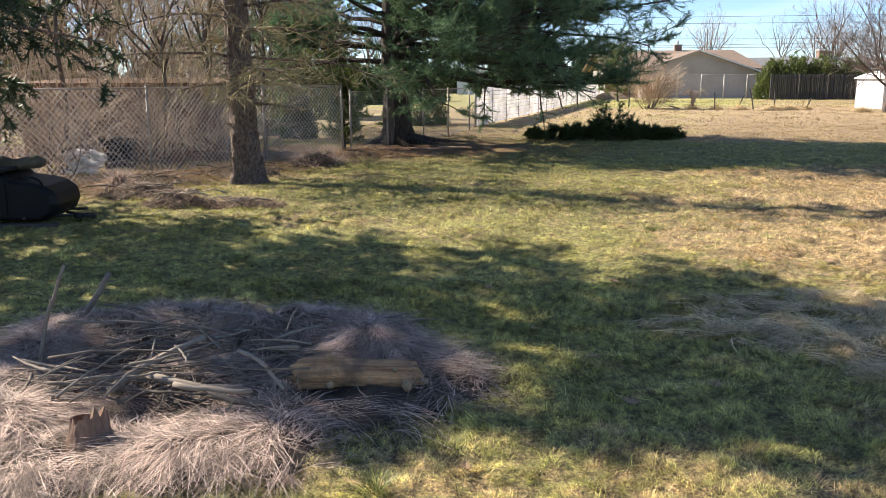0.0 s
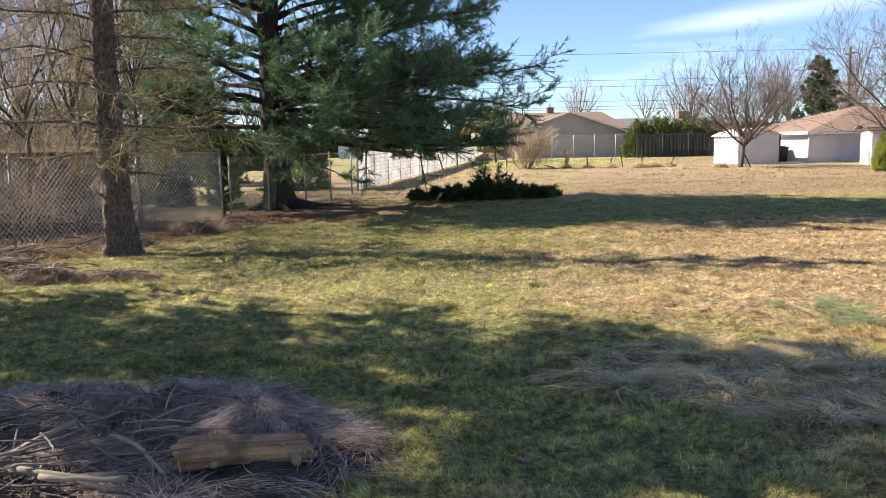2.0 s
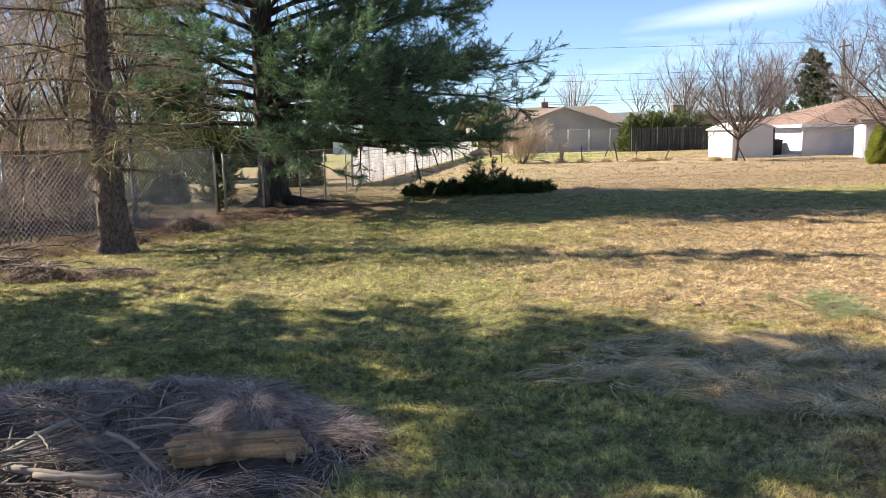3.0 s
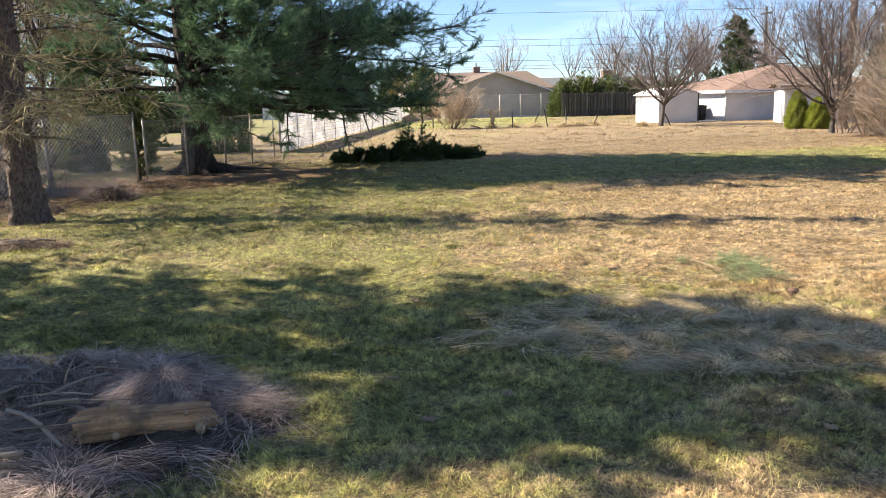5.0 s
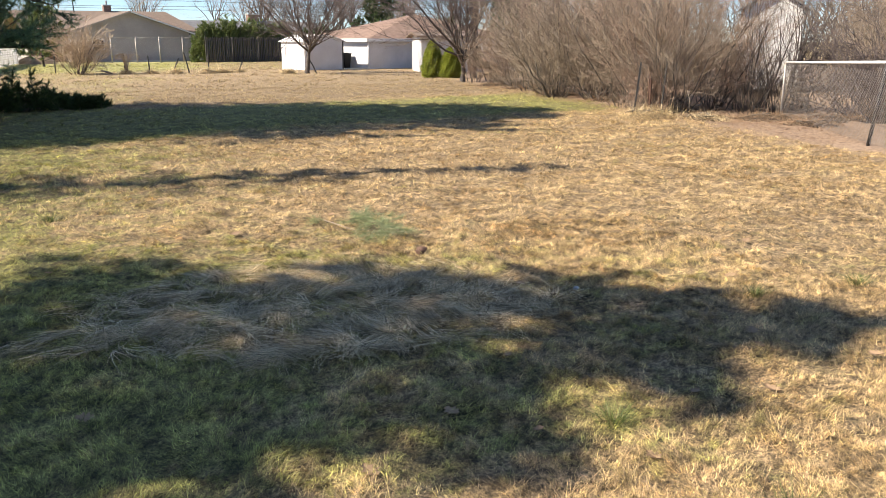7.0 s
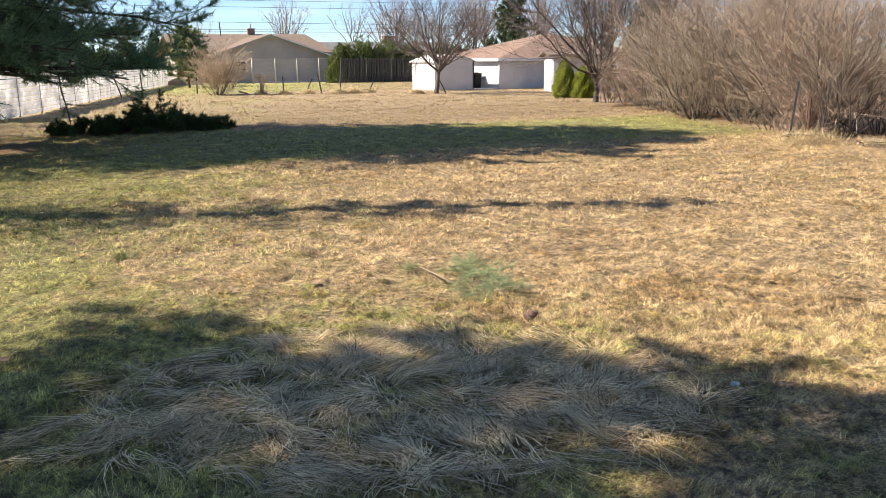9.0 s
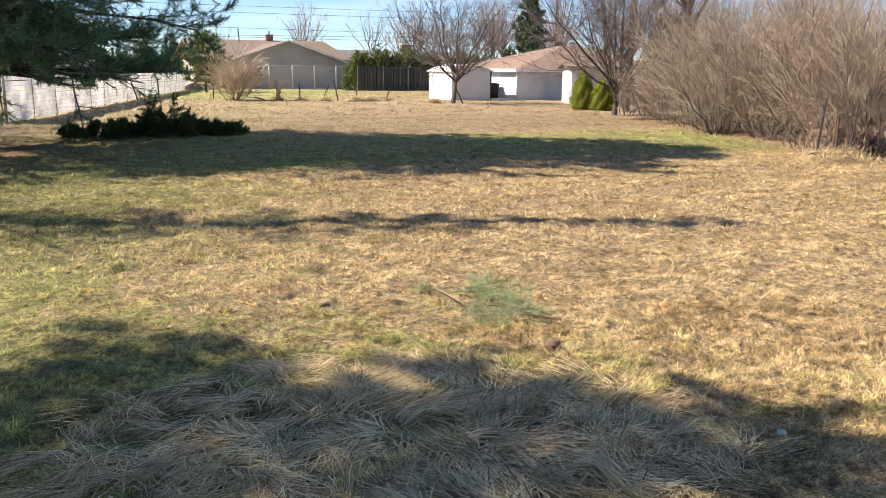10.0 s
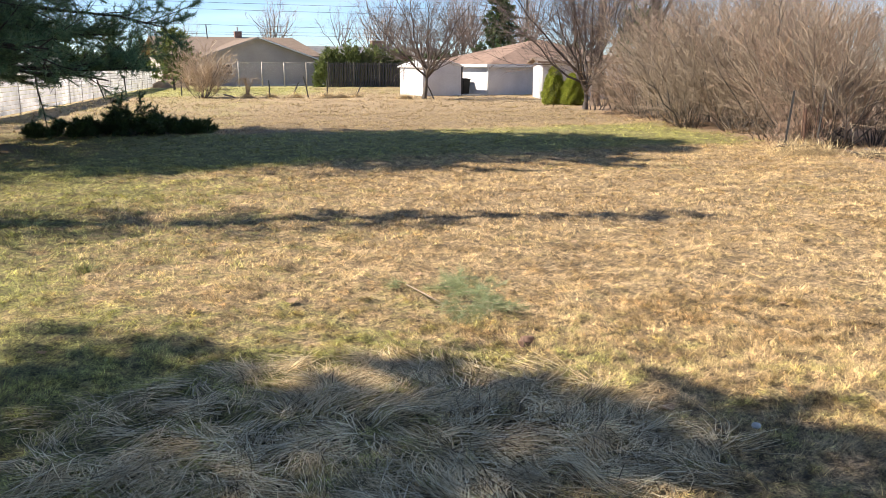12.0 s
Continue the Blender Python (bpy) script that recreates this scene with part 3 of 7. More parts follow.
def in_view(x, y):
    """The fan of lawn that the path looks over."""
    return (x > -0.62 * y - 0.6) & (x < 2.6 + 1.95 * (y - 0.2)) & (0.936 * (x - 12.5) - 0.355 * (y - 7) < 0.2)


def pile_zone(x, y):
    """Squared distance in the ragged outline of the brush pile: under 1 inside it."""
    a = np.arctan2(y - 4.2, x + 1.38)
    ragged = 1 + 0.10 * np.sin(3 * a + 0.6) + 0.07 * np.sin(7 * a + 2) + 0.05 * np.sin(13 * a)
    return (((x + 1.38) / 1.34) ** 2 + ((y - 4.2) / 1.1) ** 2) / ragged ** 2


def straw_zone(x, y):
    c, s = math.cos(-0.42), math.sin(-0.42)
    u, v = (x - 2.88) * c + (y - 5.28) * s, -(x - 2.88) * s + (y - 5.28) * c
    return (u / 1.45) ** 2 + (v / 0.98) ** 2 + 0.25 * np.sin(3.1 * x + 1.7 * y) * np.sin(2.3 * y - 1.2 * x)


def grass_layer(name, tufts, per, box, length, width, segments, keep, lay, radius):
    """Matted turf in tufts: every tuft leans its own way, tall on the lumps and thin in the hollows."""
    c = scatter(tufts, *box, keep)
    lump = tussock(c[:, 0], c[:, 1])
    drift = 2.2 * np.sin(0.9 * c[:, 0] + 1.1) + 2.6 * np.sin(1.15 * c[:, 1]) + 5.0 * value_noise(c[:, 0] + 40, c[:, 1] + 40, 0.22, 9) + rng.normal(0, 0.9, len(c))
    size = rng.uniform(0.6, 1.2, len(c)) * (0.55 + 0.75 * lump)
    p, drift, size = np.repeat(c, per, 0), np.repeat(drift, per) + rng.normal(0, 0.8, len(c) * per), np.repeat(size, per)
    off = rng.normal(0, radius, (len(p), 2)) * size[:, None]
    p[:, :2] += off
    p[:, 2] = ground_z(p[:, 0], p[:, 1]) - 0.004
    tilt = rng.uniform(lay[0], lay[1], len(p))
    d = np.stack([np.cos(drift) * tilt, np.sin(drift) * tilt, np.sqrt(np.maximum(0.02, 1 - tilt ** 2))], 1)
    ln = rng.uniform(*length, len(p)) * size
    bend = np.stack([np.cos(drift), np.sin(drift), np.full(len(p), -0.8)], 1) * (ln * rng.uniform(0.1, 0.6, len(p)))[:, None]
    s = Soup().blades(p, d, ln, rng.uniform(*width, len(p)), bend, segments)
    return tagged(piece(name, s, M_GRASS), "short dry and green lawn grass", "grass", kind="stuff")


def tufted(size, part_bare):
    """Where turf grows: tufts with gaps of bare thatch between them."""
    def keep(x, y):
        v = 0.6 * value_noise(x, y, size, 3) + 0.4 * value_noise(x, y, size * 3.1, 4)
        return in_view(x, y) & (pile_zone(x, y) > 0.9) & ((straw_zone(x, y) > 0.75) | (rng.random(len(x)) < 0.6)) & ((v > part_bare) | (rng.random(len(x)) < 0.08))
    return keep


def close_by(x, y):
    """The stretch of lawn next to the path."""
    return (x > -2.6) & (x < 6.4) & (y < 6.6)


grass_layer("lawn_grass", 46000, 13, (-2.6, 6.4, 1.6, 6.6), (0.03, 0.07), (0.0019, 0.0037), 2, tufted(0.08, 0.26), (0.25, 0.95), 0.02)
grass_layer("lawn_grass", 42000, 14, (-5.5, 9.5, 1.6, 8.6), (0.025, 0.06), (0.003, 0.0054), 1,
            lambda x, y: tufted(0.08, 0.24)(x, y) & ~close_by(x, y), (0.2, 0.95), 0.022)
grass_layer("lawn_grass", 8000, 6, (-5.0, 9.5, 1.6, 8.6), (0.05, 0.11), (0.002, 0.0036), 3, tufted(0.3, 0.45), (0.6, 0.98), 0.03)
grass_layer("lawn_grass", 44000, 10, (-9, 18, 8.6, 16), (0.03, 0.075), (0.005, 0.009), 1, tufted(0.16, 0.24), (0.1, 0.85), 0.036)
grass_layer("lawn_grass", 12000, 11, (9.4, 17, 4.0, 8.7), (0.03, 0.08), (0.0045, 0.0075), 1, tufted(0.13, 0.24), (0.1, 0.85), 0.034)
grass_layer("lawn_grass", 26000, 6, (-7, 20, 16, 30), (0.04, 0.095), (0.010, 0.018), 1,
            lambda x, y: tufted(0.3, 0.3)(x, y) & (np.hypot(x + 1.0, y - 20.2) > 2.2), (0.3, 0.95), 0.06)
grass_layer("lawn_grass", 16000, 5, (-6, 30, 30, 66), (0.06, 0.15), (0.02, 0.038), 1,
            lambda x, y: (x > 0.235 * (y - 28) - 0.3), (0.3, 0.9), 0.1)


# ---- matted straw patch ----
def straw_patch():
    """Hanks of long dead grass, each combed its own way and flopped over the last."""
    hanks = scatter(1150, 0.9, 5.0, 3.4, 7.2, lambda x, y: straw_zone(x, y) < rng.uniform(0.8, 1.08, len(x)))
    per = 40
    flow = 6.5 * value_noise(hanks[:, 0] + 40, hanks[:, 1] + 40, 0.75, 11) + 2.0 * value_noise(hanks[:, 0] + 40, hanks[:, 1] + 40, 0.3, 12)
    ang0 = flow + rng.normal(0, 0.85, len(hanks)) - 1.2
    mound = 0.06 * value_noise(hanks[:, 0] + 40, hanks[:, 1] + 40, 0.35, 13) ** 1.5
    p, ang = np.repeat(hanks, per, 0), np.repeat(ang0, per)
    lift = np.repeat(mound + rng.uniform(0.0, 0.03, len(hanks)), per)
    wide = np.repeat(rng.uniform(0.02, 0.06, len(hanks)), per)
    p[:, 0] += rng.normal(0, 1, len(p)) * wide
    p[:, 1] += rng.normal(0, 1, len(p)) * wide
    p[:, 2] = ground_z(p[:, 0], p[:, 1]) + lift * rng.uniform(0.2, 1, len(p))
    ang = ang + rng.normal(0, 0.3, len(p))
    rise = rng.uniform(0.02, 0.42, len(p))
    d = unit(np.stack([np.cos(ang), np.sin(ang), rise], 1))
    ln = rng.uniform(0.12, 0.32, len(p))
    swing = np.repeat(rng.normal(0, 0.6, len(hanks)), per) + rng.normal(0, 0.25, len(p))
    bend = np.stack([-np.sin(ang) * swing, np.cos(ang) * swing, -rise * rng.uniform(0.9, 1.15, len(p))], 1) * ln[:, None]
    s = Soup().blades(p, d, ln, rng.uniform(0.0026, 0.0052, len(p)), bend, 3)
    tagged(piece("matted_straw", s, M_STRAW), "flattened patch of long bleached dead grass", "dead grass", kind="stuff")


straw_patch()


# ---- chain-link fences ----
def wire_mesh(a, b, height, gap=0.065, radius=0.0021, z0=0.03):
    """Diamond wires between two posts at a and b (x, y)."""
    a, b = np.array([*a, 0.0]), np.array([*b, 0.0])
    span = np.linalg.norm(b - a)
    way = (b - a) / span
    p = []
    for sgn in (1, -1):
        starts = np.arange(-height, span, gap) if sgn > 0 else np.arange(0, span + height, gap)
        for u in starts:
            u0, u1, h0, h1 = u, u + sgn * height, 0.0, height
            if sgn > 0:
                if u0 < 0:
                    h0, u0 = -u0, 0.0
                if u1 > span:
                    h1, u1 = height - (u1 - span), span
            else:
                if u0 > span:
                    h0, u0 = u0 - span, span
                if u1 < 0:
                    h1, u1 = height + u1, 0.0
            if h1 - h0 > 0.02:
                p.append([a + way * u0 + [0, 0, z0 + h0], a + way * u1 + [0, 0, z0 + h1]])
    p = np.array(p)
    return Soup().tubes(p, np.full(p.shape[:2], radius), 3, False)


def pipe(a, b, radius, sides=8):
    p = np.array([[a, b]], float)
    return Soup().tubes(p, np.full((1, 2), radius), sides)


def chain_fence(posts, height, label, gap=0.065, radius=0.0021, mat=None, post_r=0.026, rail=True, lean=0.0):
    f = thing("chain_link_fence", Matrix(), label, "fence")
    for k, (x, y) in enumerate(posts):
        dx = lean * math.sin(k * 2.3)
        po = piece("post", pipe((x, y, -0.05), (x + dx, y, height + 0.05), post_r), mat or M_GALV, f, smooth=True)
        cap = Soup().tubes(np.array([[[x + dx, y, height + 0.05], [x + dx, y, height + 0.075]]]), np.array([[post_r * 1.15, post_r * 0.4]]), 8)
        piece("post_cap", cap, mat or M_GALV, po, smooth=True)
    for (x0, y0), (x1, y1) in zip(posts, posts[1:]):
        if rail:
            piece("top_rail", pipe((x0, y0, height + 0.01), (x1, y1, height + 0.01), 0.014), mat or M_GALV, f, smooth=True)
        piece("wire_mesh", wire_mesh((x0, y0), (x1, y1), height - 0.03, gap, radius), mat or M_WIRE, f)
    return f


chain_fence([(-9.6, 5.9), (-8.25, 8.5), (-6.9, 11.15), (-5.55, 13.8), (-4.25, 16.2), (-3.08, 18.25)], 1.47,
            "weathered galvanised chain-link fence overgrown with brush", radius=0.0034, gap=0.1, post_r=0.021)
chain_fence([(-2.92, 18.4), (-2.38, 20.65), (-1.62, 22.3), (-1.04, 23.85), (-0.52, 26.9), (-0.36, 28.1)], 1.33,
            "galvanised chain-link fence running behind the pine trunk", gap=0.07, radius=0.0011, post_r=0.022)


def slat_fence():
    f = thing("slat_fence", Matrix(), "long white slatted garden fence with thin posts", "fence")
    a, b = np.array([-0.34, 28.25]), np.array([9.1, 70.7])
    n = 17
    span = np.linalg.norm(b - a) / n
    ang = math.degrees(math.atan2(b[1] - a[1], b[0] - a[0]))
    slat = None
    for k in range(n + 1):
        q = a + (b - a) * k / n
        piece("post", pipe((*q, -0.05), (*q, 1.36), 0.03, 6), M_GALV, f, smooth=True)
    for k in range(n):
        q = a + (b - a) * k / n
        for j in range(9):
            m = pose(q[0], q[1], 0.06 + j * 0.143, 0, 0, ang)
            if slat is None:
                s = Soup().box(0.03, -0.012, 0.0, span - 0.03, 0.012, 0.126)
                slat = piece("slat", s, M_VINYL, f)
                slat.matrix_local = m
            else:
                o = slat.copy()
                scene.collection.objects.link(o)
                o.matrix_local = m @ pose(0, 0, 0, 0, 0.15 * math.sin(k * 7 + j * 3))


slat_fence()


# ---- buildings ----
def lap_wall(x0, x1, z1, courses, depth=0.02, top=None):
    """Lapped siding seen from -y, in the plane y = 0; top(x) cuts a gable."""
    s = Soup()
    h = z1 / courses
    for k in range(courses):
        za, zb = k * h, (k + 1) * h
        xa, xb = (x0, x1) if top is None else top(za)
        xc, xd = (x0, x1) if top is None else top(zb)
        s.add([[xa, -depth, za], [xb, -depth, za], [xd, 0, zb], [xc, 0, zb]], [[0, 1, 2, 3]])
        s.add([[xa, 0, za], [xb, 0, za], [xb, -depth, za], [xa, -depth, za]], [[0, 1, 2, 3]])
    return s


def slab(corners, thick):
    """A roof plane out of four corners, with thickness downwards."""
    c = np.array(corners, float)
    v = np.concatenate([c, c - [0, 0, thick]])
    return Soup().add(v, [[0, 1, 2, 3], [7, 6, 5, 4], [0, 4, 5, 1], [1, 5, 6, 2], [2, 6, 7, 3], [3, 7, 4, 0]])


def shingle_roof(corners, rows, thick=0.1):
    """A roof plane; corners: eave a, eave b, ridge b, ridge a. The courses are the shingle material's."""
    return slab(corners, thick)


def window_unit(parent, x0, x1, z0, z1, y):
    w = tagged(new("window"), "small white-framed window")
    w.parent = parent
    t = 0.07
    s = Soup().box(x0 - t, y - 0.03, z0 - t, x1 + t, y + 0.02, z0).box(x0 - t, y - 0.03, z1, x1 + t, y + 0.02, z1 + t)
    s.box(x0 - t, y - 0.03, z0, x0, y + 0.02, z1).box(x1, y - 0.03, z0, x1 + t, y + 0.02, z1)
    s.box(x0, y - 0.02, (z0 + z1) / 2 - 0.02, x1, y + 0.01, (z0 + z1) / 2 + 0.02)
    piece("window_frame", s, M_TRIM, w)
    piece("pane", Soup().box(x0, y - 0.006, z0, x1, y + 0.004, z1), M_GLASS, w)


def gable_house():
    h = thing("house", Matrix.Translation((0, 72, 0)), "single-storey taupe house with brown shingle roof and brick chimney", "house")
    xl, xr, ze, xa, za = 12.9, 22.15, 2.28, 17.5, 3.86

    def gable(z):
        if z <= ze:
            return xl, xr
        u = min(1, (z - ze) / (za - ze))
        return xl + (xa - xl) * u, xr + (xa - xr) * u

    piece("front_wall", lap_wall(xl, xr, za, 22, top=gable), M_TAUPE, h, "lapped taupe siding")
    piece("side_wall", Soup().box(xl, 0.02, 0, xl + 0.15, 12, ze), M_TAUPE, h)
    piece("side_wall", Soup().box(xr - 0.15, 0.02, 0, xr, 12, ze), M_TAUPE, h)
    drop = (za - ze) / (xa - xl) * 0.45
    rise = 0.12
    piece("roof_slope", shingle_roof([(xl - 0.45, 12, ze - drop + rise), (xl - 0.45, -0.4, ze - drop + rise), (xa, -0.4, za + rise), (xa, 12, za + rise)], 16), M_ROOF, h)
    # grey here stands in for weaker light on the slope away from the sun
    piece("roof_slope", shingle_roof([(xr + 0.45, -0.4, ze - drop + rise), (xr + 0.45, 12, ze - drop + rise), (xa, 12, za + rise), (xa, -0.4, za + rise)], 16), M_ROOF_GREY, h, "roof slope greyed for facing away from the sun")
    for x, s in ((xl - 0.45, 1), (xr + 0.45, -1)):
        piece("barge_board", slab([(x, -0.43, ze - drop + rise - 0.02), (xa, -0.43, za + rise - 0.02), (xa, -0.4, za + rise - 0.02), (x, -0.4, ze - drop + rise - 0.02)], 0.11), M_TRIM if s < 0 else M_TAUPE, h)
    # wing behind, ridge across
    piece("wing_wall", Soup().box(10.2, 3.2, 0, 12.88, 3.35, 2.55), M_TANWOOD, h, "brown side wing wall")
    piece("wing_wall", Soup().box(10.2, 3.36, 0, 24.5, 12.0, 2.4), M_TAUPE, h)
    piece("wing_roof", shingle_roof([(9.8, 2.8, 2.6), (24.8, 5.5, 2.55), (23.6, 12, 4.36), (10.2, 12, 4.30)], 18), M_ROOF, h, "sunlit brown shingles")
    piece("wing_roof", shingle_roof([(24.8, 19, 2.55), (9.8, 19, 2.42), (10.2, 12, 4.30), (23.6, 12, 4.36)], 10), M_ROOF, h)
    ch = piece("chimney", Soup().box(17.95, 11.6, 3.6, 18.6, 12.2, 4.8), M_BRICK, h, "short brick chimney")
    piece("chimney_cap", Soup().box(17.9, 11.55, 4.8, 18.65, 12.25, 4.88), M_STONE, ch)
    piece("flue", pipe((18.27, 11.9, 4.88), (18.27, 11.9, 5.25), 0.08, 8), M_GALV, ch)
    piece("vent_pipe", pipe((15.3, 11.0, 3.9), (15.2, 11.0, 5.4), 0.05, 6), M_DARKSTEEL, h)
    window_unit(h, 14.5, 15.3, 1.02, 1.75, -0.03)
    piece("step", Soup().box(15.5, -0.9, 0, 21.5, -0.05, 0.12), M_STONE, h)


gable_house()
chain_fence([(15.0, 68), (16.83, 68), (18.6, 68), (20.4, 68), (22.15, 68.0)], 1.9, "tall galvanised chain-link fence before the house", gap=0.2, radius=0.0015, post_r=0.05)


def grey_house():
    h = thing("house", Matrix.Translation((0, 92, 0)), "distant house with a low grey shingle roof", "house")
    piece("wall", lap_wall(24, 44, 2.6, 14), M_WHITE, h)
    piece("wall", Soup().box(24, 0.05, 0, 44, 8, 2.6), M_WHITE, h)
    piece("roof_slope", shingle_roof([(23.5, -0.5, 2.6), (44.5, -0.5, 2.6), (44.5, 4, 3.9), (23.5, 4, 3.9)], 14), M_ROOF_GREY, h)
    piece("roof_slope", shingle_roof([(44.5, 8.5, 2.6), (23.5, 8.5, 2.6), (23.5, 4, 3.9), (44.5, 4, 3.9)], 8), M_ROOF_GREY, h)
    ch = piece("chimney", Soup().box(36.2, 3.6, 3.2, 37.4, 4.4, 4.6), M_BRICK, h)
    piece("chimney_cap", Soup().box(36.1, 3.5, 4.6, 37.5, 4.5, 4.7), M_STONE, ch)
    window_unit(h, 29, 30.5, 1.0, 2.0, -0.03)


grey_house()


def board_fence():
    f = thing("board_fence", Matrix.Translation((0, 66, 0)), "weathered grey board fence in shade", "fence")
    board = None
    n = 44
    for k in range(n):
        x = 21.75 + k * 0.145
        m = pose(x, 0.012 * math.sin(k * 3.7), -0.02, 0, 0, 0)
        if board is None:
            bm = Soup().box(-0.046, -0.012, 0, 0.046, 0.012, 1.94)
            board = piece("board", bm, M_GREYWOOD, f)
            board.matrix_local = m
        else:
            o = board.copy()
            scene.collection.objects.link(o)
            o.matrix_local = m @ Matrix.Diagonal((1, 1, 1 + 0.015 * math.sin(k * 5.1), 1))
    for z in (0.35, 1.65):
        piece("rail", Soup().box(21.6, 0.014, z, 28.1, 0.06, z + 0.09), M_GREYWOOD, f)
    for k in range(4):
        piece("post", Soup().box(21.6 + k * 2.15, 0.06, -0.05, 21.7 + k * 2.15, 0.16, 1.95), M_GREYWOOD, f)


board_fence()


def white_shed():
    ang = math.degrees(math.atan2(0.35, 2.6))
    h = thing("garden_shed", pose(20.42, 44.75, 0, 0, 0, ang), "white garden shed with a shallow curved roof", "shed")
    w, d, ze = 2.62, 2.5, 1.62
    piece("front_wall", lap_wall(0, w, ze + 0.06, 9, 0.012), M_WHITE, h)
    s = Soup().box(0.0, 0.012, -0.02, 0.05, d, ze).box(w - 0.05, 0.012, -0.02, w, d, ze).box(0.05, d - 0.05, -0.02, w - 0.05, d, ze)
    piece("side_wall", s, M_WHITE, h)
    pr = [(-0.12, ze - 0.05), (0.25, ze + 0.1), (0.8, ze + 0.25), (w / 2, ze + 0.33), (w - 0.8, ze + 0.25), (w - 0.25, ze + 0.1), (w + 0.12, ze - 0.05)]
    v = np.array([[x, y, z + up] for x, z in pr for y, up in ((-0.12, 0.05), (d + 0.1, 0.05), (d + 0.1, 0.0), (-0.12, 0.0))])
    k4 = np.arange(len(pr) - 1)[:, None] * 4
    quads = np.concatenate([np.stack([k4 + e, k4 + e + 4, k4 + (e + 1) % 4 + 4, k4 + (e + 1) % 4], -1).reshape(-1, 4) for e in range(4)])
    s = Soup().add(v, quads[:, ::-1], [[0, 3, 2, 1][::-1], (np.array([0, 3, 2, 1]) + 4 * (len(pr) - 1)).tolist()])
    piece("roof", s, M_TRIM, h, "white curved sheet roof", smooth=False)
    g = Soup()
    for (xa, za), (xb, zb) in zip(pr[1:-1], pr[2:-1]):
        g.add([[xa, -0.02, ze], [xb, -0.02, ze], [xb, -0.02, zb], [xa, -0.02, za]], [[0, 1, 2, 3]])
    piece("gable_panel", g, M_WHITE, h)
    piece("door_post", Soup().box(w - 0.07, -0.03, -0.02, w + 0.02, -0.012, ze), M_DARKSTEEL, h)
    piece("corner_trim", Soup().box(-0.01, -0.028, -0.02, 0.06, -0.013, ze), M_TRIM, h)


white_shed()


def garage():
    ang = math.degrees(math.atan2(0.35, 2.6))
    h = thing("garage", pose(24.6, 44.9, 0, 0, 0, ang), "white garage with a terracotta hip roof", "garage")
    ze, w, d = 1.72, 12.5, 7.5
    piece("front_wall", lap_wall(0, 1.95, ze, 10, 0.015), M_WHITE, h)
    piece("front_wall", lap_wall(1.95, w, ze, 10, 0.015), M_WHITE, h).location = (0, 0.25, 0)
    piece("side_wall", Soup().box(0, 0.02, -0.02, 0.12, d, ze).box(w - 0.12, 0.3, -0.02, w, d, ze).box(0.12, d - 0.12, -0.02, w - 0.12, d, ze), M_WHITE, h)
    o, zr = 0.3, 3.35
    a, b, c, e = (-o, -o, ze + 0.03), (w + o, -o, ze + 0.03), (w + o, d + o, ze + 0.03), (-o, d + o, ze + 0.03)
    r1, r2 = (6.4, 3.7, zr), (7.0, 3.9, zr)
    piece("roof_slope", shingle_roof([e, a, r1, r2], 14), M_ROOF_RED, h)
    piece("roof_slope", shingle_roof([b, c, r2, r1], 14), M_ROOF_RED, h)
    piece("roof_slope", shingle_roof([a, b, r1, r1], 14), M_ROOF_RED, h)
    piece("roof_slope", shingle_roof([c, e, r2, r2], 14), M_ROOF_RED, h)
    fas = Soup().box(-o - 0.02, -o, ze - 0.12, -o + 0.02, d + o, ze + 0.05).box(-o + 0.02, -o - 0.02, ze - 0.12, w + o, -o + 0.02, ze + 0.05)
    piece("gutter", fas, M_TRIM, h, "white gutter")
    piece("downpipe", pipe((-0.06, -0.05, 0), (-0.06, -0.05, ze), 0.04, 8), M_TRIM, h, smooth=True)
    piece("slab", Soup().box(-2.0, -0.1, -0.02, 0, 4, 0.06), M_STONE, h, "concrete pad")


garage()


def white_house():
    h = thing("house", pose(25.95, 42.2, 0, 0, 0, -24), "white-sided outbuilding half hidden by a bare tree", "house")
    ze = 1.95
    piece("side_wall", Soup().box(0.02, -4.0, -0.02, 0.14, 0, ze), M_WHITE, h)
    piece("front_wall", lap_wall(0, 6.0, ze, 10, 0.018), M_WHITE, h).location = (0, -4.0, 0)
    piece("back_wall", Soup().box(0.14, -0.12, -0.02, 6, 0, ze), M_WHITE, h)
    piece("roof_slope", shingle_roof([(-0.3, -4.4, ze - 0.05), (6.3, -4.4, ze - 0.05), (6.3, -2, ze + 0.18), (-0.3, -2, ze + 0.18)], 10), M_ROOF, h)
    piece("roof_slope", shingle_roof([(6.3, 0.4, ze - 0.05), (-0.3, 0.4, ze - 0.05), (-0.3, -2, ze + 0.18), (6.3, -2, ze + 0.18)], 8), M_ROOF, h)
    g = Soup().add([[0.03, -4, ze], [0.03, 0, ze], [0.03, -2, ze + 0.12]], [[0, 2, 1]])
    piece("gable_panel", g, M_WHITE, h)
    window_unit(h, 2.2, 3.2, 0.7, 1.35, -4.03)


white_house()


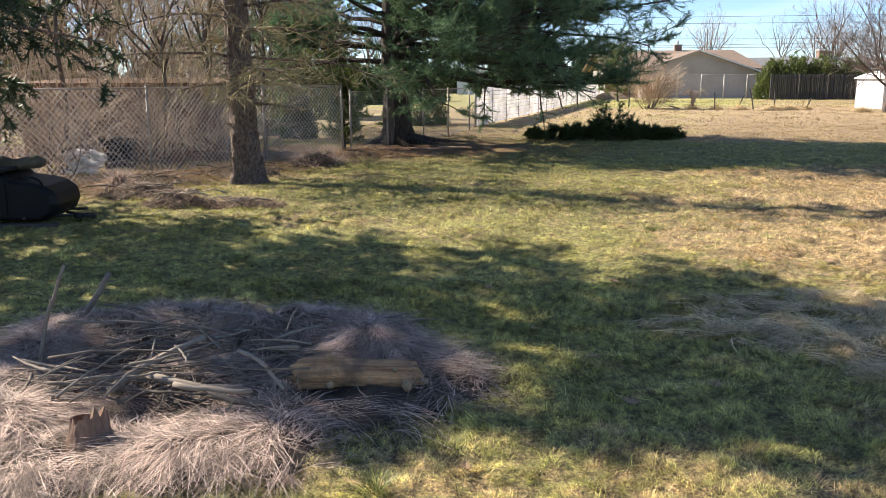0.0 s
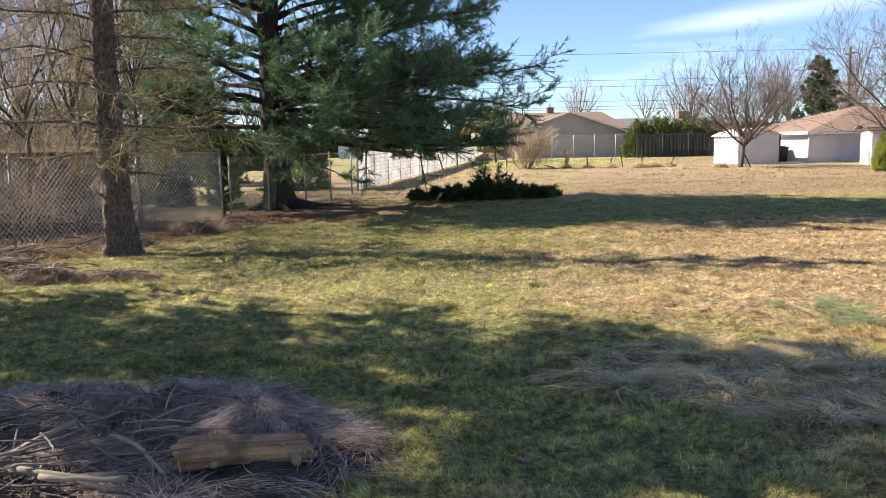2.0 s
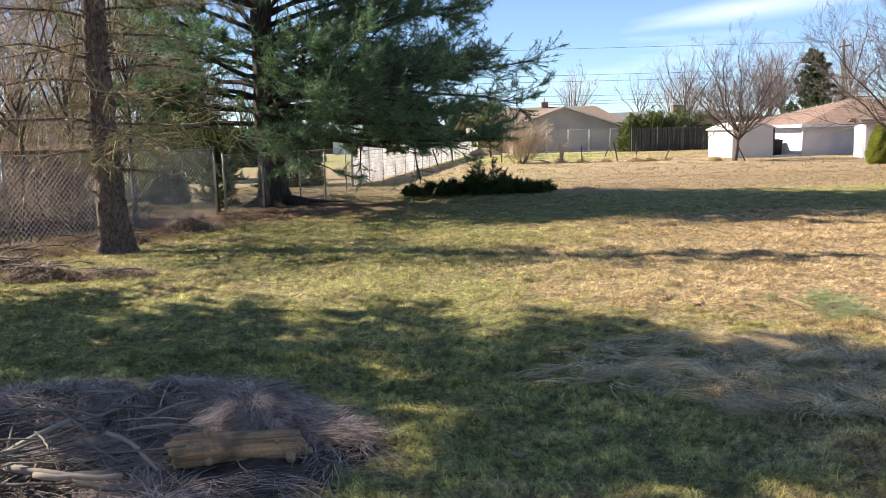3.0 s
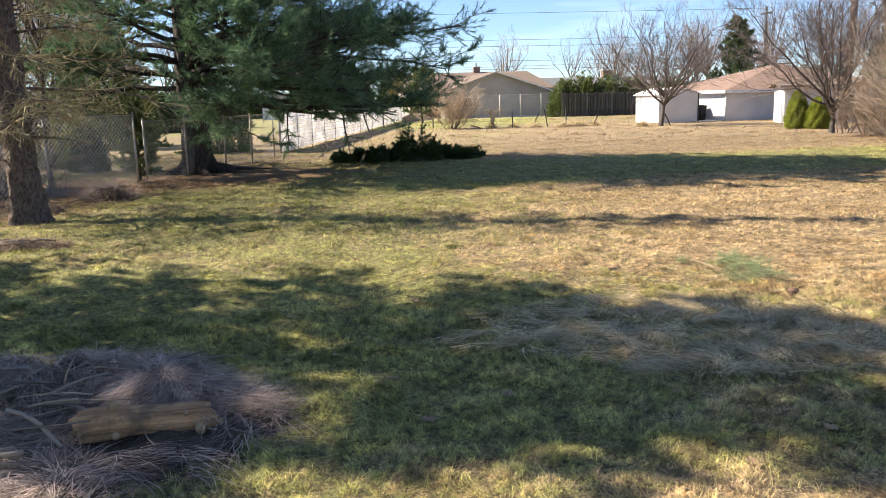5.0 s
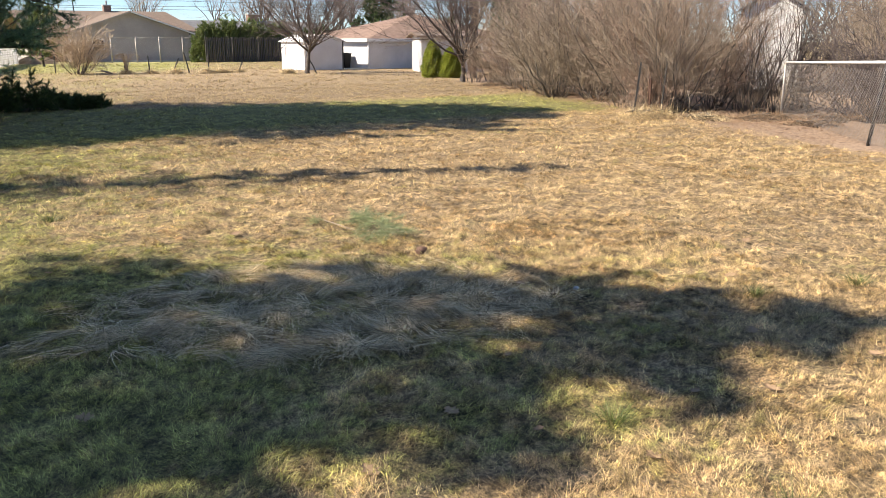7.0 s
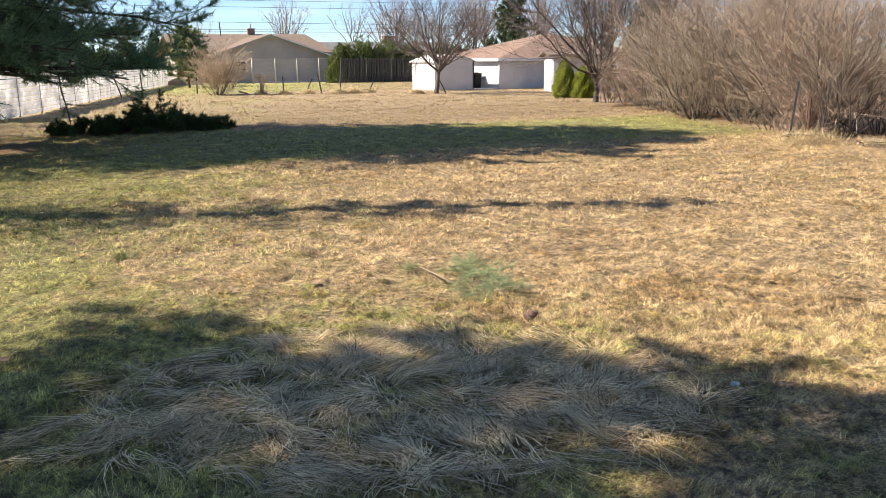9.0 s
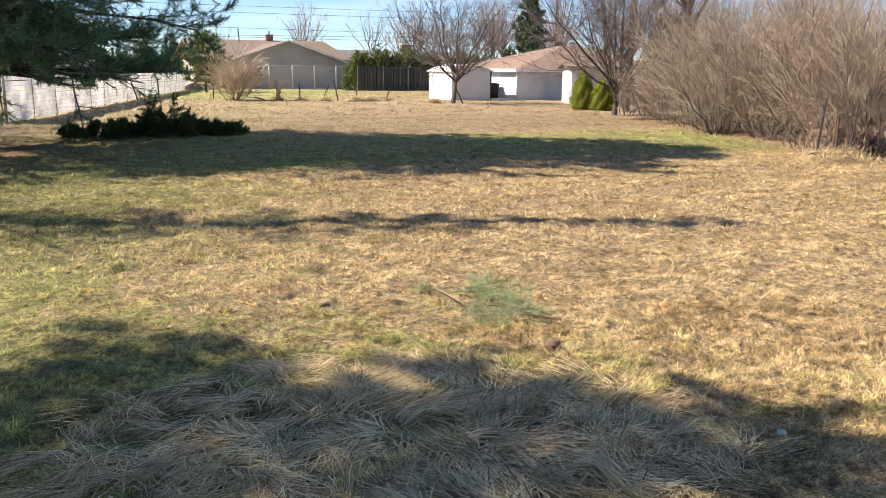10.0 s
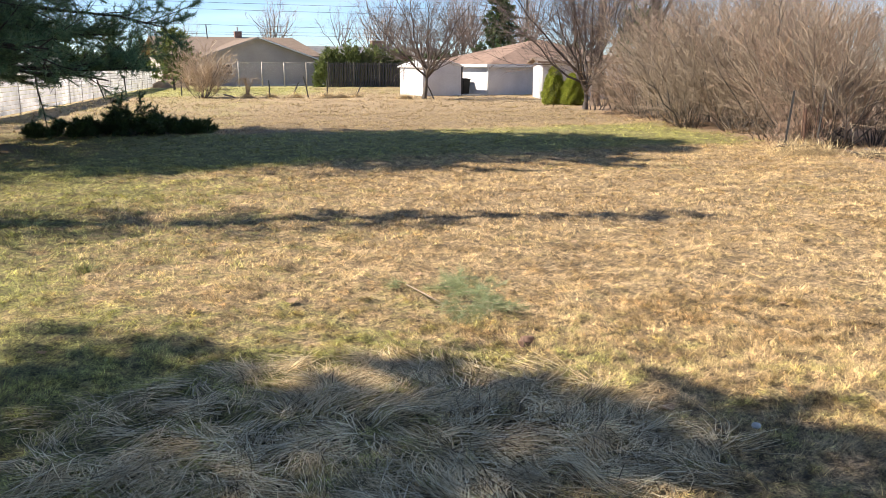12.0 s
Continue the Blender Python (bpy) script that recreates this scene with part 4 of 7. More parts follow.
def brush_shed():
    h = thing("shed", pose(23.95, 18.3, 0, 0, 0, -50), "white vertical-boarded shed behind bare bushes", "shed")
    w, ze, za, d = 1.75, 2.7, 3.2, 3.2
    n = 12
    bw = w / n
    for k in range(n):
        x = (k + 0.5) * bw
        top = ze + (za - ze) * (1 - abs(2 * x / w - 1)) - 0.03
        s = Soup().box(-bw / 2 + 0.006, -0.02, 0.1, bw / 2 - 0.006, 0.0, top)
        o = piece("board", s, M_WHITE_SLAT, h)
        o.location = (x, 0, 0)
    piece("side_wall", Soup().box(0, 0.002, 0.1, 0.08, d, ze - 0.05).box(w - 0.08, 0.002, 0.1, w, d, ze - 0.05).box(0.08, 0.004, 0.1, w - 0.08, 0.03, ze), M_WHITE, h)
    piece("roof_slope", shingle_roof([(-0.2, d + 0.2, ze - 0.1), (-0.2, -0.2, ze - 0.1), (w / 2, -0.2, za + 0.05), (w / 2, d + 0.2, za + 0.05)], 8, 0.06), M_ROOF_GREY, h)
    piece("roof_slope", shingle_roof([(w + 0.2, -0.2, ze - 0.1), (w + 0.2, d + 0.2, ze - 0.1), (w / 2, d + 0.2, za + 0.05), (w / 2, -0.2, za + 0.05)], 8, 0.06), M_ROOF_GREY, h)
    piece("base", Soup().box(0.05, 0.02, -0.05, w - 0.05, d, 0.1), M_GREYWOOD, h)


brush_shed()


def blue_house():
    h = thing("house", Matrix.Translation((-3.6, 92, 0)), "distant pale blue house beyond the neighbouring lawn", "house")
    piece("wall", lap_wall(0, 6, 1.75, 11), M_BLUE, h)
    piece("wall", Soup().box(0, 0.05, 0, 6, 7, 1.75), M_BLUE, h)
    piece("roof_slope", shingle_roof([(-0.4, -0.4, 1.7), (6.4, -0.4, 1.7), (6.4, 3.5, 2.5), (-0.4, 3.5, 2.5)], 12), M_ROOF_GREY, h)
    piece("roof_slope", shingle_roof([(6.4, 7.4, 1.7), (-0.4, 7.4, 1.7), (-0.4, 3.5, 2.5), (6.4, 3.5, 2.5)], 8), M_ROOF_GREY, h)
    window_unit(h, 1.2, 2.2, 0.7, 1.4, -0.03)
    window_unit(h, 3.8, 4.8, 0.7, 1.4, -0.03)


blue_house()


def tan_shed():
    """The low brown wooden outbuilding behind the wire fence."""
    h = thing("wooden_shed", pose(-9.3, 16.5, 0, 0, 0, 2), "low brown wooden shed behind the wire fence", "shed")
    n = 20
    base = None
    for k in range(n):
        m = pose(0.1 + k * 0.195, 0.004 * math.sin(k * 4.1), 0, 0, 0, 0)
        if base is None:
            base = piece("plank", Soup().box(-0.09, -0.02, -0.03, 0.09, 0.0, 1.5), M_TANWOOD, h)
            base.matrix_local = m
        else:
            o = base.copy()
            scene.collection.objects.link(o)
            o.matrix_local = m
    piece("body", Soup().box(0, 0.01, -0.03, 3.92, 2.4, 1.48), M_TANWOOD, h)
    piece("roof", slab([(-0.15, -0.15, 1.56), (4.05, -0.15, 1.56), (4.05, 2.5, 1.66), (-0.15, 2.5, 1.66)], 0.06), M_BROWNROOF, h)


tan_shed()


# ---- trees and shrubs ----
def trunk_soup(height, r0, r1, k=14, sides=14, lean=(0, 0), flare=0.5, rough=0.06, plates=0.0):
    """A tapered trunk with root flare; plates: depth of scaly bark relief, in metres, over its lower part."""
    u = np.linspace(0, 1, k) ** (1.9 if plates else 1.4)
    sway = np.interp(u, np.linspace(0, 1, 12), np.cumsum(rng.normal(0, 0.02, 12)))
    sway2 = np.interp(u, np.linspace(0, 1, 12), np.cumsum(rng.normal(0, 0.02, 12)))
    p = np.stack([lean[0] * u * height + (sway - sway[0]), lean[1] * u * height + (sway2 - sway2[0]), u * height - 0.08], 1)
    r = r0 + (r1 - r0) * u + r0 * flare * np.exp(-u * height / 0.28)
    ang = np.arange(sides) * 2 * np.pi / sides
    lobes = 1 + 0.10 * np.sin(3 * ang + 1) + 0.05 * np.sin(5 * ang)
    v = []
    for i in range(k):
        f = np.exp(-u[i] * height / 0.4)
        rr = r[i] * (1 + (lobes - 1) * (0.35 + 1.6 * f)) * rng.uniform(1 - rough, 1 + rough, sides)
        if plates:
            z = p[i, 2]
            rel = np.array([noise.noise(Vector((math.cos(a) * 4, math.sin(a) * 4, z * 6))) + 0.7 * noise.noise(Vector((math.cos(a) * 9, math.sin(a) * 9, z * 15 + 7))) for a in ang])
            rr = rr + plates * rel
        v.append(p[i] + np.stack([np.cos(ang) * rr, np.sin(ang) * rr, np.zeros(sides)], 1))
    s = Soup()
    i = np.arange(k - 1)[:, None] * sides
    a, b = np.arange(sides)[None], (np.arange(sides)[None] + 1) % sides
    s.add(np.concatenate(v), np.stack([i + a, i + b, i + b + sides, i + a + sides], -1).reshape(-1, 4), [(k - 1) * sides + np.arange(sides)])
    return s, p, r


def along(p, z):
    return np.stack([np.interp(z, p[:, 2], p[:, 0]), np.interp(z, p[:, 2], p[:, 1]), z], 1)


def white_pine():
    t = thing("pine_tree", pose(-2.24, 21.35, 0), "large dark pine with wide layered boughs and furrowed trunk", "tree")
    s, p, r = trunk_soup(13.8, 0.36, 0.05, 70, 30, (-0.02, 0.0), 0.45, 0.02, 0.035)
    piece("trunk", s, M_BARK_PINE, t, "dark furrowed trunk", smooth=True)

    def whorls(z, spin, az=None):
        n = len(z)
        az = np.arange(n) * 2.399963 + spin if az is None else az
        ln = np.interp(z, [1.7, 3.2, 5.0, 7.5, 10.5, 13.6], [5.2, 6.0, 5.6, 4.6, 3.0, 0.8]) * rng.uniform(0.82, 1.12, n) * (1 - 0.4 * np.exp(-((az % (2 * np.pi) - 3.75) / 0.7) ** 2))
        up = np.interp(z, [1.7, 2.8, 4.5, 6, 13], [0.0, 0.16, 0.42, 0.5, 0.7])
        way = unit(np.stack([np.cos(az), np.sin(az), up], 1))
        lp, lr = limb_curves(along(p, z), way, ln, np.interp(z, [1.7, 13], [0.085, 0.025]), 8, np.interp(z, [1.7, 5, 13], [-0.10, -0.06, 0.05]), 0.035, 0.2)
        pieces("limb", lp, lr, 6, M_BARK_PINE, t)
        return lp, lr

    # the boughs that face the lawn, finely needled
    lp, lr = whorls(np.linspace(2.2, 6.2, 34), 0.35)
    low, lowr = whorls(np.linspace(1.8, 2.9, 18), 0, np.where(np.arange(18) % 5 == 4, 3.1, -0.25) + 0.95 * np.sin(np.arange(18) * 2.4))
    more, morer = whorls(np.linspace(2.3, 4.6, 9), 0, -0.25 + np.sin(np.arange(9) * 2.4) * 0.95)
    lp, lr = np.concatenate([lp, low, more]), np.concatenate([lr, lowr, morer])
    sp, sr = sprout(lp, lr, 20, 0.38, 1.0, (0.18, 0.38), (30, 68), 0.06, 0.04, 5, 0.45, 0.06, 0.3, 0.8)
    tp, tr = sprout(sp, sr, 8, 0.15, 1.0, (0.25, 0.58), (25, 65), 0.12, 0.04, 4, 0.5, 0.1, 0.4, 0.5)
    piece("twig_crown", Soup().tubes(sp, sr, 4, False).tubes(tp, np.maximum(tr, 0.004), 3, False), M_BARK_PINE, t, kind="stuff")
    q = np.concatenate([tp[:, 3], tp[:, 2], tp[:, 1], sp[:, 4]])
    d = unit(np.concatenate([tp[:, 3] - tp[:, 2], tp[:, 3] - tp[:, 1], tp[:, 2] - tp[:, 0], sp[:, 4] - sp[:, 3]]))
    fill = np.array([noise.noise(Vector(v) * 0.85) for v in q])
    keep = fill > -0.33 - 0.12 * rng.random(len(q))
    q, d = q[keep], d[keep]
    piece("foliage", Soup().needles(q, d, 17, 0.14, 0.0125, 0.7, 0.5), M_NEEDLE_PINE, t, "long blue-green needles in tufts", kind="stuff")
    # the top above
    lp, lr = whorls(np.linspace(5.6, 13.4, 58), 1.9)
    sp, sr = sprout(lp, lr, 17, 0.2, 1.0, (0.22, 0.45), (30, 68), 0.03, 0.04, 5, 0.45, 0.05, 0.3, 0.75)
    q = np.concatenate([sp[:, 4], sp[:, 3], sp[:, 2], sp[:, 1]])
    d = unit(np.concatenate([sp[:, 4] - sp[:, 3], sp[:, 4] - sp[:, 2], sp[:, 3] - sp[:, 1], sp[:, 2] - sp[:, 0]]))
    piece("upper_foliage", Soup().tubes(sp, sr, 3, False).needles(q, d, 40, 0.28, 0.06, 0.8, 0.5), M_NEEDLE_PINE, t, kind="stuff")
    # surface roots
    for a, l2 in ((0.05, 1.9), (-0.5, 1.1), (-1.3, 0.8), (3.4, 0.7)):
        u = np.linspace(0, 1, 7)
        c = np.stack([np.cos(a + 0.25 * u) * (0.3 + l2 * u), np.sin(a + 0.25 * u) * (0.3 + l2 * u), 0.2 * (1 - u) ** 2 - 0.03], 1)[None]
        piece("root", Soup().tubes(c, 0.13 * (1 - 0.8 * u)[None], 7), M_BARK_PINE, t, smooth=True)


rng = np.random.default_rng(21)
white_pine()


def thin_spruce():
    t = thing("spruce_tree", pose(-3.72, 13.15, 0), "tall spruce with scaly bare trunk and dead lower branches", "tree")
    s, p, r = trunk_soup(11.0, 0.225, 0.03, 110, 36, (-0.004, 0.0), 0.38, 0.03, 0.03)
    piece("trunk", s, M_BARK_SPRUCE, t, "rough scaly brown bark", smooth=True)
    n = 84
    z = np.linspace(1.15, 10.6, n) + rng.normal(0, 0.06, n)
    az = np.arange(n) * 2.399963 + rng.normal(0, 0.3, n)
    ln = np.interp(z, [1.1, 2, 4.0, 5.0, 8, 10.6], [1.3, 2.6, 2.4, 1.1, 0.6, 0.3]) * rng.uniform(0.6, 1.15, n)
    way = unit(np.stack([np.cos(az), np.sin(az), np.full(n, 0.12)], 1))
    lp, lr = limb_curves(along(p, z), way, ln, np.interp(z, [1, 10], [0.026, 0.012]), 7, -0.18, 0.03, 0.25)
    pieces("dead_branch", lp, lr, 5, M_BARK_SPRUCE, t, "bare drooping branch")
    sp, sr = sprout(lp, lr, 30, 0.12, 1.0, (0.14, 0.38), (40, 75), -0.05, 0.05, 4, 0.45, 0.0, 0.4, 0.5)
    tp, tr = sprout(sp, sr, 5, 0.15, 1.0, (0.25, 0.5), (35, 75), -0.1, 0.06, 3, 0.6, 0.0, 0.5)
    piece("twig_crown", Soup().tubes(sp, np.maximum(sr, 0.0048), 3, False).tubes(tp, np.maximum(tr, 0.0038), 3, False), M_LICHEN, t, "lichened dead twigs", kind="stuff")
    live = sp[:, 0, 2] > 6.5
    q = np.concatenate([sp[live][:, 3], sp[live][:, 2], sp[live][:, 1]])
    d = unit(np.concatenate([sp[live][:, 3] - sp[live][:, 2]] * 3))
    keep = rng.random(len(q)) < 0.5
    piece("foliage", Soup().needles(q[keep], d[keep], 12, 0.07, 0.012, 0.7), M_NEEDLE_SPRUCE, t, kind="stuff")
    m = 60
    zz, aa = rng.uniform(0.25, 3.6, m), rng.uniform(0, 6.28, m)
    b = along(p, zz)
    o = np.stack([np.cos(aa), np.sin(aa), rng.uniform(-0.1, 0.4, m)], 1)
    rr = np.interp(zz, p[:, 2], r)[:, None]
    c = np.stack([b + o * rr * 0.85, b + o * (rr + rng.uniform(0.03, 0.12, (m, 1)))], 1)
    pieces("branch_stub", c, np.tile([[0.022, 0.012]], (m, 1)), 5, M_BARK_SPRUCE, t)


rng = np.random.default_rng(22)
thin_spruce()


def shade_spruce():
    """The broad conifer beside the path whose shadow lies over the lawn."""
    t = thing("conifer_tree", pose(-7.26, 8.33, 0), "broad conifer with drooping green boughs", "tree")
    s, p, r = trunk_soup(11.7, 0.27, 0.03, 16, 12, (-0.016, -0.048))
    piece("trunk", s, M_BARK_SPRUCE, t, smooth=True)
    n = 120
    z = np.linspace(1.9, 11.6, n)
    az = np.arange(n) * 2.399963 + 1.1
    ln = np.interp(z, [1.9, 3.2, 4.7, 5.6, 6.6, 7.4, 9.1, 10.2, 10.8, 11.6], [3.2, 2.8, 2.45, 2.5, 2.4, 2.02, 1.8, 1.24, 0.7, 0.3]) * rng.uniform(0.88, 1.06, n) * (1 + np.interp(z, [6.6, 7.4], [0.03, 0.14]) * np.cos(az - 1.24))
    way = unit(np.stack([np.cos(az), np.sin(az), np.full(n, 0.1)], 1))
    lp, lr = limb_curves(along(p, z), way, ln, np.interp(z, [1, 11], [0.045, 0.02]), 7, -0.2, 0.03, 0.2)
    pieces("limb", lp, lr, 5, M_BARK_SPRUCE, t)
    sp, sr = sprout(lp, lr, 13, 0.2, 1.0, (0.2, 0.42), (35, 70), -0.15, 0.04, 4, 0.45, -0.05, 0.3, 0.6)
    tp, tr = sprout(sp, sr, 4, 0.2, 1.0, (0.3, 0.55), (30, 60), -0.2, 0.04, 3, 0.6, -0.1, 0.4, 0.4)
    piece("twig_crown", Soup().tubes(sp, np.maximum(sr, 0.004), 3, False).tubes(tp, np.maximum(tr, 0.003), 3, False), M_BARK_SPRUCE, t, kind="stuff")
    q = np.concatenate([tp[:, 2], tp[:, 1], sp[:, 3], sp[:, 2], sp[:, 1]])
    d = unit(np.concatenate([tp[:, 2] - tp[:, 1], tp[:, 2] - tp[:, 0], sp[:, 3] - sp[:, 2], sp[:, 3] - sp[:, 1], sp[:, 2] - sp[:, 0]]))
    fill = np.array([noise.noise(Vector(v) * 1.3) for v in q])
    q, d = q[fill > -0.5], d[fill > -0.5]
    piece("foliage", Soup().needles(q, d, 20, 0.12, 0.02, 0.75, 0.5), M_NEEDLE_SPRUCE, t, kind="stuff")


rng = np.random.default_rng(23)
shade_spruce()


def bare_tree(at, height, spread, label, mat, bark, forks=5, r0=0.12, fine=True, lean=(0.0, 0.0), name="bare_tree", dense=1.0, group="", stem=0.4):
    t = thing(name, pose(*at, 0), label, "tree", group)
    s, p, r = trunk_soup(height * stem, r0, r0 * 0.6, 10, 9, lean, 0.4)
    piece("trunk", s, bark, t, smooth=True)
    z = rng.uniform(height * stem * 0.55, height * stem * 0.98, forks)
    az = np.arange(forks) * 2.399963 + rng.uniform(0, 6)
    open_ = rng.uniform(0.3, 1.7, forks) * spread
    way = unit(np.stack([np.cos(az) * open_, np.sin(az) * open_, np.full(forks, 1.0)], 1))
    ln = height * (1 - stem) * rng.uniform(0.75, 1.0, forks)
    lp, lr = limb_curves(along(p, z), way, ln, np.full(forks, r0 * 0.5), 7, 0.05, 0.05, 0.2)
    top = np.array([[0, 0, 1.0]])
    tp0, tr0 = limb_curves(p[-1:] - [[0, 0, 0.1]], unit(top + rng.normal(0, 0.1, (1, 3))), np.array([height * (1 - stem)]), np.array([r0 * 0.45]), 7, 0, 0.05, 0.15)
    lp, lr = np.concatenate([lp, tp0]), np.concatenate([lr, tr0])
    pieces("limb", lp, lr, 6, bark, t)
    bp, br = sprout(lp, lr, int(9 * dense), 0.15, 1.0, (0.25, 0.55), (30, 65), 0.12, 0.06, 5, 0.5, 0.15, 0.25)
    cp, cr = sprout(bp, br, int(7 * dense), 0.2, 1.0, (0.3, 0.6), (25, 60), 0.12, 0.07, 4, 0.55, 0.12, 0.3)
    so = Soup().tubes(bp, br, 4, False).tubes(cp, np.maximum(cr, 0.004 * height / 6), 3, False)
    if fine:
        dp, dr = sprout(cp, cr, 3, 0.2, 1.0, (0.35, 0.75), (20, 55), 0.1, 0.07, 3, 0.6, 0.1, 0.4)
        so.tubes(dp, np.maximum(dr, 0.003 * height / 6), 3, False)
    piece("twig_crown", so, mat, t, kind="stuff")
    return t


def shrub(at, height, spread, stems, mat, label, name="bare_shrub", group="", lean=(0, 0), dense=1.0, radius=0.012, chaos=0.05, thick=1.0):
    t = thing(name, pose(*at, 0), label, "shrub", group)
    az = rng.uniform(0, 2 * np.pi, stems)
    rad = rng.uniform(0, 0.35, stems)
    base = np.stack([np.cos(az) * rad, np.sin(az) * rad, np.full(stems, -0.05)], 1)
    tilt = rng.uniform(0.1, 1.0, stems) * spread
    way = unit(np.stack([np.cos(az) * tilt + lean[0], np.sin(az) * tilt + lean[1], np.ones(stems)], 1))
    ln = height * rng.uniform(0.65, 1.1, stems)
    lp, lr = limb_curves(base, way, ln, rng.uniform(0.6, 1.3, stems) * radius * np.where(np.arange(stems) % 4 == 0, 2.1, 1.0), 7, -0.06, chaos, 0.25)
    pieces("stem", lp, lr, 4, M_BARK_GREY, t)
    bp, br = sprout(lp, lr, int(9 * dense), 0.18, 1.0, (0.22, 0.5), (20, 60), 0.05, chaos + 0.02, 4, 0.6, 0.1, 0.35)
    cp, cr = sprout(bp, br, int(4 * dense), 0.15, 1.0, (0.3, 0.65), (20, 60), 0.05, 0.07, 3, 0.6, 0.08, 0.4)
    piece("twig_crown", Soup().tubes(bp, np.maximum(br, 0.0038 * thick), 3, False).tubes(cp, np.maximum(cr, 0.0032 * thick), 3, False), mat, t, kind="stuff")
    return t


# thicket along the eastern boundary
rng = np.random.default_rng(24)
THICKET = [(20.2, 26.4, 1.9), (19.6, 24.4, 3.0), (19.0, 22.6, 3.2), (18.1, 20.9, 3.3), (18.9, 19.6, 3.4), (17.6, 18.2, 3.2),
           (17.0, 16.4, 3.0), (16.4, 15.0, 2.9), (17.0, 15.3, 3.2), (16.1, 14.0, 2.7), (17.2, 13.9, 2.8), (19.0, 18.2, 3.8), (21.5, 22, 4.2), (23.4, 20.5, 4.4), (20.4, 20.4, 3.7), (21.0, 24.4, 3.5), (17.9, 17.0, 3.3), (17.3, 19.6, 2.6)]
for k, (x, y, h) in enumerate(THICKET):
    shrub((x, y), h * rng.uniform(0.92, 1.08), 0.75, 26, (M_TWIG_TAN, M_TWIG_RED, M_TWIG_TAN)[k % 3],
          "dense leafless reddish-brown bush in the boundary thicket", group="bushes of the boundary thicket", dense=1.65, thick=0.95, radius=0.011, chaos=0.07)
for x, y, h in ((17.3, 12.9, 2.8), (18.1, 12.7, 2.7), (19.0, 12.8, 2.8)):
    shrub((x, y), h, 0.5, 13, M_TWIG_GREY, "dark-stemmed leafless bush before the white shed", group="bushes of the boundary thicket", dense=0.7)
for x, y, h in ((25.5, 13.2, 3.6), (26, 11.5, 4), (23, 10.5, 3.5), (26.5, 15.5, 5), (22.0, 12.2, 2.8), (27, 18.5, 5), (25, 9.0, 4), (22.0, 8.6, 3.0), (28.5, 13, 5), (28, 9.5, 5), (20.8, 9.6, 2.0), (23.4, 12.6, 3.4), (24.6, 11.4, 3.6), (22.6, 10.2, 3.0), (24.2, 9.8, 3.6), (26.8, 12.4, 4.4), (21.6, 10.9, 2.4), (27.4, 11, 4.6), (25.6, 14.6, 4.2)):
    shrub((x, y), h, 0.7, 22, M_TWIG_RED if y < 11 else M_TWIG_TAN, "tall leafless bush behind the boundary fence", group="bushes of the boundary thicket", dense=1.15, radius=0.013, thick=1.3, chaos=0.07)
for x, y, h in ((32, 19, 5.5), (33, 16.5, 5), (34, 14, 5.5), (33, 11.5, 5), (32, 9, 5), (31, 21.5, 5.5), (36, 12.5, 6), (36, 17, 6), (30.5, 12, 4), (30.5, 15, 4), (30, 10, 4), (29.5, 17.5, 4.2), (27.5, 8.5, 3.6), (25, 13.2, 2.2), (23.6, 11.2, 1.8), (22.4, 11.8, 1.6)):
    shrub((x, y), h, 0.8, 26, M_TWIG_GREY, "dense dark leafless brush behind the boundary fence", group="bushes of the boundary thicket", dense=0.8, radius=0.018, thick=3.0, chaos=0.08)

for x, y, h in ((18.4, 10.9, 1.9), (19.4, 10.2, 2.2), (20.4, 11.2, 2.4), (21.4, 10.0, 2.4), (18.9, 9.5, 2.0), (20.0, 8.6, 2.2), (17.9, 9.9, 1.4)):
    shrub((x, y), h, 0.8, 18, M_TWIG_GREY, "dark tangled leafless brush behind the wire fence", group="bushes of the boundary thicket", dense=1.0, radius=0.012, thick=1.5, chaos=0.1)

# brush behind the western wire fence
rng = np.random.default_rng(25)
WEST = [(-6.4, 15.9, 2.3), (-8.6, 14.0, 2.2), (-7.2, 19.6, 3.0), (-5.9, 20.5, 2.6), (-8.4, 12.2, 2.2), (-5.0, 16.4, 1.7), (-7.9, 10.9, 2.0), (-9.6, 19.5, 3.4), (-11.8, 21.0, 4.0), (-12.8, 24.0, 4.5), (-15.5, 20.5, 4.6), (-9.2, 25.5, 4.2)]
for k, (x, y, h) in enumerate(WEST):
    shrub((x, y), h, 0.7, 13, M_TWIG_PALE, "leafless tangled bush behind the wire fence", group="bushes behind the wire fence", dense=0.85)
# pale tangles along the wire and low growth at the thicket's foot
for x, y, h in ((-5.7, 14.9, 1.5), (-5.1, 15.9, 1.4), (-7.5, 12.6, 2.0), (-4.6, 16.9, 1.0), (-6.2, 15.6, 2.2), (-7.4, 15.7, 2.1), (-8.3, 15.6, 2.0), (-6.9, 13.0, 1.4)):
    shrub((x, y), h, 1.0, 11, M_TWIG_PALE, "pale tangled leafless brush along the wire fence", "brush_tangle", "tangles along the wire fence", dense=0.9, radius=0.009, chaos=0.13)
for k, (x, y, h) in enumerate(((-8.9, 11.2, 2.4), (-7.2, 14.2, 2.2), (-6.9, 17.2, 2.8), (-8.0, 20.8, 3.4), (-9.8, 10.6, 2.6), (-6.5, 22.4, 3.0))):
    shrub((x, y), h, 0.8, 13, M_TWIG_PALE, "tall tangled leafless brush behind the wire fence", "brush_tangle", "tangles along the wire fence", dense=1.15, radius=0.011, chaos=0.12, thick=1.35)
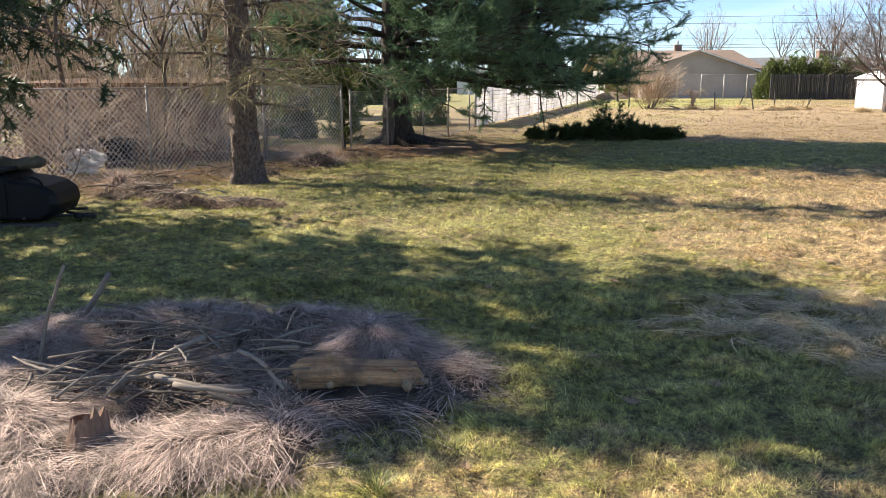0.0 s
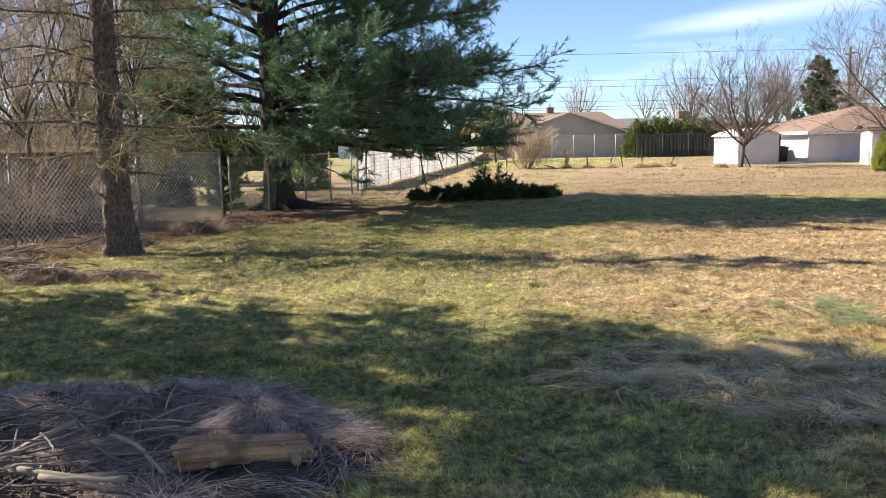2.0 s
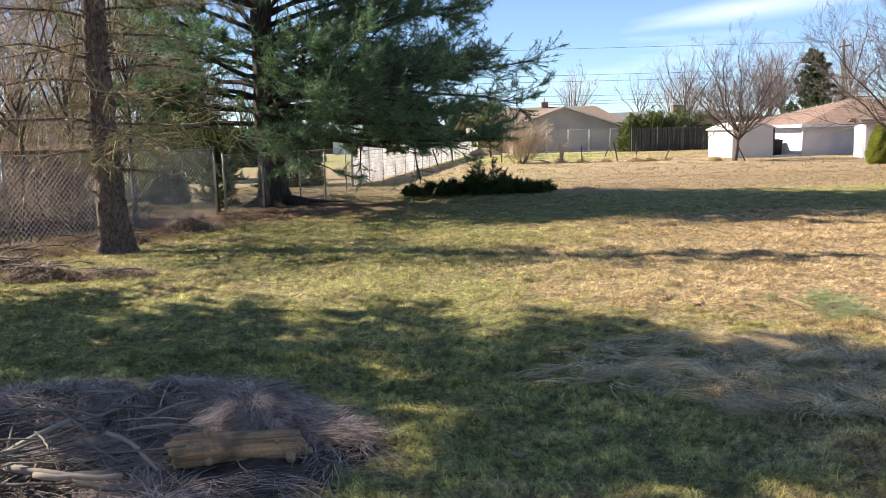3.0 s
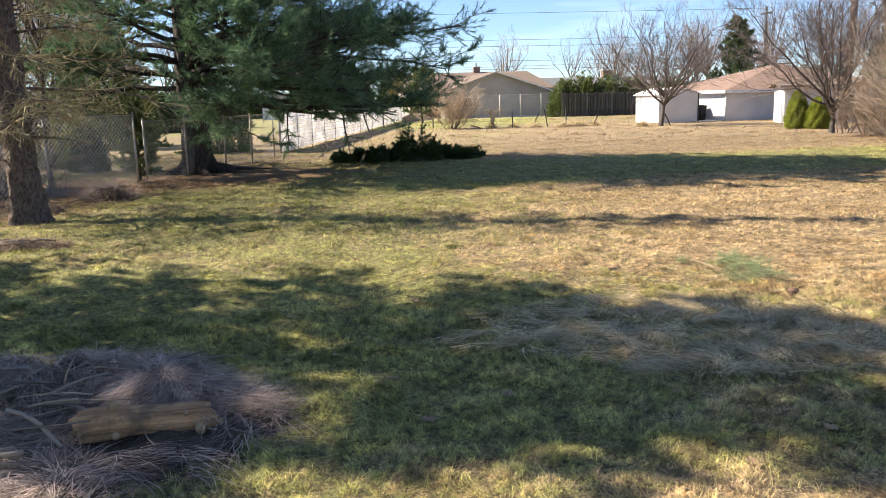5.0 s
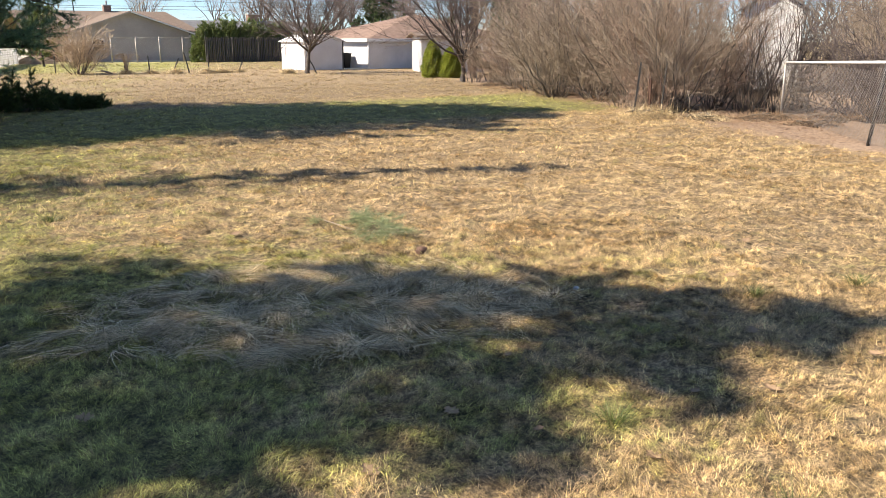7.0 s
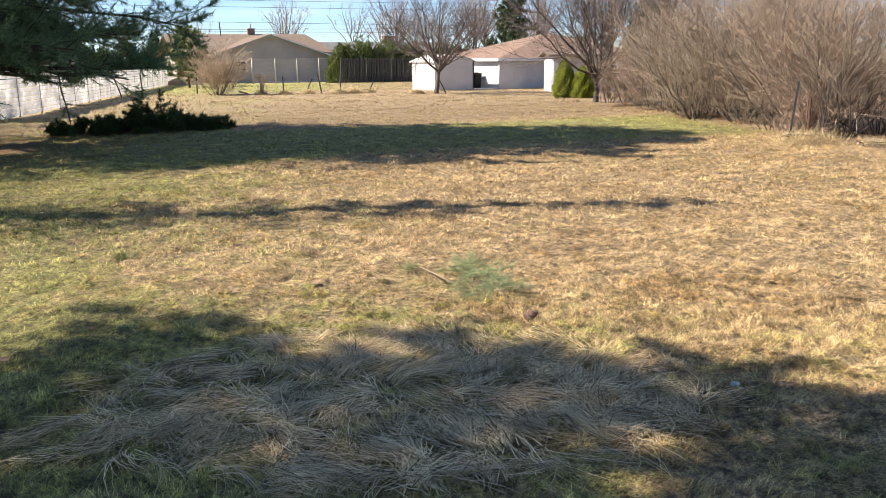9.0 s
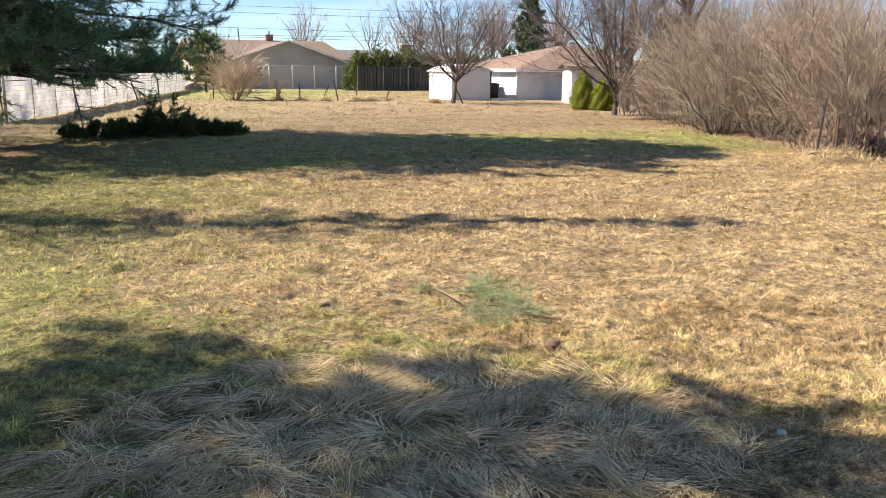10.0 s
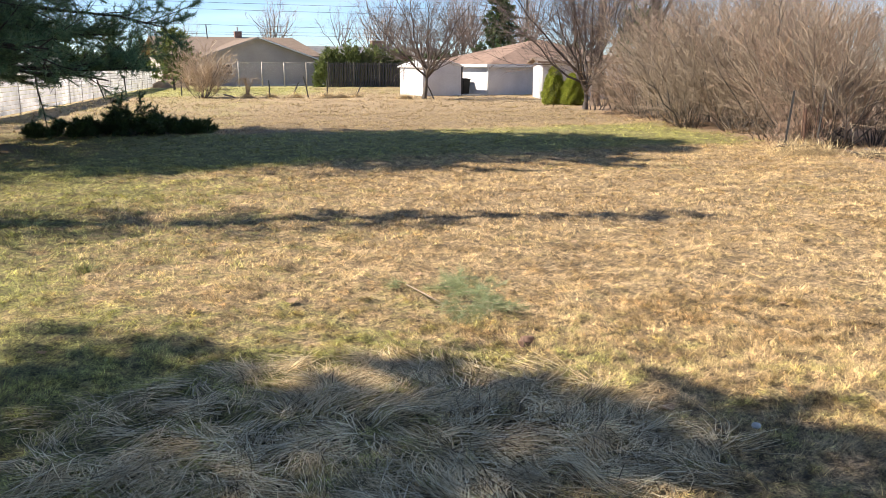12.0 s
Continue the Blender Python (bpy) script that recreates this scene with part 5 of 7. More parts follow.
for x, y, h in ((-9.4, 22.6, 7), (-12.4, 19.8, 8), (-15.0, 25.0, 9), (-7.6, 27.5, 7), (-11.0, 30.0, 9)):
    bare_tree((x, y), h, 0.9, "bushy leafless tree behind the wire fence", M_TWIG_PALE, M_BARK_GREY, 8, 0.08, True, dense=1.0, stem=0.2, group="trees behind the wire fence")
for x, y, h in ((19.9, 26.0, 0.9), (19.0, 23.8, 1.1), (18.2, 22.0, 1.0), (17.4, 20.2, 1.2), (17.9, 18.6, 1.2), (16.9, 17.2, 1.1), (16.2, 15.8, 1.0), (16.3, 14.7, 1.1), (18.2, 11.7, 1.2), (19.3, 10.9, 1.4), (20.6, 12.4, 1.5), (18.9, 12.3, 1.2), (19.9, 9.4, 1.3), (17.2, 12.6, 0.9), (18.3, 13.6, 1.0), (19.3, 14.3, 1.2), (17.5, 13.4, 1.0), (20.6, 14.2, 1.3), (19.9, 15.4, 1.3), (18.6, 14.8, 1.2), (19.6, 21.4, 1.6), (18.8, 17.6, 1.6), (17.4, 15.4, 1.5)):
    shrub((x, y), h, 1.0, 14, M_TWIG_TAN, "low leafless undergrowth at the thicket's foot", "undergrowth", "undergrowth of the thicket", dense=0.9, radius=0.008, chaos=0.11)
for x, y, h in ((15.1, 14.15, 0.8), (15.9, 14.4, 1.2)):
    shrub((x, y), h, 0.6, 12, M_TWIG_RED, "reddish leafless brambles round the old posts", "bramble", "undergrowth of the thicket", dense=1.1, radius=0.009, chaos=0.12, thick=1.5)
for x, y, h in ((-7.15, 14.1, 8), (-6.0, 15.6, 6), (-5.6, 17.2, 7), (-5.0, 18.9, 8), (-8.8, 18.5, 9), (-6.3, 24, 9), (-10.5, 22, 10), (-12, 27, 11), (-8, 31, 10)):
    bare_tree((x, y), h, 0.55, "slender leafless young tree behind the fence", M_TWIG_PALE, M_BARK_GREY, 6, 0.05, False, name="sapling", group="saplings behind the wire fence")

rng = np.random.default_rng(26)
bare_tree((18.75, 40.6), 6.0, 0.95, "leafless spreading fruit tree before the white shed", M_TWIG_GREY, M_BARK_GREY, 12, 0.11, True, stem=0.26, name="fruit_tree", dense=1.35)
bare_tree((20.6, 29.3), 6.3, 0.85, "leafless multi-limbed tree at the thicket's end", M_TWIG_GREY, M_BARK_GREY, 15, 0.10, True, (-0.05, 0), dense=1.5, stem=0.16)
bare_tree((22.6, 31.5), 12.5, 0.5, "taller leafless tree with a dark trunk", M_TWIG_GREY, M_BARK_SPRUCE, 7, 0.19, True, (0.05, 0), stem=0.62)
bare_tree((26.6, 33.0), 13.0, 0.8, "tall forked leafless tree behind the thicket", M_TWIG_GREY, M_BARK_SPRUCE, 6, 0.2, True, (0.02, 0), stem=0.4)
shrub((8.75, 46.2), 2.3, 0.8, 30, M_TWIG_PALE, "leafless vase-shaped shrub on the far lawn", radius=0.012, dense=1.7, thick=1.9, chaos=0.08)
shrub((20.7, 28.6), 1.3, 0.7, 16, M_TWIG_RED, "low leafless bush round the tree base")
shrub((21.6, 27.9), 1.1, 0.8, 16, M_TWIG_TAN, "low leafless bush round the tree base")

rng = np.random.default_rng(27)
FAR = [(30, 118, 11), (44, 112, 13), (52, 104, 12), (58, 96, 14), (63, 88, 13), (67, 78, 13), (39, 104, 9), (48, 92, 9), (56, 70, 12), (66, 64, 14), (60, 56, 12), (52, 52, 10), (47, 60, 8.5),
       (17, 130, 10), (9, 124, 9), (36, 84, 6.5), (44, 76, 7), (-14, 96, 12), (-24, 86, 13), (-32, 70, 13), (-20, 62, 11), (-28, 52, 12), (-20, 44, 11), (-24, 34, 12), (-6, 104, 12), (2, 112, 11), (40, 40, 9), (46, 34, 10), (36, 27, 9), (44, 24, 11)]
SKY = [(22, 140, 9), (33, 128, 10), (41, 122, 11), (47, 118, 10), (55, 112, 12), (62, 104, 12), (70, 92, 13), (74, 80, 12), (50, 84, 8), (41, 92, 8), (61, 74, 11), (55, 60, 9), (-2, 130, 10), (-12, 120, 12), (-22, 108, 12), (-32, 96, 13), (-16, 72, 10), (-24, 60, 11), (-16, 52, 9), (-12, 60, 8), (-9, 66, 8), (-6, 98, 10), (-10, 104, 11), (-3, 110, 9), (-14, 47, 8), (-18, 40, 9)]
EAST_WOOD = [(45 + 3 * k + 4 * math.sin(k * 2.3), 106 - 4.2 * k + 7 * math.cos(k * 1.7), 10 + 2.5 * math.sin(k * 1.3)) for k in range(10)]
kinds = [bare_tree((FAR[k][0], FAR[k][1]), FAR[k][2], (0.5, 0.75, 0.6)[k], "tall leafless tree on the skyline", (M_TWIG_RED, M_TWIG_MAUVE, M_TWIG_MAUVE)[k], M_BARK_GREY, 9, 0.16, True, name="skyline_tree", dense=0.62, group="trees on the skyline") for k in range(3)]
for k, (x, y, h) in enumerate(FAR[3:] + SKY + EAST_WOOD):
    src = kinds[k % 3]
    o = copy_thing(src, pose(x, y, 0, 0, 0, k * 77))
    f = h / FAR[k % 3][2]
    o.scale = (f, f, f)


def leaf_clump(at, size, mat, label, name, category, count=2600, needle=(0.07, 0.02), tufts=7, group="", seed_lobes=5, core=M_BARK_GREY):
    """A dense evergreen: stems with side shoots, clothed to the ground in short tufts over an uneven outline."""
    t = thing(name, pose(*at, 0), label, category, group)
    sx, sy, sz = size
    stems = 10
    az = rng.uniform(0, 6.28, stems)
    way = unit(np.stack([np.cos(az) * sx * 0.6, np.sin(az) * sy * 0.6, np.full(stems, sz)], 1))
    lp, lr = limb_curves(np.stack([np.cos(az) * sx * 0.15, np.sin(az) * sy * 0.15, np.full(stems, -0.04)], 1), way, np.full(stems, sz * 0.85), np.full(stems, 0.03), 5, 0, 0.05)
    pieces("stem", lp, lr, 5, core, t)
    d = unit(rng.normal(0, 1, (count, 3)))
    d[:, 2] = np.abs(d[:, 2]) * 1.0 - 0.12
    d = unit(d)
    ph = rng.uniform(0, 6.28, 6)
    lob = 1 + 0.13 * np.sin(seed_lobes * np.arctan2(d[:, 1], d[:, 0]) + ph[0]) * np.sin(4 * d[:, 2] + ph[1]) + 0.10 * np.sin(9 * d[:, 0] + ph[2]) * np.sin(8 * d[:, 1] + 7 * d[:, 2] + ph[3])
    rad = lob * rng.uniform(0.62, 1.0, count) ** 0.6
    q = d * rad[:, None] * [sx, sy, sz]
    q[:, 2] = np.maximum(q[:, 2], 0.03)
    out = unit(d / np.array([sx, sy, sz]) + [0, 0, 0.35])
    piece("foliage", Soup().needles(q, out, tufts, needle[0], needle[1], 0.7, 0.4), mat, t, kind="stuff")
    return t


def dwarf_spruce(at, h, w, label):
    t = thing("dwarf_conifer", pose(*at, 0), label, "conifer", "dwarf conifers by the bare tree")
    piece("trunk", pipe((0, 0, -0.05), (0, 0, h * 0.7), 0.05, 7), M_BARK_GREY, t)
    n = 5200
    z = rng.uniform(0.02, 1, n) ** 1.15
    az = rng.uniform(0, 6.28, n)
    prof = w * np.interp(z, [0, 0.12, 0.4, 0.75, 0.93, 1], [0.85, 1.0, 0.92, 0.58, 0.27, 0.05])
    lob = 1 + 0.16 * np.sin(4 * az + 7 * z) * np.sin(11 * z + 1) + 0.1 * np.sin(7 * az - 12 * z)
    r = prof * lob * rng.uniform(0.72, 1.0, n)
    q = np.stack([np.cos(az) * r, np.sin(az) * r, z * h + 0.02], 1)
    d = unit(np.stack([np.cos(az), np.sin(az), np.full(n, 0.7)], 1))
    piece("foliage", Soup().needles(q, d, 6, 0.07, 0.022, 0.55, 0.3), M_NEEDLE_LIME, t, kind="stuff")


rng = np.random.default_rng(28)
dwarf_spruce((21.55, 33.1), 1.66, 0.53, "bright green dwarf conifer with pointed top")
dwarf_spruce((22.05, 32.4), 1.34, 0.55, "shorter rounded bright green dwarf conifer")

for x, y, s in ((22.3, 67.6, (1.5, 1.2, 3.1)), (24.2, 67.8, (1.6, 1.2, 3.4)), (26.2, 67.8, (1.7, 1.2, 3.3)), (28.3, 67.9, (1.8, 1.2, 3.0))):
    leaf_clump((x, y), s, M_NEEDLE_YELLOW, "overgrown evergreen hedge shrub above the board fence", "evergreen_hedge", "hedge", 1900, (0.22, 0.08), 7, "hedge behind the board fence")
for x, y, s in ((35, 62, (3.2, 2.5, 3.2)), (40, 60, (3.5, 2.5, 3.6)), (31, 65, (2.2, 2, 2.8)), (46, 58, (3.2, 2.5, 6.5))):
    leaf_clump((x, y), s, M_NEEDLE_DARK, "distant yellowish evergreen bush", "evergreen_bush", "bush", 1500, (0.34, 0.13), 7)
leaf_clump((-5.2, 23.2), (0.5, 0.5, 1.2), M_NEEDLE_DARK, "dark evergreen bush beyond the wire fence", "evergreen_bush", "bush", 2600, (0.09, 0.02), 9)
leaf_clump((-6.4, 25.0), (1.2, 1.0, 0.6), M_NEEDLE_YELLOW, "low grey-green evergreen bush", "evergreen_bush", "bush", 2000, (0.12, 0.03), 7)
leaf_clump((-2.6, 30.5), (1.3, 1.2, 2.3), M_NEEDLE_DARK, "dark evergreen bush on the neighbouring lawn", "evergreen_bush", "bush", 2400, (0.12, 0.03), 8)
leaf_clump((-16.5, 29.5), (2.2, 2.0, 5.0), M_NEEDLE_YELLOW, "tall dark conifer beyond the fence", "evergreen_bush", "bush", 2600, (0.22, 0.07), 7)
leaf_clump((-7.5, 36), (2.2, 2.2, 5.5), M_NEEDLE_YELLOW, "tall yellow-green conifer beyond the fence", "evergreen_bush", "bush", 2600, (0.22, 0.07), 7)


for x, y, s in ((-13, 52, (3.0, 2.2, 3.4)), (-9.0, 56, (2.6, 2.2, 2.6)), (-17.5, 47, (3.2, 2.4, 4.4)), (-5.6, 63, (2.4, 2, 2.3)), (-22, 42, (3, 2.4, 4.5))):
    leaf_clump((x, y), s, M_NEEDLE_DARK, "dark evergreen shrub at the far edge of the neighbouring lawn", "evergreen_bush", "bush", 1400, (0.3, 0.11), 7, "shrubs along the neighbouring lawn")


for k in range(13):
    x, h = -20 + k * 2.6 + rng.uniform(-0.5, 0.5), rng.uniform(2.6, 4.6)
    leaf_clump((x, 104 + 5 * math.sin(k * 1.9)), (2.0, 1.5, h), M_NEEDLE_DARK, "dense evergreen in a row behind the neighbouring lawns", "evergreen_bush", "bush", 600, (0.5, 0.2), 7, "row of evergreens behind the lawns")


def young_conifer(at, h, w, mat, label, n_limb=34, needle=(0.1, 0.03)):
    t = thing("young_conifer", pose(*at, 0), label, "conifer")
    s, p, r = trunk_soup(h, 0.016 * h, 0.008, 8, 8)
    piece("trunk", s, M_BARK_GREY, t)
    z = np.linspace(h * 0.08, h * 0.95, n_limb)
    az = np.arange(n_limb) * 2.4
    ln = w * np.interp(z / h, [0, 0.2, 0.6, 1], [0.85, 1.0, 0.7, 0.15]) * rng.uniform(0.6, 1.15, n_limb)
    lp, lr = limb_curves(along(p, z), unit(np.stack([np.cos(az), np.sin(az), np.full(n_limb, 0.35)], 1)), ln, np.full(n_limb, 0.018), 5, 0.05, 0.05)
    pieces("limb", lp, lr, 4, M_BARK_GREY, t)
    sp, sr = sprout(lp, lr, 12, 0.15, 1.0, (0.2, 0.45), (30, 65), 0.1, 0.05, 4, 0.5, 0.1)
    q = np.concatenate([sp[:, 3], sp[:, 2], sp[:, 1]])
    d = unit(np.concatenate([sp[:, 3] - sp[:, 2], sp[:, 3] - sp[:, 1], sp[:, 2] - sp[:, 0]]))
    piece("foliage", Soup().needles(q, d, 8, needle[0], needle[1], 0.6, 0.3), mat, t, kind="stuff")


young_conifer((9.4, 62.0), 4.1, 2.1, M_NEEDLE_YELLOW, "shaggy yellow-green conifer near the house", 40, (0.22, 0.06))
young_conifer((36.2, 64.5), 7.9, 2.3, M_NEEDLE_DARK, "tall dark conifer behind the garage roof", 60, (0.3, 0.1))
young_conifer((-3.25, 19.4), 1.75, 0.62, M_NEEDLE_YELLOW, "small dark evergreen with drooping leaves beside the fence", 30, (0.12, 0.03))


# ---- heap of cut boughs on the lawn ----
def bough_heap():
    t = thing("cut_boughs", pose(3.2, 22.7, 0), "heap of cut dark evergreen boughs on the lawn", "cut branches")
    n = 84
    x = np.linspace(-1.85, 1.85, n) + rng.normal(0, 0.06, n)
    tall = np.interp(x, [-1.9, -1.2, -0.6, 0.0, 0.5, 0.9, 1.9], [0.22, 0.4, 0.36, 0.55, 0.84, 0.46, 0.3])
    az = rng.uniform(0, 6.28, n)
    way = unit(np.stack([np.cos(az) * 0.8, np.sin(az) * 0.6, rng.uniform(0.25, 1.0, n)], 1))
    base = np.stack([x, rng.normal(0, 0.22, n), np.full(n, 0.02)], 1)
    lp, lr = limb_curves(base, way, tall * rng.uniform(0.9, 1.3, n), np.full(n, 0.014), 5, 0.0, 0.05)
    pieces("branch", lp, lr, 4, M_BARK_SPRUCE, t)
    sp, sr = sprout(lp, lr, 11, 0.1, 1.0, (0.25, 0.5), (30, 70), 0.0, 0.05, 4, 0.5, 0.05)
    q = np.concatenate([sp[:, 3], sp[:, 2], sp[:, 1], lp[:, 4], lp[:, 3]])
    d = unit(np.concatenate([sp[:, 3] - sp[:, 2], sp[:, 3] - sp[:, 1], sp[:, 2] - sp[:, 0], lp[:, 4] - lp[:, 3], lp[:, 3] - lp[:, 2]]))
    q[:, 2] = np.maximum(q[:, 2], 0.02)
    piece("foliage", Soup().needles(q, d, 22, 0.10, 0.016, 0.8, 0.5), M_NEEDLE_DARK, t, kind="stuff")


rng = np.random.default_rng(29)
bough_heap()


# ---- brush pile by the start of the path ----
def mound_z(x, y):
    """A ring of thatch round a hollow full of sticks."""
    q = np.sqrt(pile_zone(x, y))
    ring = (0.12 + 0.08 * np.clip((y - 3.9) / 0.6, 0, 1)) * np.exp(-((q - 0.78) / 0.2) ** 2) + 0.07 * np.clip(1 - q, 0, 1)
    back = 0.6 + 0.35 * np.clip((y - 4.1) / 1.0, -0.6, 1)
    z = ring * back + 0.05 * np.sin(5 * x + 2 * y) * np.sin(4 * y - 3 * x) * np.clip(1.1 - q, 0, 1)
    for cx, cy, h, r in ((-1.1, 3.36, 0.07, 0.2), (-1.95, 3.55, 0.06, 0.22), (-2.35, 3.8, 0.07, 0.25), (-0.75, 3.42, 0.03, 0.16)):
        z = z + h * np.exp(-((x - cx) ** 2 + (y - cy) ** 2) / r ** 2)
    return ground_z(x, y) + z * np.clip((1.12 - q) * 6, 0, 1) - 0.03 * (q > 1.05)


def thatch_mound():
    s = Soup()
    xs, ys = np.linspace(-3.0, 0.3, 90), np.linspace(2.85, 5.85, 80)
    gx, gy = np.meshgrid(xs, ys)
    nx = len(xs)
    i = (np.arange(len(ys) - 1)[:, None] * nx + np.arange(nx - 1)[None]).ravel()
    quads = np.stack([i, i + 1, i + nx + 1, i + nx], -1)
    q = pile_zone(gx, gy).ravel()
    quads = quads[(q[quads] < 1.1).all(1)]
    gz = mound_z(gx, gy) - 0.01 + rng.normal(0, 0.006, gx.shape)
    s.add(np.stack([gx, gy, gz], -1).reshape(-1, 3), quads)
    tagged(piece("thatch_mound", s, M_GAP_THATCH), "mound of old thatch under a brush pile", "thatch", kind="stuff")
    hanks = 1050
    x, y = rng.uniform(-3.1, 0.6, hanks * 3), rng.uniform(2.6, 5.8, hanks * 3)
    q = pile_zone(x, y)
    keep = (q < rng.uniform(0.75, 1.15, len(x))) & ((q > 0.42) | (rng.random(len(x)) < 0.2)) & (np.hypot(x + 1.55, y - 3.36) > 0.2) & ~((np.abs(x + 0.48) < 0.40) & (np.abs(y - 4.02) < 0.2))
    x, y = x[keep][:hanks], y[keep][:hanks]
    per = 62
    fall = np.arctan2(mound_z(x, y - 0.04) - mound_z(x, y + 0.04), mound_z(x - 0.04, y) - mound_z(x + 0.04, y))
    out = fall + rng.normal(0, 0.9, len(x))
    back = np.repeat(np.clip((y - 4.5) * 1.4, 0, 1), per)
    up = np.repeat(rng.uniform(0.0, 0.05, len(x)), per)
    out = np.repeat(out, per) + rng.normal(0, 0.38, len(x) * per)
    n = len(out)
    x, y = np.repeat(x, per) + rng.normal(0, 0.045, n), np.repeat(y, per) + rng.normal(0, 0.045, n)
    p = np.stack([x, y, mound_z(x, y) - 0.01 + up * rng.random(n)], 1)
    rise = rng.uniform(0.1, 0.7, n) + back * rng.uniform(0, 2.2, n)
    d = unit(np.stack([np.cos(out), np.sin(out), rise], 1))
    ln = rng.uniform(0.08, 0.30, n) * np.where(y < 3.9, 0.85, 1.0)
    bend = np.stack([np.cos(out) * 0.3, np.sin(out) * 0.3, -rise * rng.uniform(0.7, 1.3, n)], 1) * ln[:, None] + rng.normal(0, 0.28, (n, 3)) * [1, 1, 0.3] * ln[:, None]
    s = Soup().blades(p, d, ln, rng.uniform(0.0016, 0.0038, n), bend, 3)
    tagged(piece("dead_grass_fringe", s, M_DEADGRASS), "long dead grass hanging over the brush pile", "dead grass", kind="stuff")


rng = np.random.default_rng(30)
thatch_mound()


def stick(a, b, r0, r1, bow=0.04, name="stick", label="weathered grey stick lying in the brush pile", side_shoots=2, mat=None):
    a, b = np.array(a, float), np.array(b, float)
    ln = np.linalg.norm(b - a)
    k = 8
    u = np.linspace(0, 1, k)
    perp = unit(np.cross(b - a, rng.normal(0, 1, 3)))
    c = a + (b - a) * u[:, None] + perp * (np.sin(u * np.pi) * bow * ln)[:, None] + rng.normal(0, 0.008 * ln, (k, 3)) * np.sin(u * np.pi)[:, None]
    r = r0 + (r1 - r0) * u
    r = r * rng.uniform(0.9, 1.12, k)
    s = Soup().tubes((c - a)[None], r[None], 7)
    t = tagged(piece(name, s, mat or M_STICK, smooth=True), label, "stick", "sticks in the brush pile")
    t.location = a
    if side_shoots:
        sp, sr = sprout((c - a)[None], r[None], side_shoots, 0.3, 0.95, (0.12, 0.3), (25, 60), 0.0, 0.05, 4, 0.5)
        for j in range(side_shoots):
            piece("side_shoot", Soup().tubes(sp[j:j + 1], sr[j:j + 1], 5), mat or M_STICK, t, smooth=True)
    return t


STICKS = [
    ((-1.68, 3.9, 0.1), (-1.3, 4.23, 0.28), 0.024, 0.015),
    ((-1.49, 3.94, 0.17), (-0.98, 3.8, 0.17), 0.018, 0.014),
    ((-1.29, 3.75, 0.2), (-0.9, 3.69, 0.2), 0.015, 0.012),
    ((-1.15, 3.82, 0.13), (-0.83, 3.7, 0.13), 0.018, 0.014),
    ((-1.2, 3.66, 0.08), (-0.82, 3.71, 0.1), 0.014, 0.012),
    ((-1.04, 3.96, 0.3), (-0.87, 3.86, 0.25), 0.010, 0.010),
    ((-0.88, 3.87, 0.25), (-0.79, 3.84, 0.15), 0.010, 0.009),
    ((-1.16, 4.41, 0.28), (-0.92, 4.35, 0.28), 0.010, 0.008),
    ((-0.88, 4.29, 0.3), (-0.83, 4.34, 0.42), 0.005, 0.003),
    ((-2.22, 4.24, 0.08), (-2.06, 4.29, 0.64), 0.013, 0.008),
    ((-2.39, 4.84, 0.08), (-2.11, 4.89, 0.46), 0.022, 0.016),
]
for a_, b_, r0_, r1_ in STICKS:
    stick(a_, b_, r0_, r1_)

for k in range(75):
    a = rng.uniform(0, 6.28)
    ln = rng.uniform(0.25, 0.8)
    x, y = rng.uniform(-2.1, -0.75), rng.uniform(3.8, 4.85)
    dx, dy = math.cos(a) * ln / 2, math.sin(a) * ln / 4
    z = 0.06 + rng.uniform(0.0, 0.2)
    rr = rng.uniform(0.003, 0.010)
    stick((x - dx, y - dy, z), (x + dx, y + dy, z + rng.uniform(-0.05, 0.06)), rr, rr * 0.5, 0.035, side_shoots=1)
for k in range(55):
    a = rng.choice((0.5, 0.8, 1.2, 2.5, 0.1)) + rng.normal(0, 0.3)
    ln = rng.uniform(0.25, 0.6)
    x, y = rng.uniform(-1.95, -0.85), rng.uniform(3.8, 4.65)
    dx, dy = math.cos(a) * ln / 2, math.sin(a) * ln / 2
    z = 0.06 + rng.uniform(0.0, 0.18)
    rr = rng.uniform(0.003, 0.008)
    stick((x - dx, y - dy, z), (x + dx, y + dy, z + rng.uniform(-0.03, 0.12)), rr, rr * 0.45, 0.04, side_shoots=1)
for k in range(26):
    a = rng.uniform(0, 6.28)
    q = rng.uniform(0.7, 1.05)
    x, y = -1.38 + math.cos(a) * 1.34 * q, 4.2 + math.sin(a) * 1.1 * q
    b = rng.uniform(0, 6.28)
    ln = rng.uniform(0.15, 0.5)
    z = float(mound_z(x, y)) + 0.02
    stick((x, y, z), (x + math.cos(b) * ln, y + math.sin(b) * ln, z + 0.03), 0.004, 0.002, 0.08, "twig", "thin dead twig on the brush pile", 0)


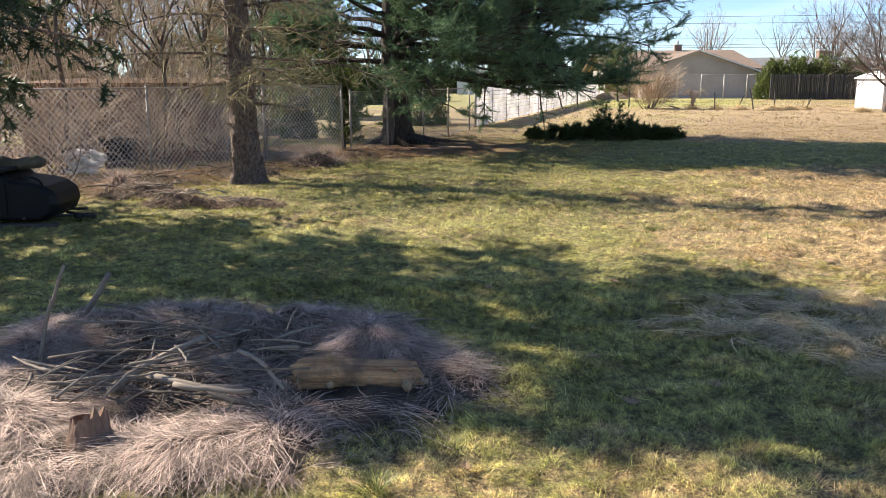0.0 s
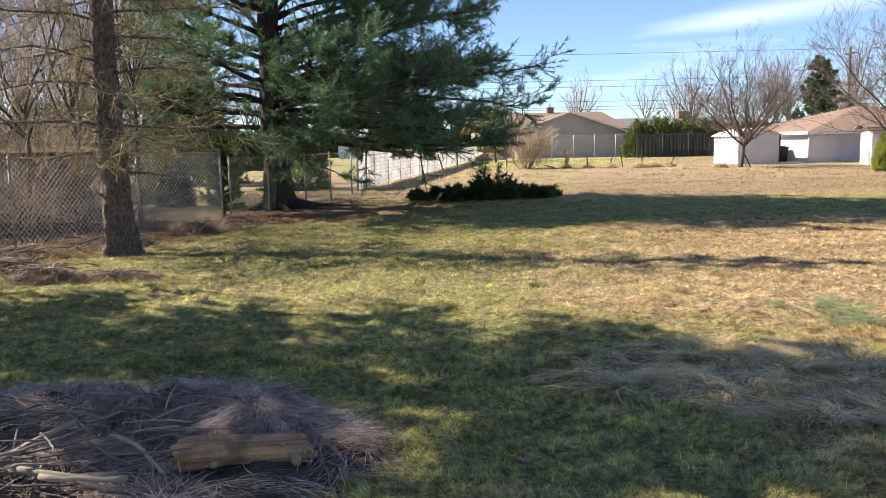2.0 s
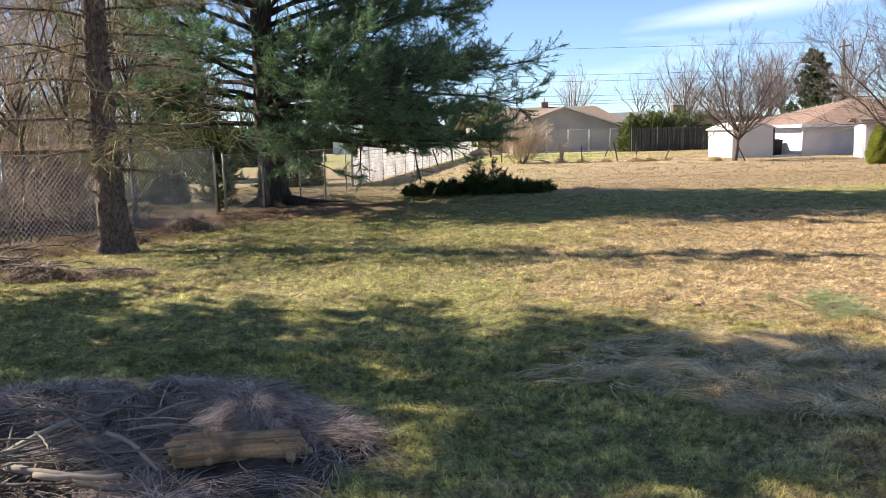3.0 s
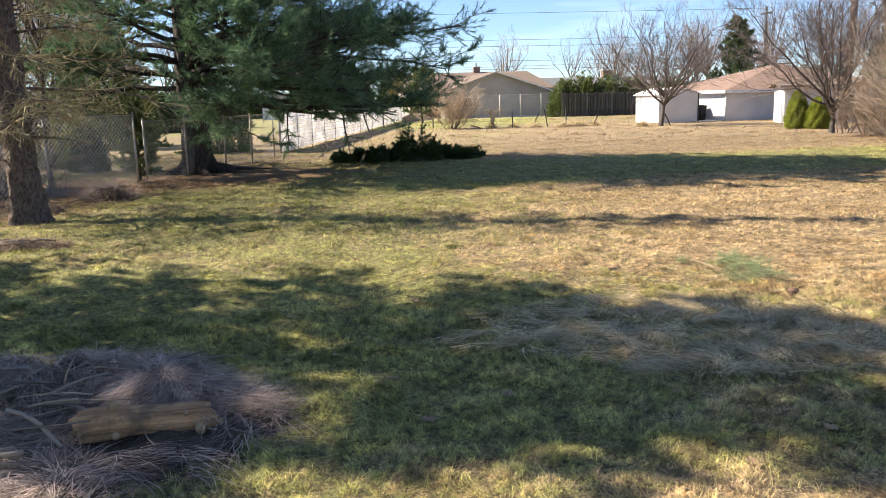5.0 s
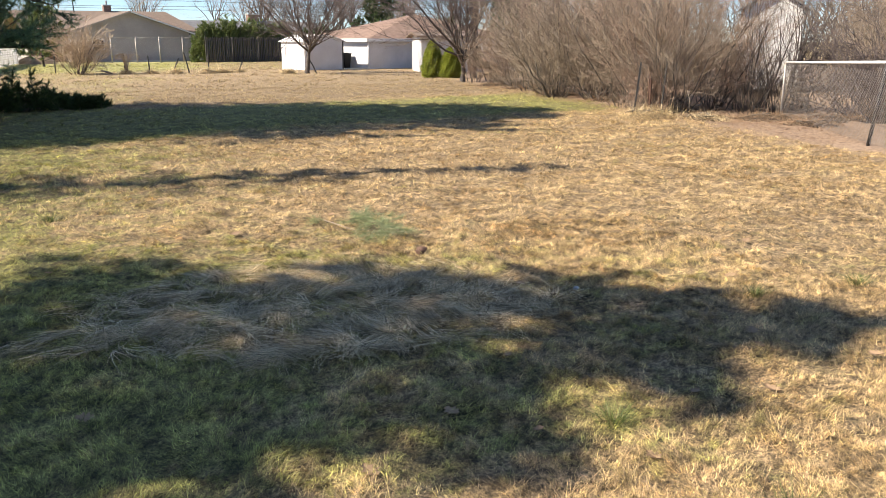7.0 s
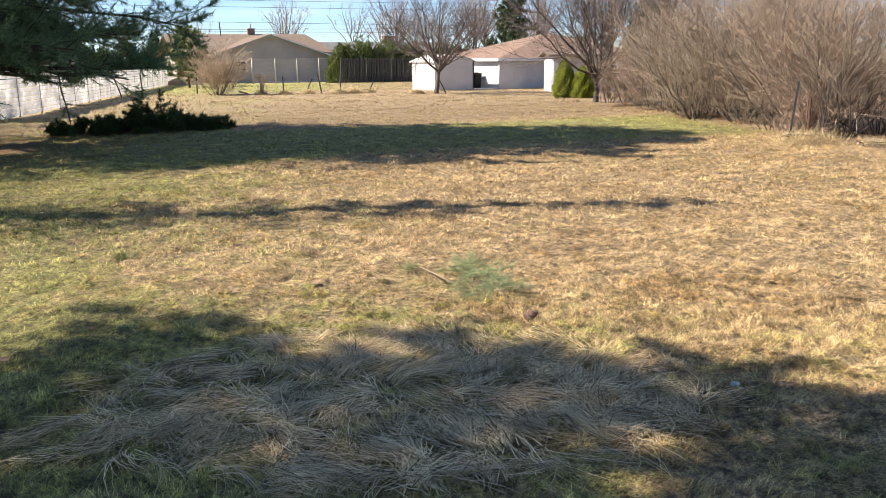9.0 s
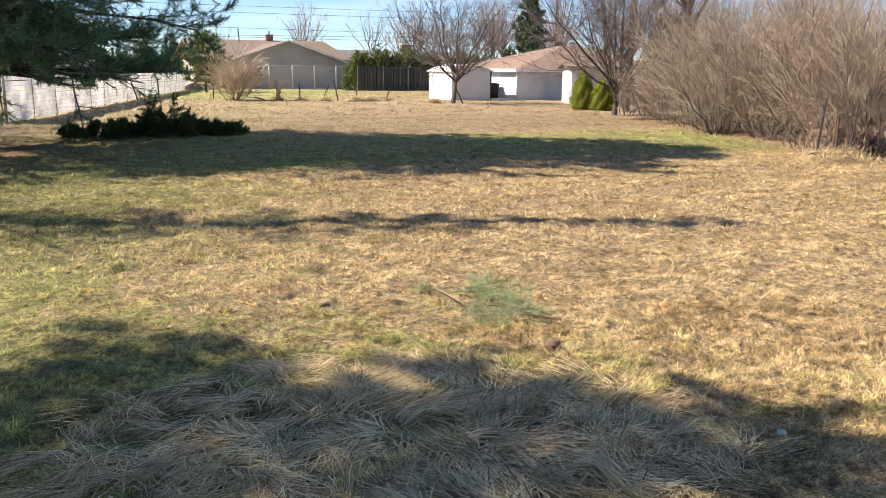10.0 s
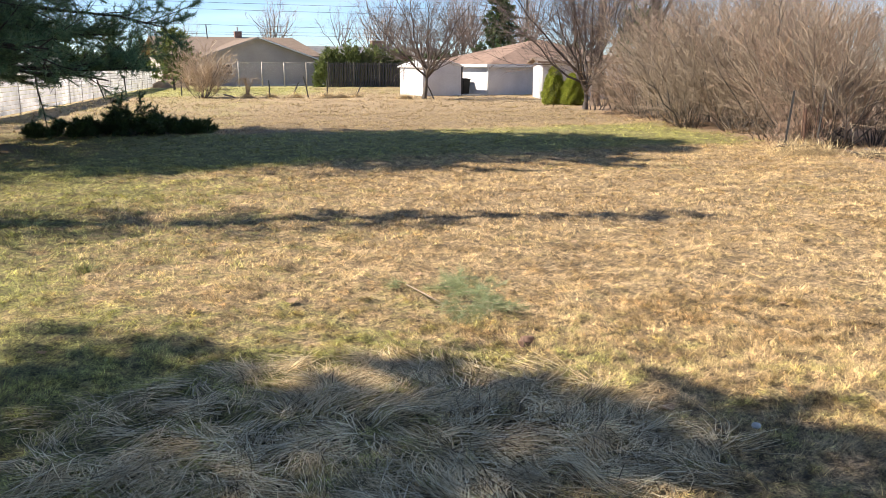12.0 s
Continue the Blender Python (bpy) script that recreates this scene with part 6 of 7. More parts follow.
def fallen_log():
    a, b = np.array([-0.77, 4.05, 0.15]), np.array([-0.19, 4.15, 0.13])
    way = unit(b - a)
    ln = np.linalg.norm(b - a)
    t = thing("log", Matrix(), "short barkless yellow-brown log with knots on the brush pile", "log")
    # local x runs along the log after the turn
    t.matrix_world = Matrix.Translation(a) @ Vector(way).to_track_quat("X", "Z").to_matrix().to_4x4()
    k, sides = 22, 26
    u = np.linspace(0, 1, k)
    ang = np.arange(sides) * 2 * np.pi / sides
    v = []
    for i in range(k):
        r = 0.083 - 0.008 * u[i] + 0.005 * math.sin(9 * u[i])
        rr = r * (1 + 0.05 * np.sin(2 * ang + 1) + 0.035 * np.sin(5 * ang + 3 * u[i]) + 0.02 * np.sin(9 * ang + 7 * u[i]) + 0.045 * np.sin(14 * ang + 2.5 * np.sin(4 * u[i])) * math.sin(3 + 5 * u[i]) + rng.normal(0, 0.02, sides))
        x = np.full(sides, u[i] * ln)
        if i in (0, k - 1):
            x = x + 0.025 * np.sin(ang * 2 + i) + rng.normal(0, 0.016, sides)
        v.append(np.stack([x, np.cos(ang) * rr, np.sin(ang) * rr * 0.94 + 0.01 * math.sin(5 * u[i])], 1))
    s = Soup()
    i = np.arange(k - 1)[:, None] * sides
    p, q = np.arange(sides)[None], (np.arange(sides)[None] + 1) % sides
    s.add(np.concatenate(v), np.stack([i + p, i + q, i + q + sides, i + p + sides], -1).reshape(-1, 4))
    piece("trunk", s, M_LOG, t, smooth=True)
    for x, sgn, f in ((0.0, -1, v[0]), (ln, 1, v[-1])):
        c = np.concatenate([f, f * [1, 0.55, 0.55] + [0.006 * sgn, 0, 0], [[x + 0.004 * sgn, 0, 0]]])
        j, j2 = np.arange(sides), (np.arange(sides) + 1) % sides
        piece("cut_end", Soup().add(c, np.stack([j, j2, j2 + sides, j + sides], 1), np.stack([j + sides, j2 + sides, np.full(sides, 2 * sides)], 1)), M_LOGEND, t, "split weathered end grain")
    for x, a2, r, h in ((0.15, 200, 0.02, 0.015), (0.53, 205, 0.024, 0.03), (0.14, 100, 0.018, 0.03), (0.47, 150, 0.01, 0.01)):
        d = np.array([0.15, math.cos(radians(a2)), math.sin(radians(a2))])
        c = np.array([[x, 0, 0] + d * 0.07, [x, 0, 0] + d * (0.084 + h * 0.6), [x, 0, 0] + d * (0.086 + h)])[None]
        piece("knot", Soup().tubes(c, np.array([[r * 1.3, r, r * 0.85]]), 10), M_LOGEND, t, "sawn-off branch knot", smooth=True)


fallen_log()


def broken_stump(at, h, r, label):
    t = thing("stump", pose(*at), label, "stump")
    sides = 34
    ang = np.arange(sides) * 2 * np.pi / sides
    s = Soup()
    v = []
    for z, f in ((-0.05, 1.5), (0.03, 1.25), (0.5 * h, 1.0), (0.8 * h, 0.92)):
        rr = r * f * (1 + 0.1 * np.sin(3 * ang) + rng.normal(0, 0.03, sides))
        v.append(np.stack([np.cos(ang) * rr, np.sin(ang) * rr, np.full(sides, z)], 1))
    top = v[-1] * [0.95, 0.95, 1]
    top[:, 2] = h * (0.85 + 0.25 * np.sin(ang + 2.2)) + rng.uniform(-0.035, 0.035, sides)
    v += [top, top * [0.5, 0.5, 0.8]]
    k = len(v)
    i = np.arange(k - 1)[:, None] * sides
    p, q = np.arange(sides)[None], (np.arange(sides)[None] + 1) % sides
    s.add(np.concatenate(v), np.stack([i + p, i + q, i + q + sides, i + p + sides], -1).reshape(-1, 4), [(k - 1) * sides + np.arange(sides)])
    piece("body", s, M_STUMP, t, "splintered reddish wood")


broken_stump((-1.55, 3.42, 0.02), 0.17, 0.085, "broken reddish stump among dead grass")


# ---- overturned utility cart by the fence ----
def garden_cart():
    t = thing("garden_cart", pose(-5.15, 9.35, 0, 0, 0, 8), "black plastic dump cart tipped over on the grass", "cart")
    # the tub lies on its side: flat deck behind, rounded nose in front
    profile = [(-0.72, 0.06), (0.30, 0.05), (0.41, 0.12), (0.46, 0.24), (0.44, 0.36), (0.34, 0.45), (0.16, 0.50), (-0.05, 0.53), (-0.12, 0.60), (-0.72, 0.62)]
    bm = bmesh.new()
    loops = []
    for y, k in ((-0.42, 0.86), (-0.36, 0.98), (0.36, 0.98), (0.42, 0.86)):
        loops.append([bm.verts.new(((x + 0.1) * k - 0.1, y, (z - 0.3) * k + 0.3)) for x, z in profile])
    for la, lb in zip(loops, loops[1:]):
        for i in range(len(profile)):
            j = (i + 1) % len(profile)
            bm.faces.new((la[i], la[j], lb[j], lb[i]))
    bm.faces.new(loops[0][::-1])
    bm.faces.new(loops[-1])
    bmesh.ops.recalc_face_normals(bm, faces=list(bm.faces))
    bmesh.ops.bevel(bm, geom=list(bm.edges), offset=0.018, segments=2, affect="EDGES", profile=0.6)
    part("tub", bm, M_BLACK, t, "scuffed black plastic tub")
    part("rim", rounded_box(0.72, 0.9, 0.04, 0.014, (-0.42, 0, 0.63)), M_BLACK, t)
    u = np.linspace(0, math.pi, 9)
    hoop = np.stack([0.14 + 0.17 * -np.cos(u), np.full(9, -0.40), 0.46 + 0.10 * np.sin(u)], 1)[None]
    piece("grab_handle", Soup().tubes(hoop, np.full((1, 9), 0.014), 7), M_BLACK, t, smooth=True)
    for x in (-0.45, -0.1):
        part("side_rib", rounded_box(0.04, 0.03, 0.4, 0.01, (x, -0.42, 0.32)), M_BLACK, t)
    piece("axle", pipe((0.1, -0.46, 0.1), (0.1, 0.46, 0.1), 0.014), M_DARKSTEEL, t)
    piece("frame_bar", pipe((-0.6, -0.25, 0.1), (0.55, -0.25, 0.1), 0.016), M_DARKSTEEL, t)
    piece("frame_bar", pipe((-0.6, 0.25, 0.1), (0.55, 0.25, 0.1), 0.016), M_DARKSTEEL, t)
    piece("handle", pipe((0.4, 0.0, 0.1), (0.75, -0.12, 0.05), 0.018), M_DARKSTEEL, t, smooth=True)
    for x, y, rx in ((0.64, -0.12, 80), (-0.55, -0.44, 0), (-0.55, 0.44, 0)):
        w = tagged(new("wheel"), "small black wheel")
        w.parent = t
        w.matrix_local = pose(x, y, 0.075 if rx else 0.12, rx, 0, 12)
        a = np.linspace(0, 2 * np.pi, 21)
        c = np.stack([np.cos(a) * 0.095, np.zeros(21), np.sin(a) * 0.095], 1)[None]
        piece("tyre", Soup().tubes(c, np.full((1, 21), 0.032), 8, False), M_RUBBER, w, smooth=True)
        piece("rim", pipe((0, -0.025, 0), (0, 0.025, 0), 0.07, 14), M_DARKSTEEL, w)
    piece("ground_board", Soup().box(-0.75, -0.5, 0.0, 0.45, -0.38, 0.04), M_GREYWOOD, t)


rng = np.random.default_rng(31)
garden_cart()
s_ = Soup().tubes(np.array([[[-0.26, 0, 0.01], [-0.18, 0.01, 0.03], [-0.05, 0, 0.0], [0.08, -0.01, 0.02], [0.2, 0.01, 0.035], [0.27, 0.0, 0.02]]]), np.array([[0.05, 0.075, 0.065, 0.07, 0.08, 0.045]]), 11)
o_ = tagged(piece("firewood_log", s_, M_MOSS, smooth=True), "knobbly mossy log lying across the cart", "log")
o_.matrix_world = pose(-5.2, 9.3, 0.66, 0, 0, 12)


def debris_heap(at, size, label, mat, n=1500, ln=(0.08, 0.25), sticks=14, name="debris_heap", core=None):
    t = thing(name, pose(*at, 0), label, "debris")
    sx, sy, sz = size
    u, a = np.sqrt(rng.random(n)), rng.uniform(0, 6.28, n)
    x, y = np.cos(a) * u * sx, np.sin(a) * u * sy
    z = sz * (1 - u ** 2) * rng.uniform(0.3, 1, n)
    b = rng.uniform(0, 6.28, n)
    d = unit(np.stack([np.cos(b), np.sin(b), rng.uniform(-0.25, 0.6, n)], 1))
    l2 = rng.uniform(*ln, n)
    piece("litter", Soup().blades(np.stack([x, y, z], 1), d, l2, rng.uniform(0.003, 0.009, n), rng.normal(0, 0.3, (n, 3)) * l2[:, None], 2), mat, t)
    k = 24
    g = np.linspace(0, 2 * np.pi, k, endpoint=False)
    rings = [np.stack([np.cos(g) * sx * f, np.sin(g) * sy * f, np.full(k, sz * (1 - f * f) * 0.75 - 0.02) + rng.normal(0, 0.012, k)], 1) for f in (1.05, 0.8, 0.5, 0.2)]
    i = np.arange(3)[:, None] * k
    p, q = np.arange(k)[None], (np.arange(k)[None] + 1) % k
    piece("core", Soup().add(np.concatenate(rings), np.stack([i + p, i + q, i + q + k, i + p + k], -1).reshape(-1, 4), [3 * k + np.arange(k)]), core or M_GAP_THATCH, t)
    for j in range(sticks):
        a2, l3 = rng.uniform(0, 6.28), rng.uniform(0.2, 0.6) * sx * 1.4
        c = np.array([rng.normal(0, sx * 0.35), rng.normal(0, sy * 0.35), sz * 0.7])
        w = np.array([math.cos(a2), math.sin(a2) * 0.6, rng.uniform(-0.15, 0.2)]) * l3 / 2
        piece("stick", Soup().tubes(np.stack([c - w, c + [0, 0, 0.03], c + w])[None], np.array([[0.012, 0.01, 0.005]]), 5), M_STICK, t, smooth=True)
    return t


debris_heap((-3.85, 10.5), (0.5, 0.35, 0.24), "small heap of dark roots and twigs on the lawn", M_LITTER, 2600, (0.05, 0.16), 22)
debris_heap((-3.05, 10.6), (0.6, 0.35, 0.12), "flat heap of reddish dead stalks on the lawn", M_LITTER, 2400, (0.06, 0.18), 12)
debris_heap((-4.75, 11.4), (0.75, 0.5, 0.2), "tangle of dead twigs and leaves by the fence", M_LITTER, 3000, (0.06, 0.2), 24)
debris_heap((-5.2, 12.9), (0.8, 0.6, 0.18), "drift of reddish leaf litter at the fence", M_LEAF, sticks=14)
debris_heap((-4.3, 14.6), (0.9, 0.9, 0.14), "drift of reddish leaf litter at the fence", M_LEAF, sticks=10)
debris_heap((-3.2, 15.9), (0.55, 0.5, 0.3), "clump of dead tan grass by the fence", M_DEADGRASS, 2200, (0.2, 0.4), 4)
debris_heap((-2.6, 17.5), (0.6, 0.7, 0.2), "drift of needles and dead grass by the fence", M_LEAF, 1800, (0.1, 0.3), 8)
debris_heap((-5.35, 12.1), (0.16, 0.16, 0.3), "upright tuft of dead tan grass", M_DEADGRASS, 900, (0.2, 0.4), 0)
debris_heap((9.9, 69.0), (1.6, 1.0, 0.85), "heap of bare brown dirt by the white fence", M_LEAF, 500, (0.1, 0.3), 6, "dirt_heap", M_DIRT)
for x, y, sx in ((11.9, 44.6, 0.4), (13.2, 44.8, 0.45), (14.6, 43.9, 0.7), (15.5, 44.2, 0.5), (10.85, 45.3, 0.35), (17.9, 41.2, 0.45), (16.3, 43.9, 0.35)):
    debris_heap((x, y), (sx, 0.3, 0.26), "tuft of long dead grass round an old post", M_STRAW, 900, (0.25, 0.55), 3, core=M_STRAWCORE)
debris_heap((14.45, 13.35), (0.75, 0.5, 0.22), "mound of pale dead grass round old posts", M_STRAW, 2600, (0.15, 0.4), 10, core=M_STRAWCORE)
for x, y, sx in ((15.6, 12.6, 0.6), (16.6, 11.9, 0.8), (15.0, 12.3, 0.45), (17.4, 11.1, 0.8), (15.9, 10.4, 0.7), (18.4, 10.4, 0.8), (17.5, 17.6, 0.7), (18.0, 20.4, 0.7), (19.2, 23.6, 0.8), (20.0, 26.2, 0.8), (16.5, 14.6, 0.7)):
    debris_heap((x, y), (sx, 0.6, 0.12), "drift of dry leaves and straw under the thicket", M_LEAF if x > 15.3 else M_STRAW, 1500, (0.08, 0.25), 8)


# ---- old posts ----
def old_post(a, top, r, mat, label, flat=False):
    t = thing("fence_post", Matrix.Translation((*a, 0)), label, "post", "old fence posts")
    d = np.array(top, float) - np.array([*a, 0.0])
    if flat:
        s = Soup().tubes(np.array([[[0, 0, -0.1], d]]), np.full((1, 2), r), 4)
    else:
        s = Soup().tubes(np.array([[[0, 0, -0.1], d * 0.5 + rng.normal(0, 0.01, 3), d]]), np.full((1, 3), r), 7)
    piece("shaft", s, mat, t)
    piece("tip", Soup().tubes(np.array([[d, d * 1.01 + [0, 0, 0.02]]]), np.array([[r * 1.05, r * 0.5]]), 7), mat, t)


for a, top in (((8.03, 48.5), (8.05, 48.5, 1.15)), ((10.83, 45.4), (10.8, 45.4, 1.0)), ((11.8, 44.4), (11.75, 44.4, 0.9)), ((13.1, 45.0), (13.45, 45, 0.75)), ((14.1, 45.4), (13.85, 45.4, 1.05)), ((14.75, 44.2), (14.75, 44.2, 0.95)), ((16.2, 43.9), (16.5, 43.9, 0.6)), ((19.4, 40.9), (19.0, 41.0, 0.75)), ((5.6, 53.2), (5.55, 53.2, 1.0)), ((4.1, 46.2), (3.8, 46.2, 0.9))):
    old_post(a, top, 0.035, M_GREYWOOD, "leaning weathered old wooden post")
old_post((14.55, 13.85), (14.7, 13.85, 1.14), 0.028, M_DARKSTEEL, "leaning black steel post", True)
old_post((14.72, 13.55), (14.72, 13.55, 0.82), 0.026, M_RUST, "short rusty steel post")
old_post((15.3, 13.75), (15.42, 13.75, 1.15), 0.022, M_GREYWOOD, "grey steel post with pale top")
old_post((10.4, 45.2), (9.6, 45.0, 0.2), 0.04, M_STICK, "fallen weathered wooden post on grass")
chain_fence([(14.72, 13.6), (15.3, 13.78), (15.6, 13.9)], 0.85, "rusted wire netting between old posts", gap=0.09, mat=M_RUST, post_r=0.012, rail=False)


def arch_vine(at, h):
    t = thing("vine_arch", pose(*at, 0), "arching dead vine on an old post", "vine")
    n = 22
    az = rng.uniform(0, 6.28, n)
    u = np.linspace(0, 1, 8)
    c = np.stack([np.stack([np.cos(a) * u ** 1.3 * rng.uniform(0.4, 0.75), np.sin(a) * u ** 1.3 * 0.5, h * np.sin(u * 2.3) / math.sin(1.57)], 1) for a in az])
    pieces("stem", c, np.tile(0.014 * (1 - 0.6 * u), (n, 1)), 4, M_TWIG_PALE, t)
    sp, sr = sprout(c, np.tile(0.014 * (1 - 0.6 * u), (n, 1)), 5, 0.3, 1, (0.15, 0.3), (20, 60), -0.2, 0.05, 3)
    piece("twig_crown", Soup().tubes(sp, np.maximum(sr, 0.005), 3, False), M_TWIG_PALE, t)


arch_vine((10.9, 45.35), 1.0)


# ---- eastern wire fence ----
def east_fence():
    f = thing("chain_link_fence", Matrix(), "chain-link fence with a white top rail and leaning dark post", "fence")
    a, b, c = (17.15, 11.95), (13.86, 8.05), (12.2, 6.0)
    po = piece("post", pipe((b[0], b[1], -0.05), (b[0] + 0.10, b[1] - 0.10, 1.32), 0.03), M_DARKSTEEL, f, "dark leaning post", smooth=True)
    piece("post_sleeve", pipe((b[0] + 0.10, b[1] - 0.10, 1.28), (b[0] + 0.22, b[1] - 0.16, 2.15), 0.033), M_TRIM, po, "white upper sleeve", smooth=True)
    piece("post", pipe((a[0], a[1], -0.05), (a[0], a[1], 1.2), 0.026), M_GALV, f, smooth=True)
    piece("top_rail", pipe((a[0], a[1], 1.17), (b[0] + 0.1, b[1] - 0.1, 1.30), 0.024), M_TRIM, f, "white painted rail", smooth=True)
    piece("wire_mesh", wire_mesh(a, b, 1.14, 0.07, 0.0018), M_GALV, f)
    piece("top_rail", pipe((b[0] + 0.1, b[1] - 0.1, 1.30), (c[0], c[1], 1.3), 0.024), M_TRIM, f, smooth=True)
    piece("wire_mesh", wire_mesh(b, c, 1.2, 0.07, 0.0026), M_GALV, f)
    piece("post", pipe((c[0], c[1], -0.05), (c[0], c[1], 1.35), 0.03), M_DARKSTEEL, f, smooth=True)


east_fence()


def waste_bin(at, turn, mat, h=0.85):
    t = thing("waste_bin", pose(*at, 0, 0, 0, turn), "dark lidded wheeled bin beside the garage", "bin", "bins beside the garage")
    part("body", rounded_box(0.5, 0.55, h, 0.03, (0, 0, h / 2 + 0.03), 0.82), mat, t)
    part("lid", rounded_box(0.54, 0.6, 0.07, 0.025, (0, 0, h + 0.06)), mat, t)
    part("lid_ridge", rounded_box(0.3, 0.3, 0.05, 0.02, (0, 0, h + 0.11)), mat, t)
    for x in (-0.24, 0.24):
        w = piece("wheel", pipe((x - 0.03, 0.22, 0.09), (x + 0.03, 0.22, 0.09), 0.1, 12), M_RUBBER, t)
    piece("handle", pipe((-0.2, 0.32, h - 0.02), (0.2, 0.32, h - 0.02), 0.018), mat, t)


waste_bin((23.9, 46.6), 10, M_BLACK, 0.82)
waste_bin((23.2, 46.9), 20, M_BLACK, 0.55)
waste_bin((24.35, 47.3), 5, M_DARKSTEEL, 0.62)


def yard_bin():
    t = thing("storage_tub", pose(-6.65, 15.05, 0, 0, 0, 10), "dark blue plastic tub behind the wire fence", "tub")
    part("body", rounded_box(0.55, 0.5, 0.56, 0.05, (0, 0, 0.27), 0.85), M_BLACK, t)
    part("rim", rounded_box(0.6, 0.55, 0.05, 0.02, (0, 0, 0.56)), M_BLACK, t)


yard_bin()
for k in range(15):
    bm = bmesh.new()
    bmesh.ops.create_icosphere(bm, subdivisions=2, radius=0.13)
    sc = Vector(rng.uniform(0.8, 1.5, 3))
    for v in bm.verts:
        n3 = noise.noise(v.co * 9 + Vector((k * 3.1, 0, 0)))
        v.co = Vector((v.co.x * sc.x, v.co.y * sc.y * 0.8, v.co.z * 0.38)) * (1 + 0.8 * n3)
    o = part("rock", bm, M_CONCRETE, None, smooth=False)
    tagged(o, "pale broken concrete lump in a pile behind the fence", "rock", "pile of pale lumps")
    o.matrix_world = pose(-7.15 + 0.22 * (k % 3) + rng.uniform(-0.05, 0.05), 14.1 + 0.1 * (k % 2), 0.03 + 0.085 * (k // 3), rng.uniform(-14, 14), rng.uniform(-14, 14), k * 50)
for x, y in ((20.2, 11.4),):
    bm = rounded_box(0.3, 0.25, 0.26, 0.04, (0, 0, 0.12), 0.85)
    o = tagged(part("plastic_crate", bm, M_TEAL, None), "faded teal plastic crate behind the wire fence", "crate")
    o.matrix_world = pose(x, y, 0, 0, 0, 20)


# ---- small things on the lawn ----
def pine_sprig():
    t = thing("pine_sprig", pose(4.35, 6.95, 0.0, 0, 0, 0), "cut green pine branch lying on dry grass", "pine branch")
    p = np.array([[[-0.33, 0.55, 0.03], [-0.34, 0.2, 0.05], [-0.33, -0.05, 0.05], [-0.1, -0.12, 0.05]]])
    piece("stem", Soup().tubes(p, np.array([[0.0045, 0.0045, 0.004, 0.003]]), 6), M_TWIG_TAN, t, "pale peeled stem", smooth=True)
    n = 40
    q = np.stack([rng.uniform(-0.28, 0.14, n), rng.uniform(-0.4, 0.5, n), rng.uniform(0.02, 0.07, n)], 1)
    q[:, 0] += 0.25 * q[:, 1]
    a = rng.uniform(0, 6.28, n)
    lp, lr = limb_curves(q, unit(np.stack([np.cos(a), np.sin(a), rng.uniform(0, 0.4, n)], 1)), rng.uniform(0.1, 0.2, n), np.full(n, 0.003), 4, -0.2, 0.05)
    pieces("shoot", lp, lr, 4, M_TWIG_PALE, t)
    pts = np.concatenate([lp[:, 1], lp[:, 2], lp[:, 3]])
    d = unit(np.concatenate([lp[:, 3] - lp[:, 0]] * 3))
    pts[:, 2] = np.maximum(pts[:, 2], 0.02)
    piece("foliage", Soup().needles(pts, d, 34, 0.10, 0.0022, 0.75, 0.2), M_SPRIG, t, "soft green needles")
    pts2 = np.array([[-0.42, 0.62, 0.03], [-0.36, 0.66, 0.03], [-0.45, 0.55, 0.03]])
    piece("foliage", Soup().needles(pts2, unit(np.array([[-1, 0.3, 0.2]] * 3)), 50, 0.12, 0.002, 0.8, 0.2), M_SPRIG, t)


rng = np.random.default_rng(32)
pine_sprig()


def pine_cone(at):
    t = thing("pine_cone", pose(*at, 0, 0, 30), "open brown pine cone on dry grass", "pine cone")
    s = Soup()
    core = np.array([[[-0.055, 0, 0.03], [0.0, 0, 0.035], [0.055, 0, 0.03]]])
    piece("core", Soup().tubes(core, np.array([[0.018, 0.022, 0.008]]), 8), M_CONE, t)
    for k in range(44):
        u = k / 44
        a = k * 2.4
        x = -0.05 + 0.105 * u
        r = 0.034 * (1 - 0.6 * u)
        d = np.array([0.5, math.cos(a), math.sin(a)])
        side = unit(np.cross(d, [1.0, 0, 0])) * 0.011
        b = np.array([x, 0, 0.033])
        tip = b + d * r * 1.1
        s.add([b - side * 0.4, b + side * 0.4, tip + side, tip - side, tip + [0.006, 0, 0], b + [0.005, 0, 0]], [[0, 1, 2, 3]], [[3, 2, 4], [0, 3, 4], [1, 4, 2]])
    piece("scale_cluster", s, M_CONE, t)


pine_cone((4.13, 5.98, 0.02))


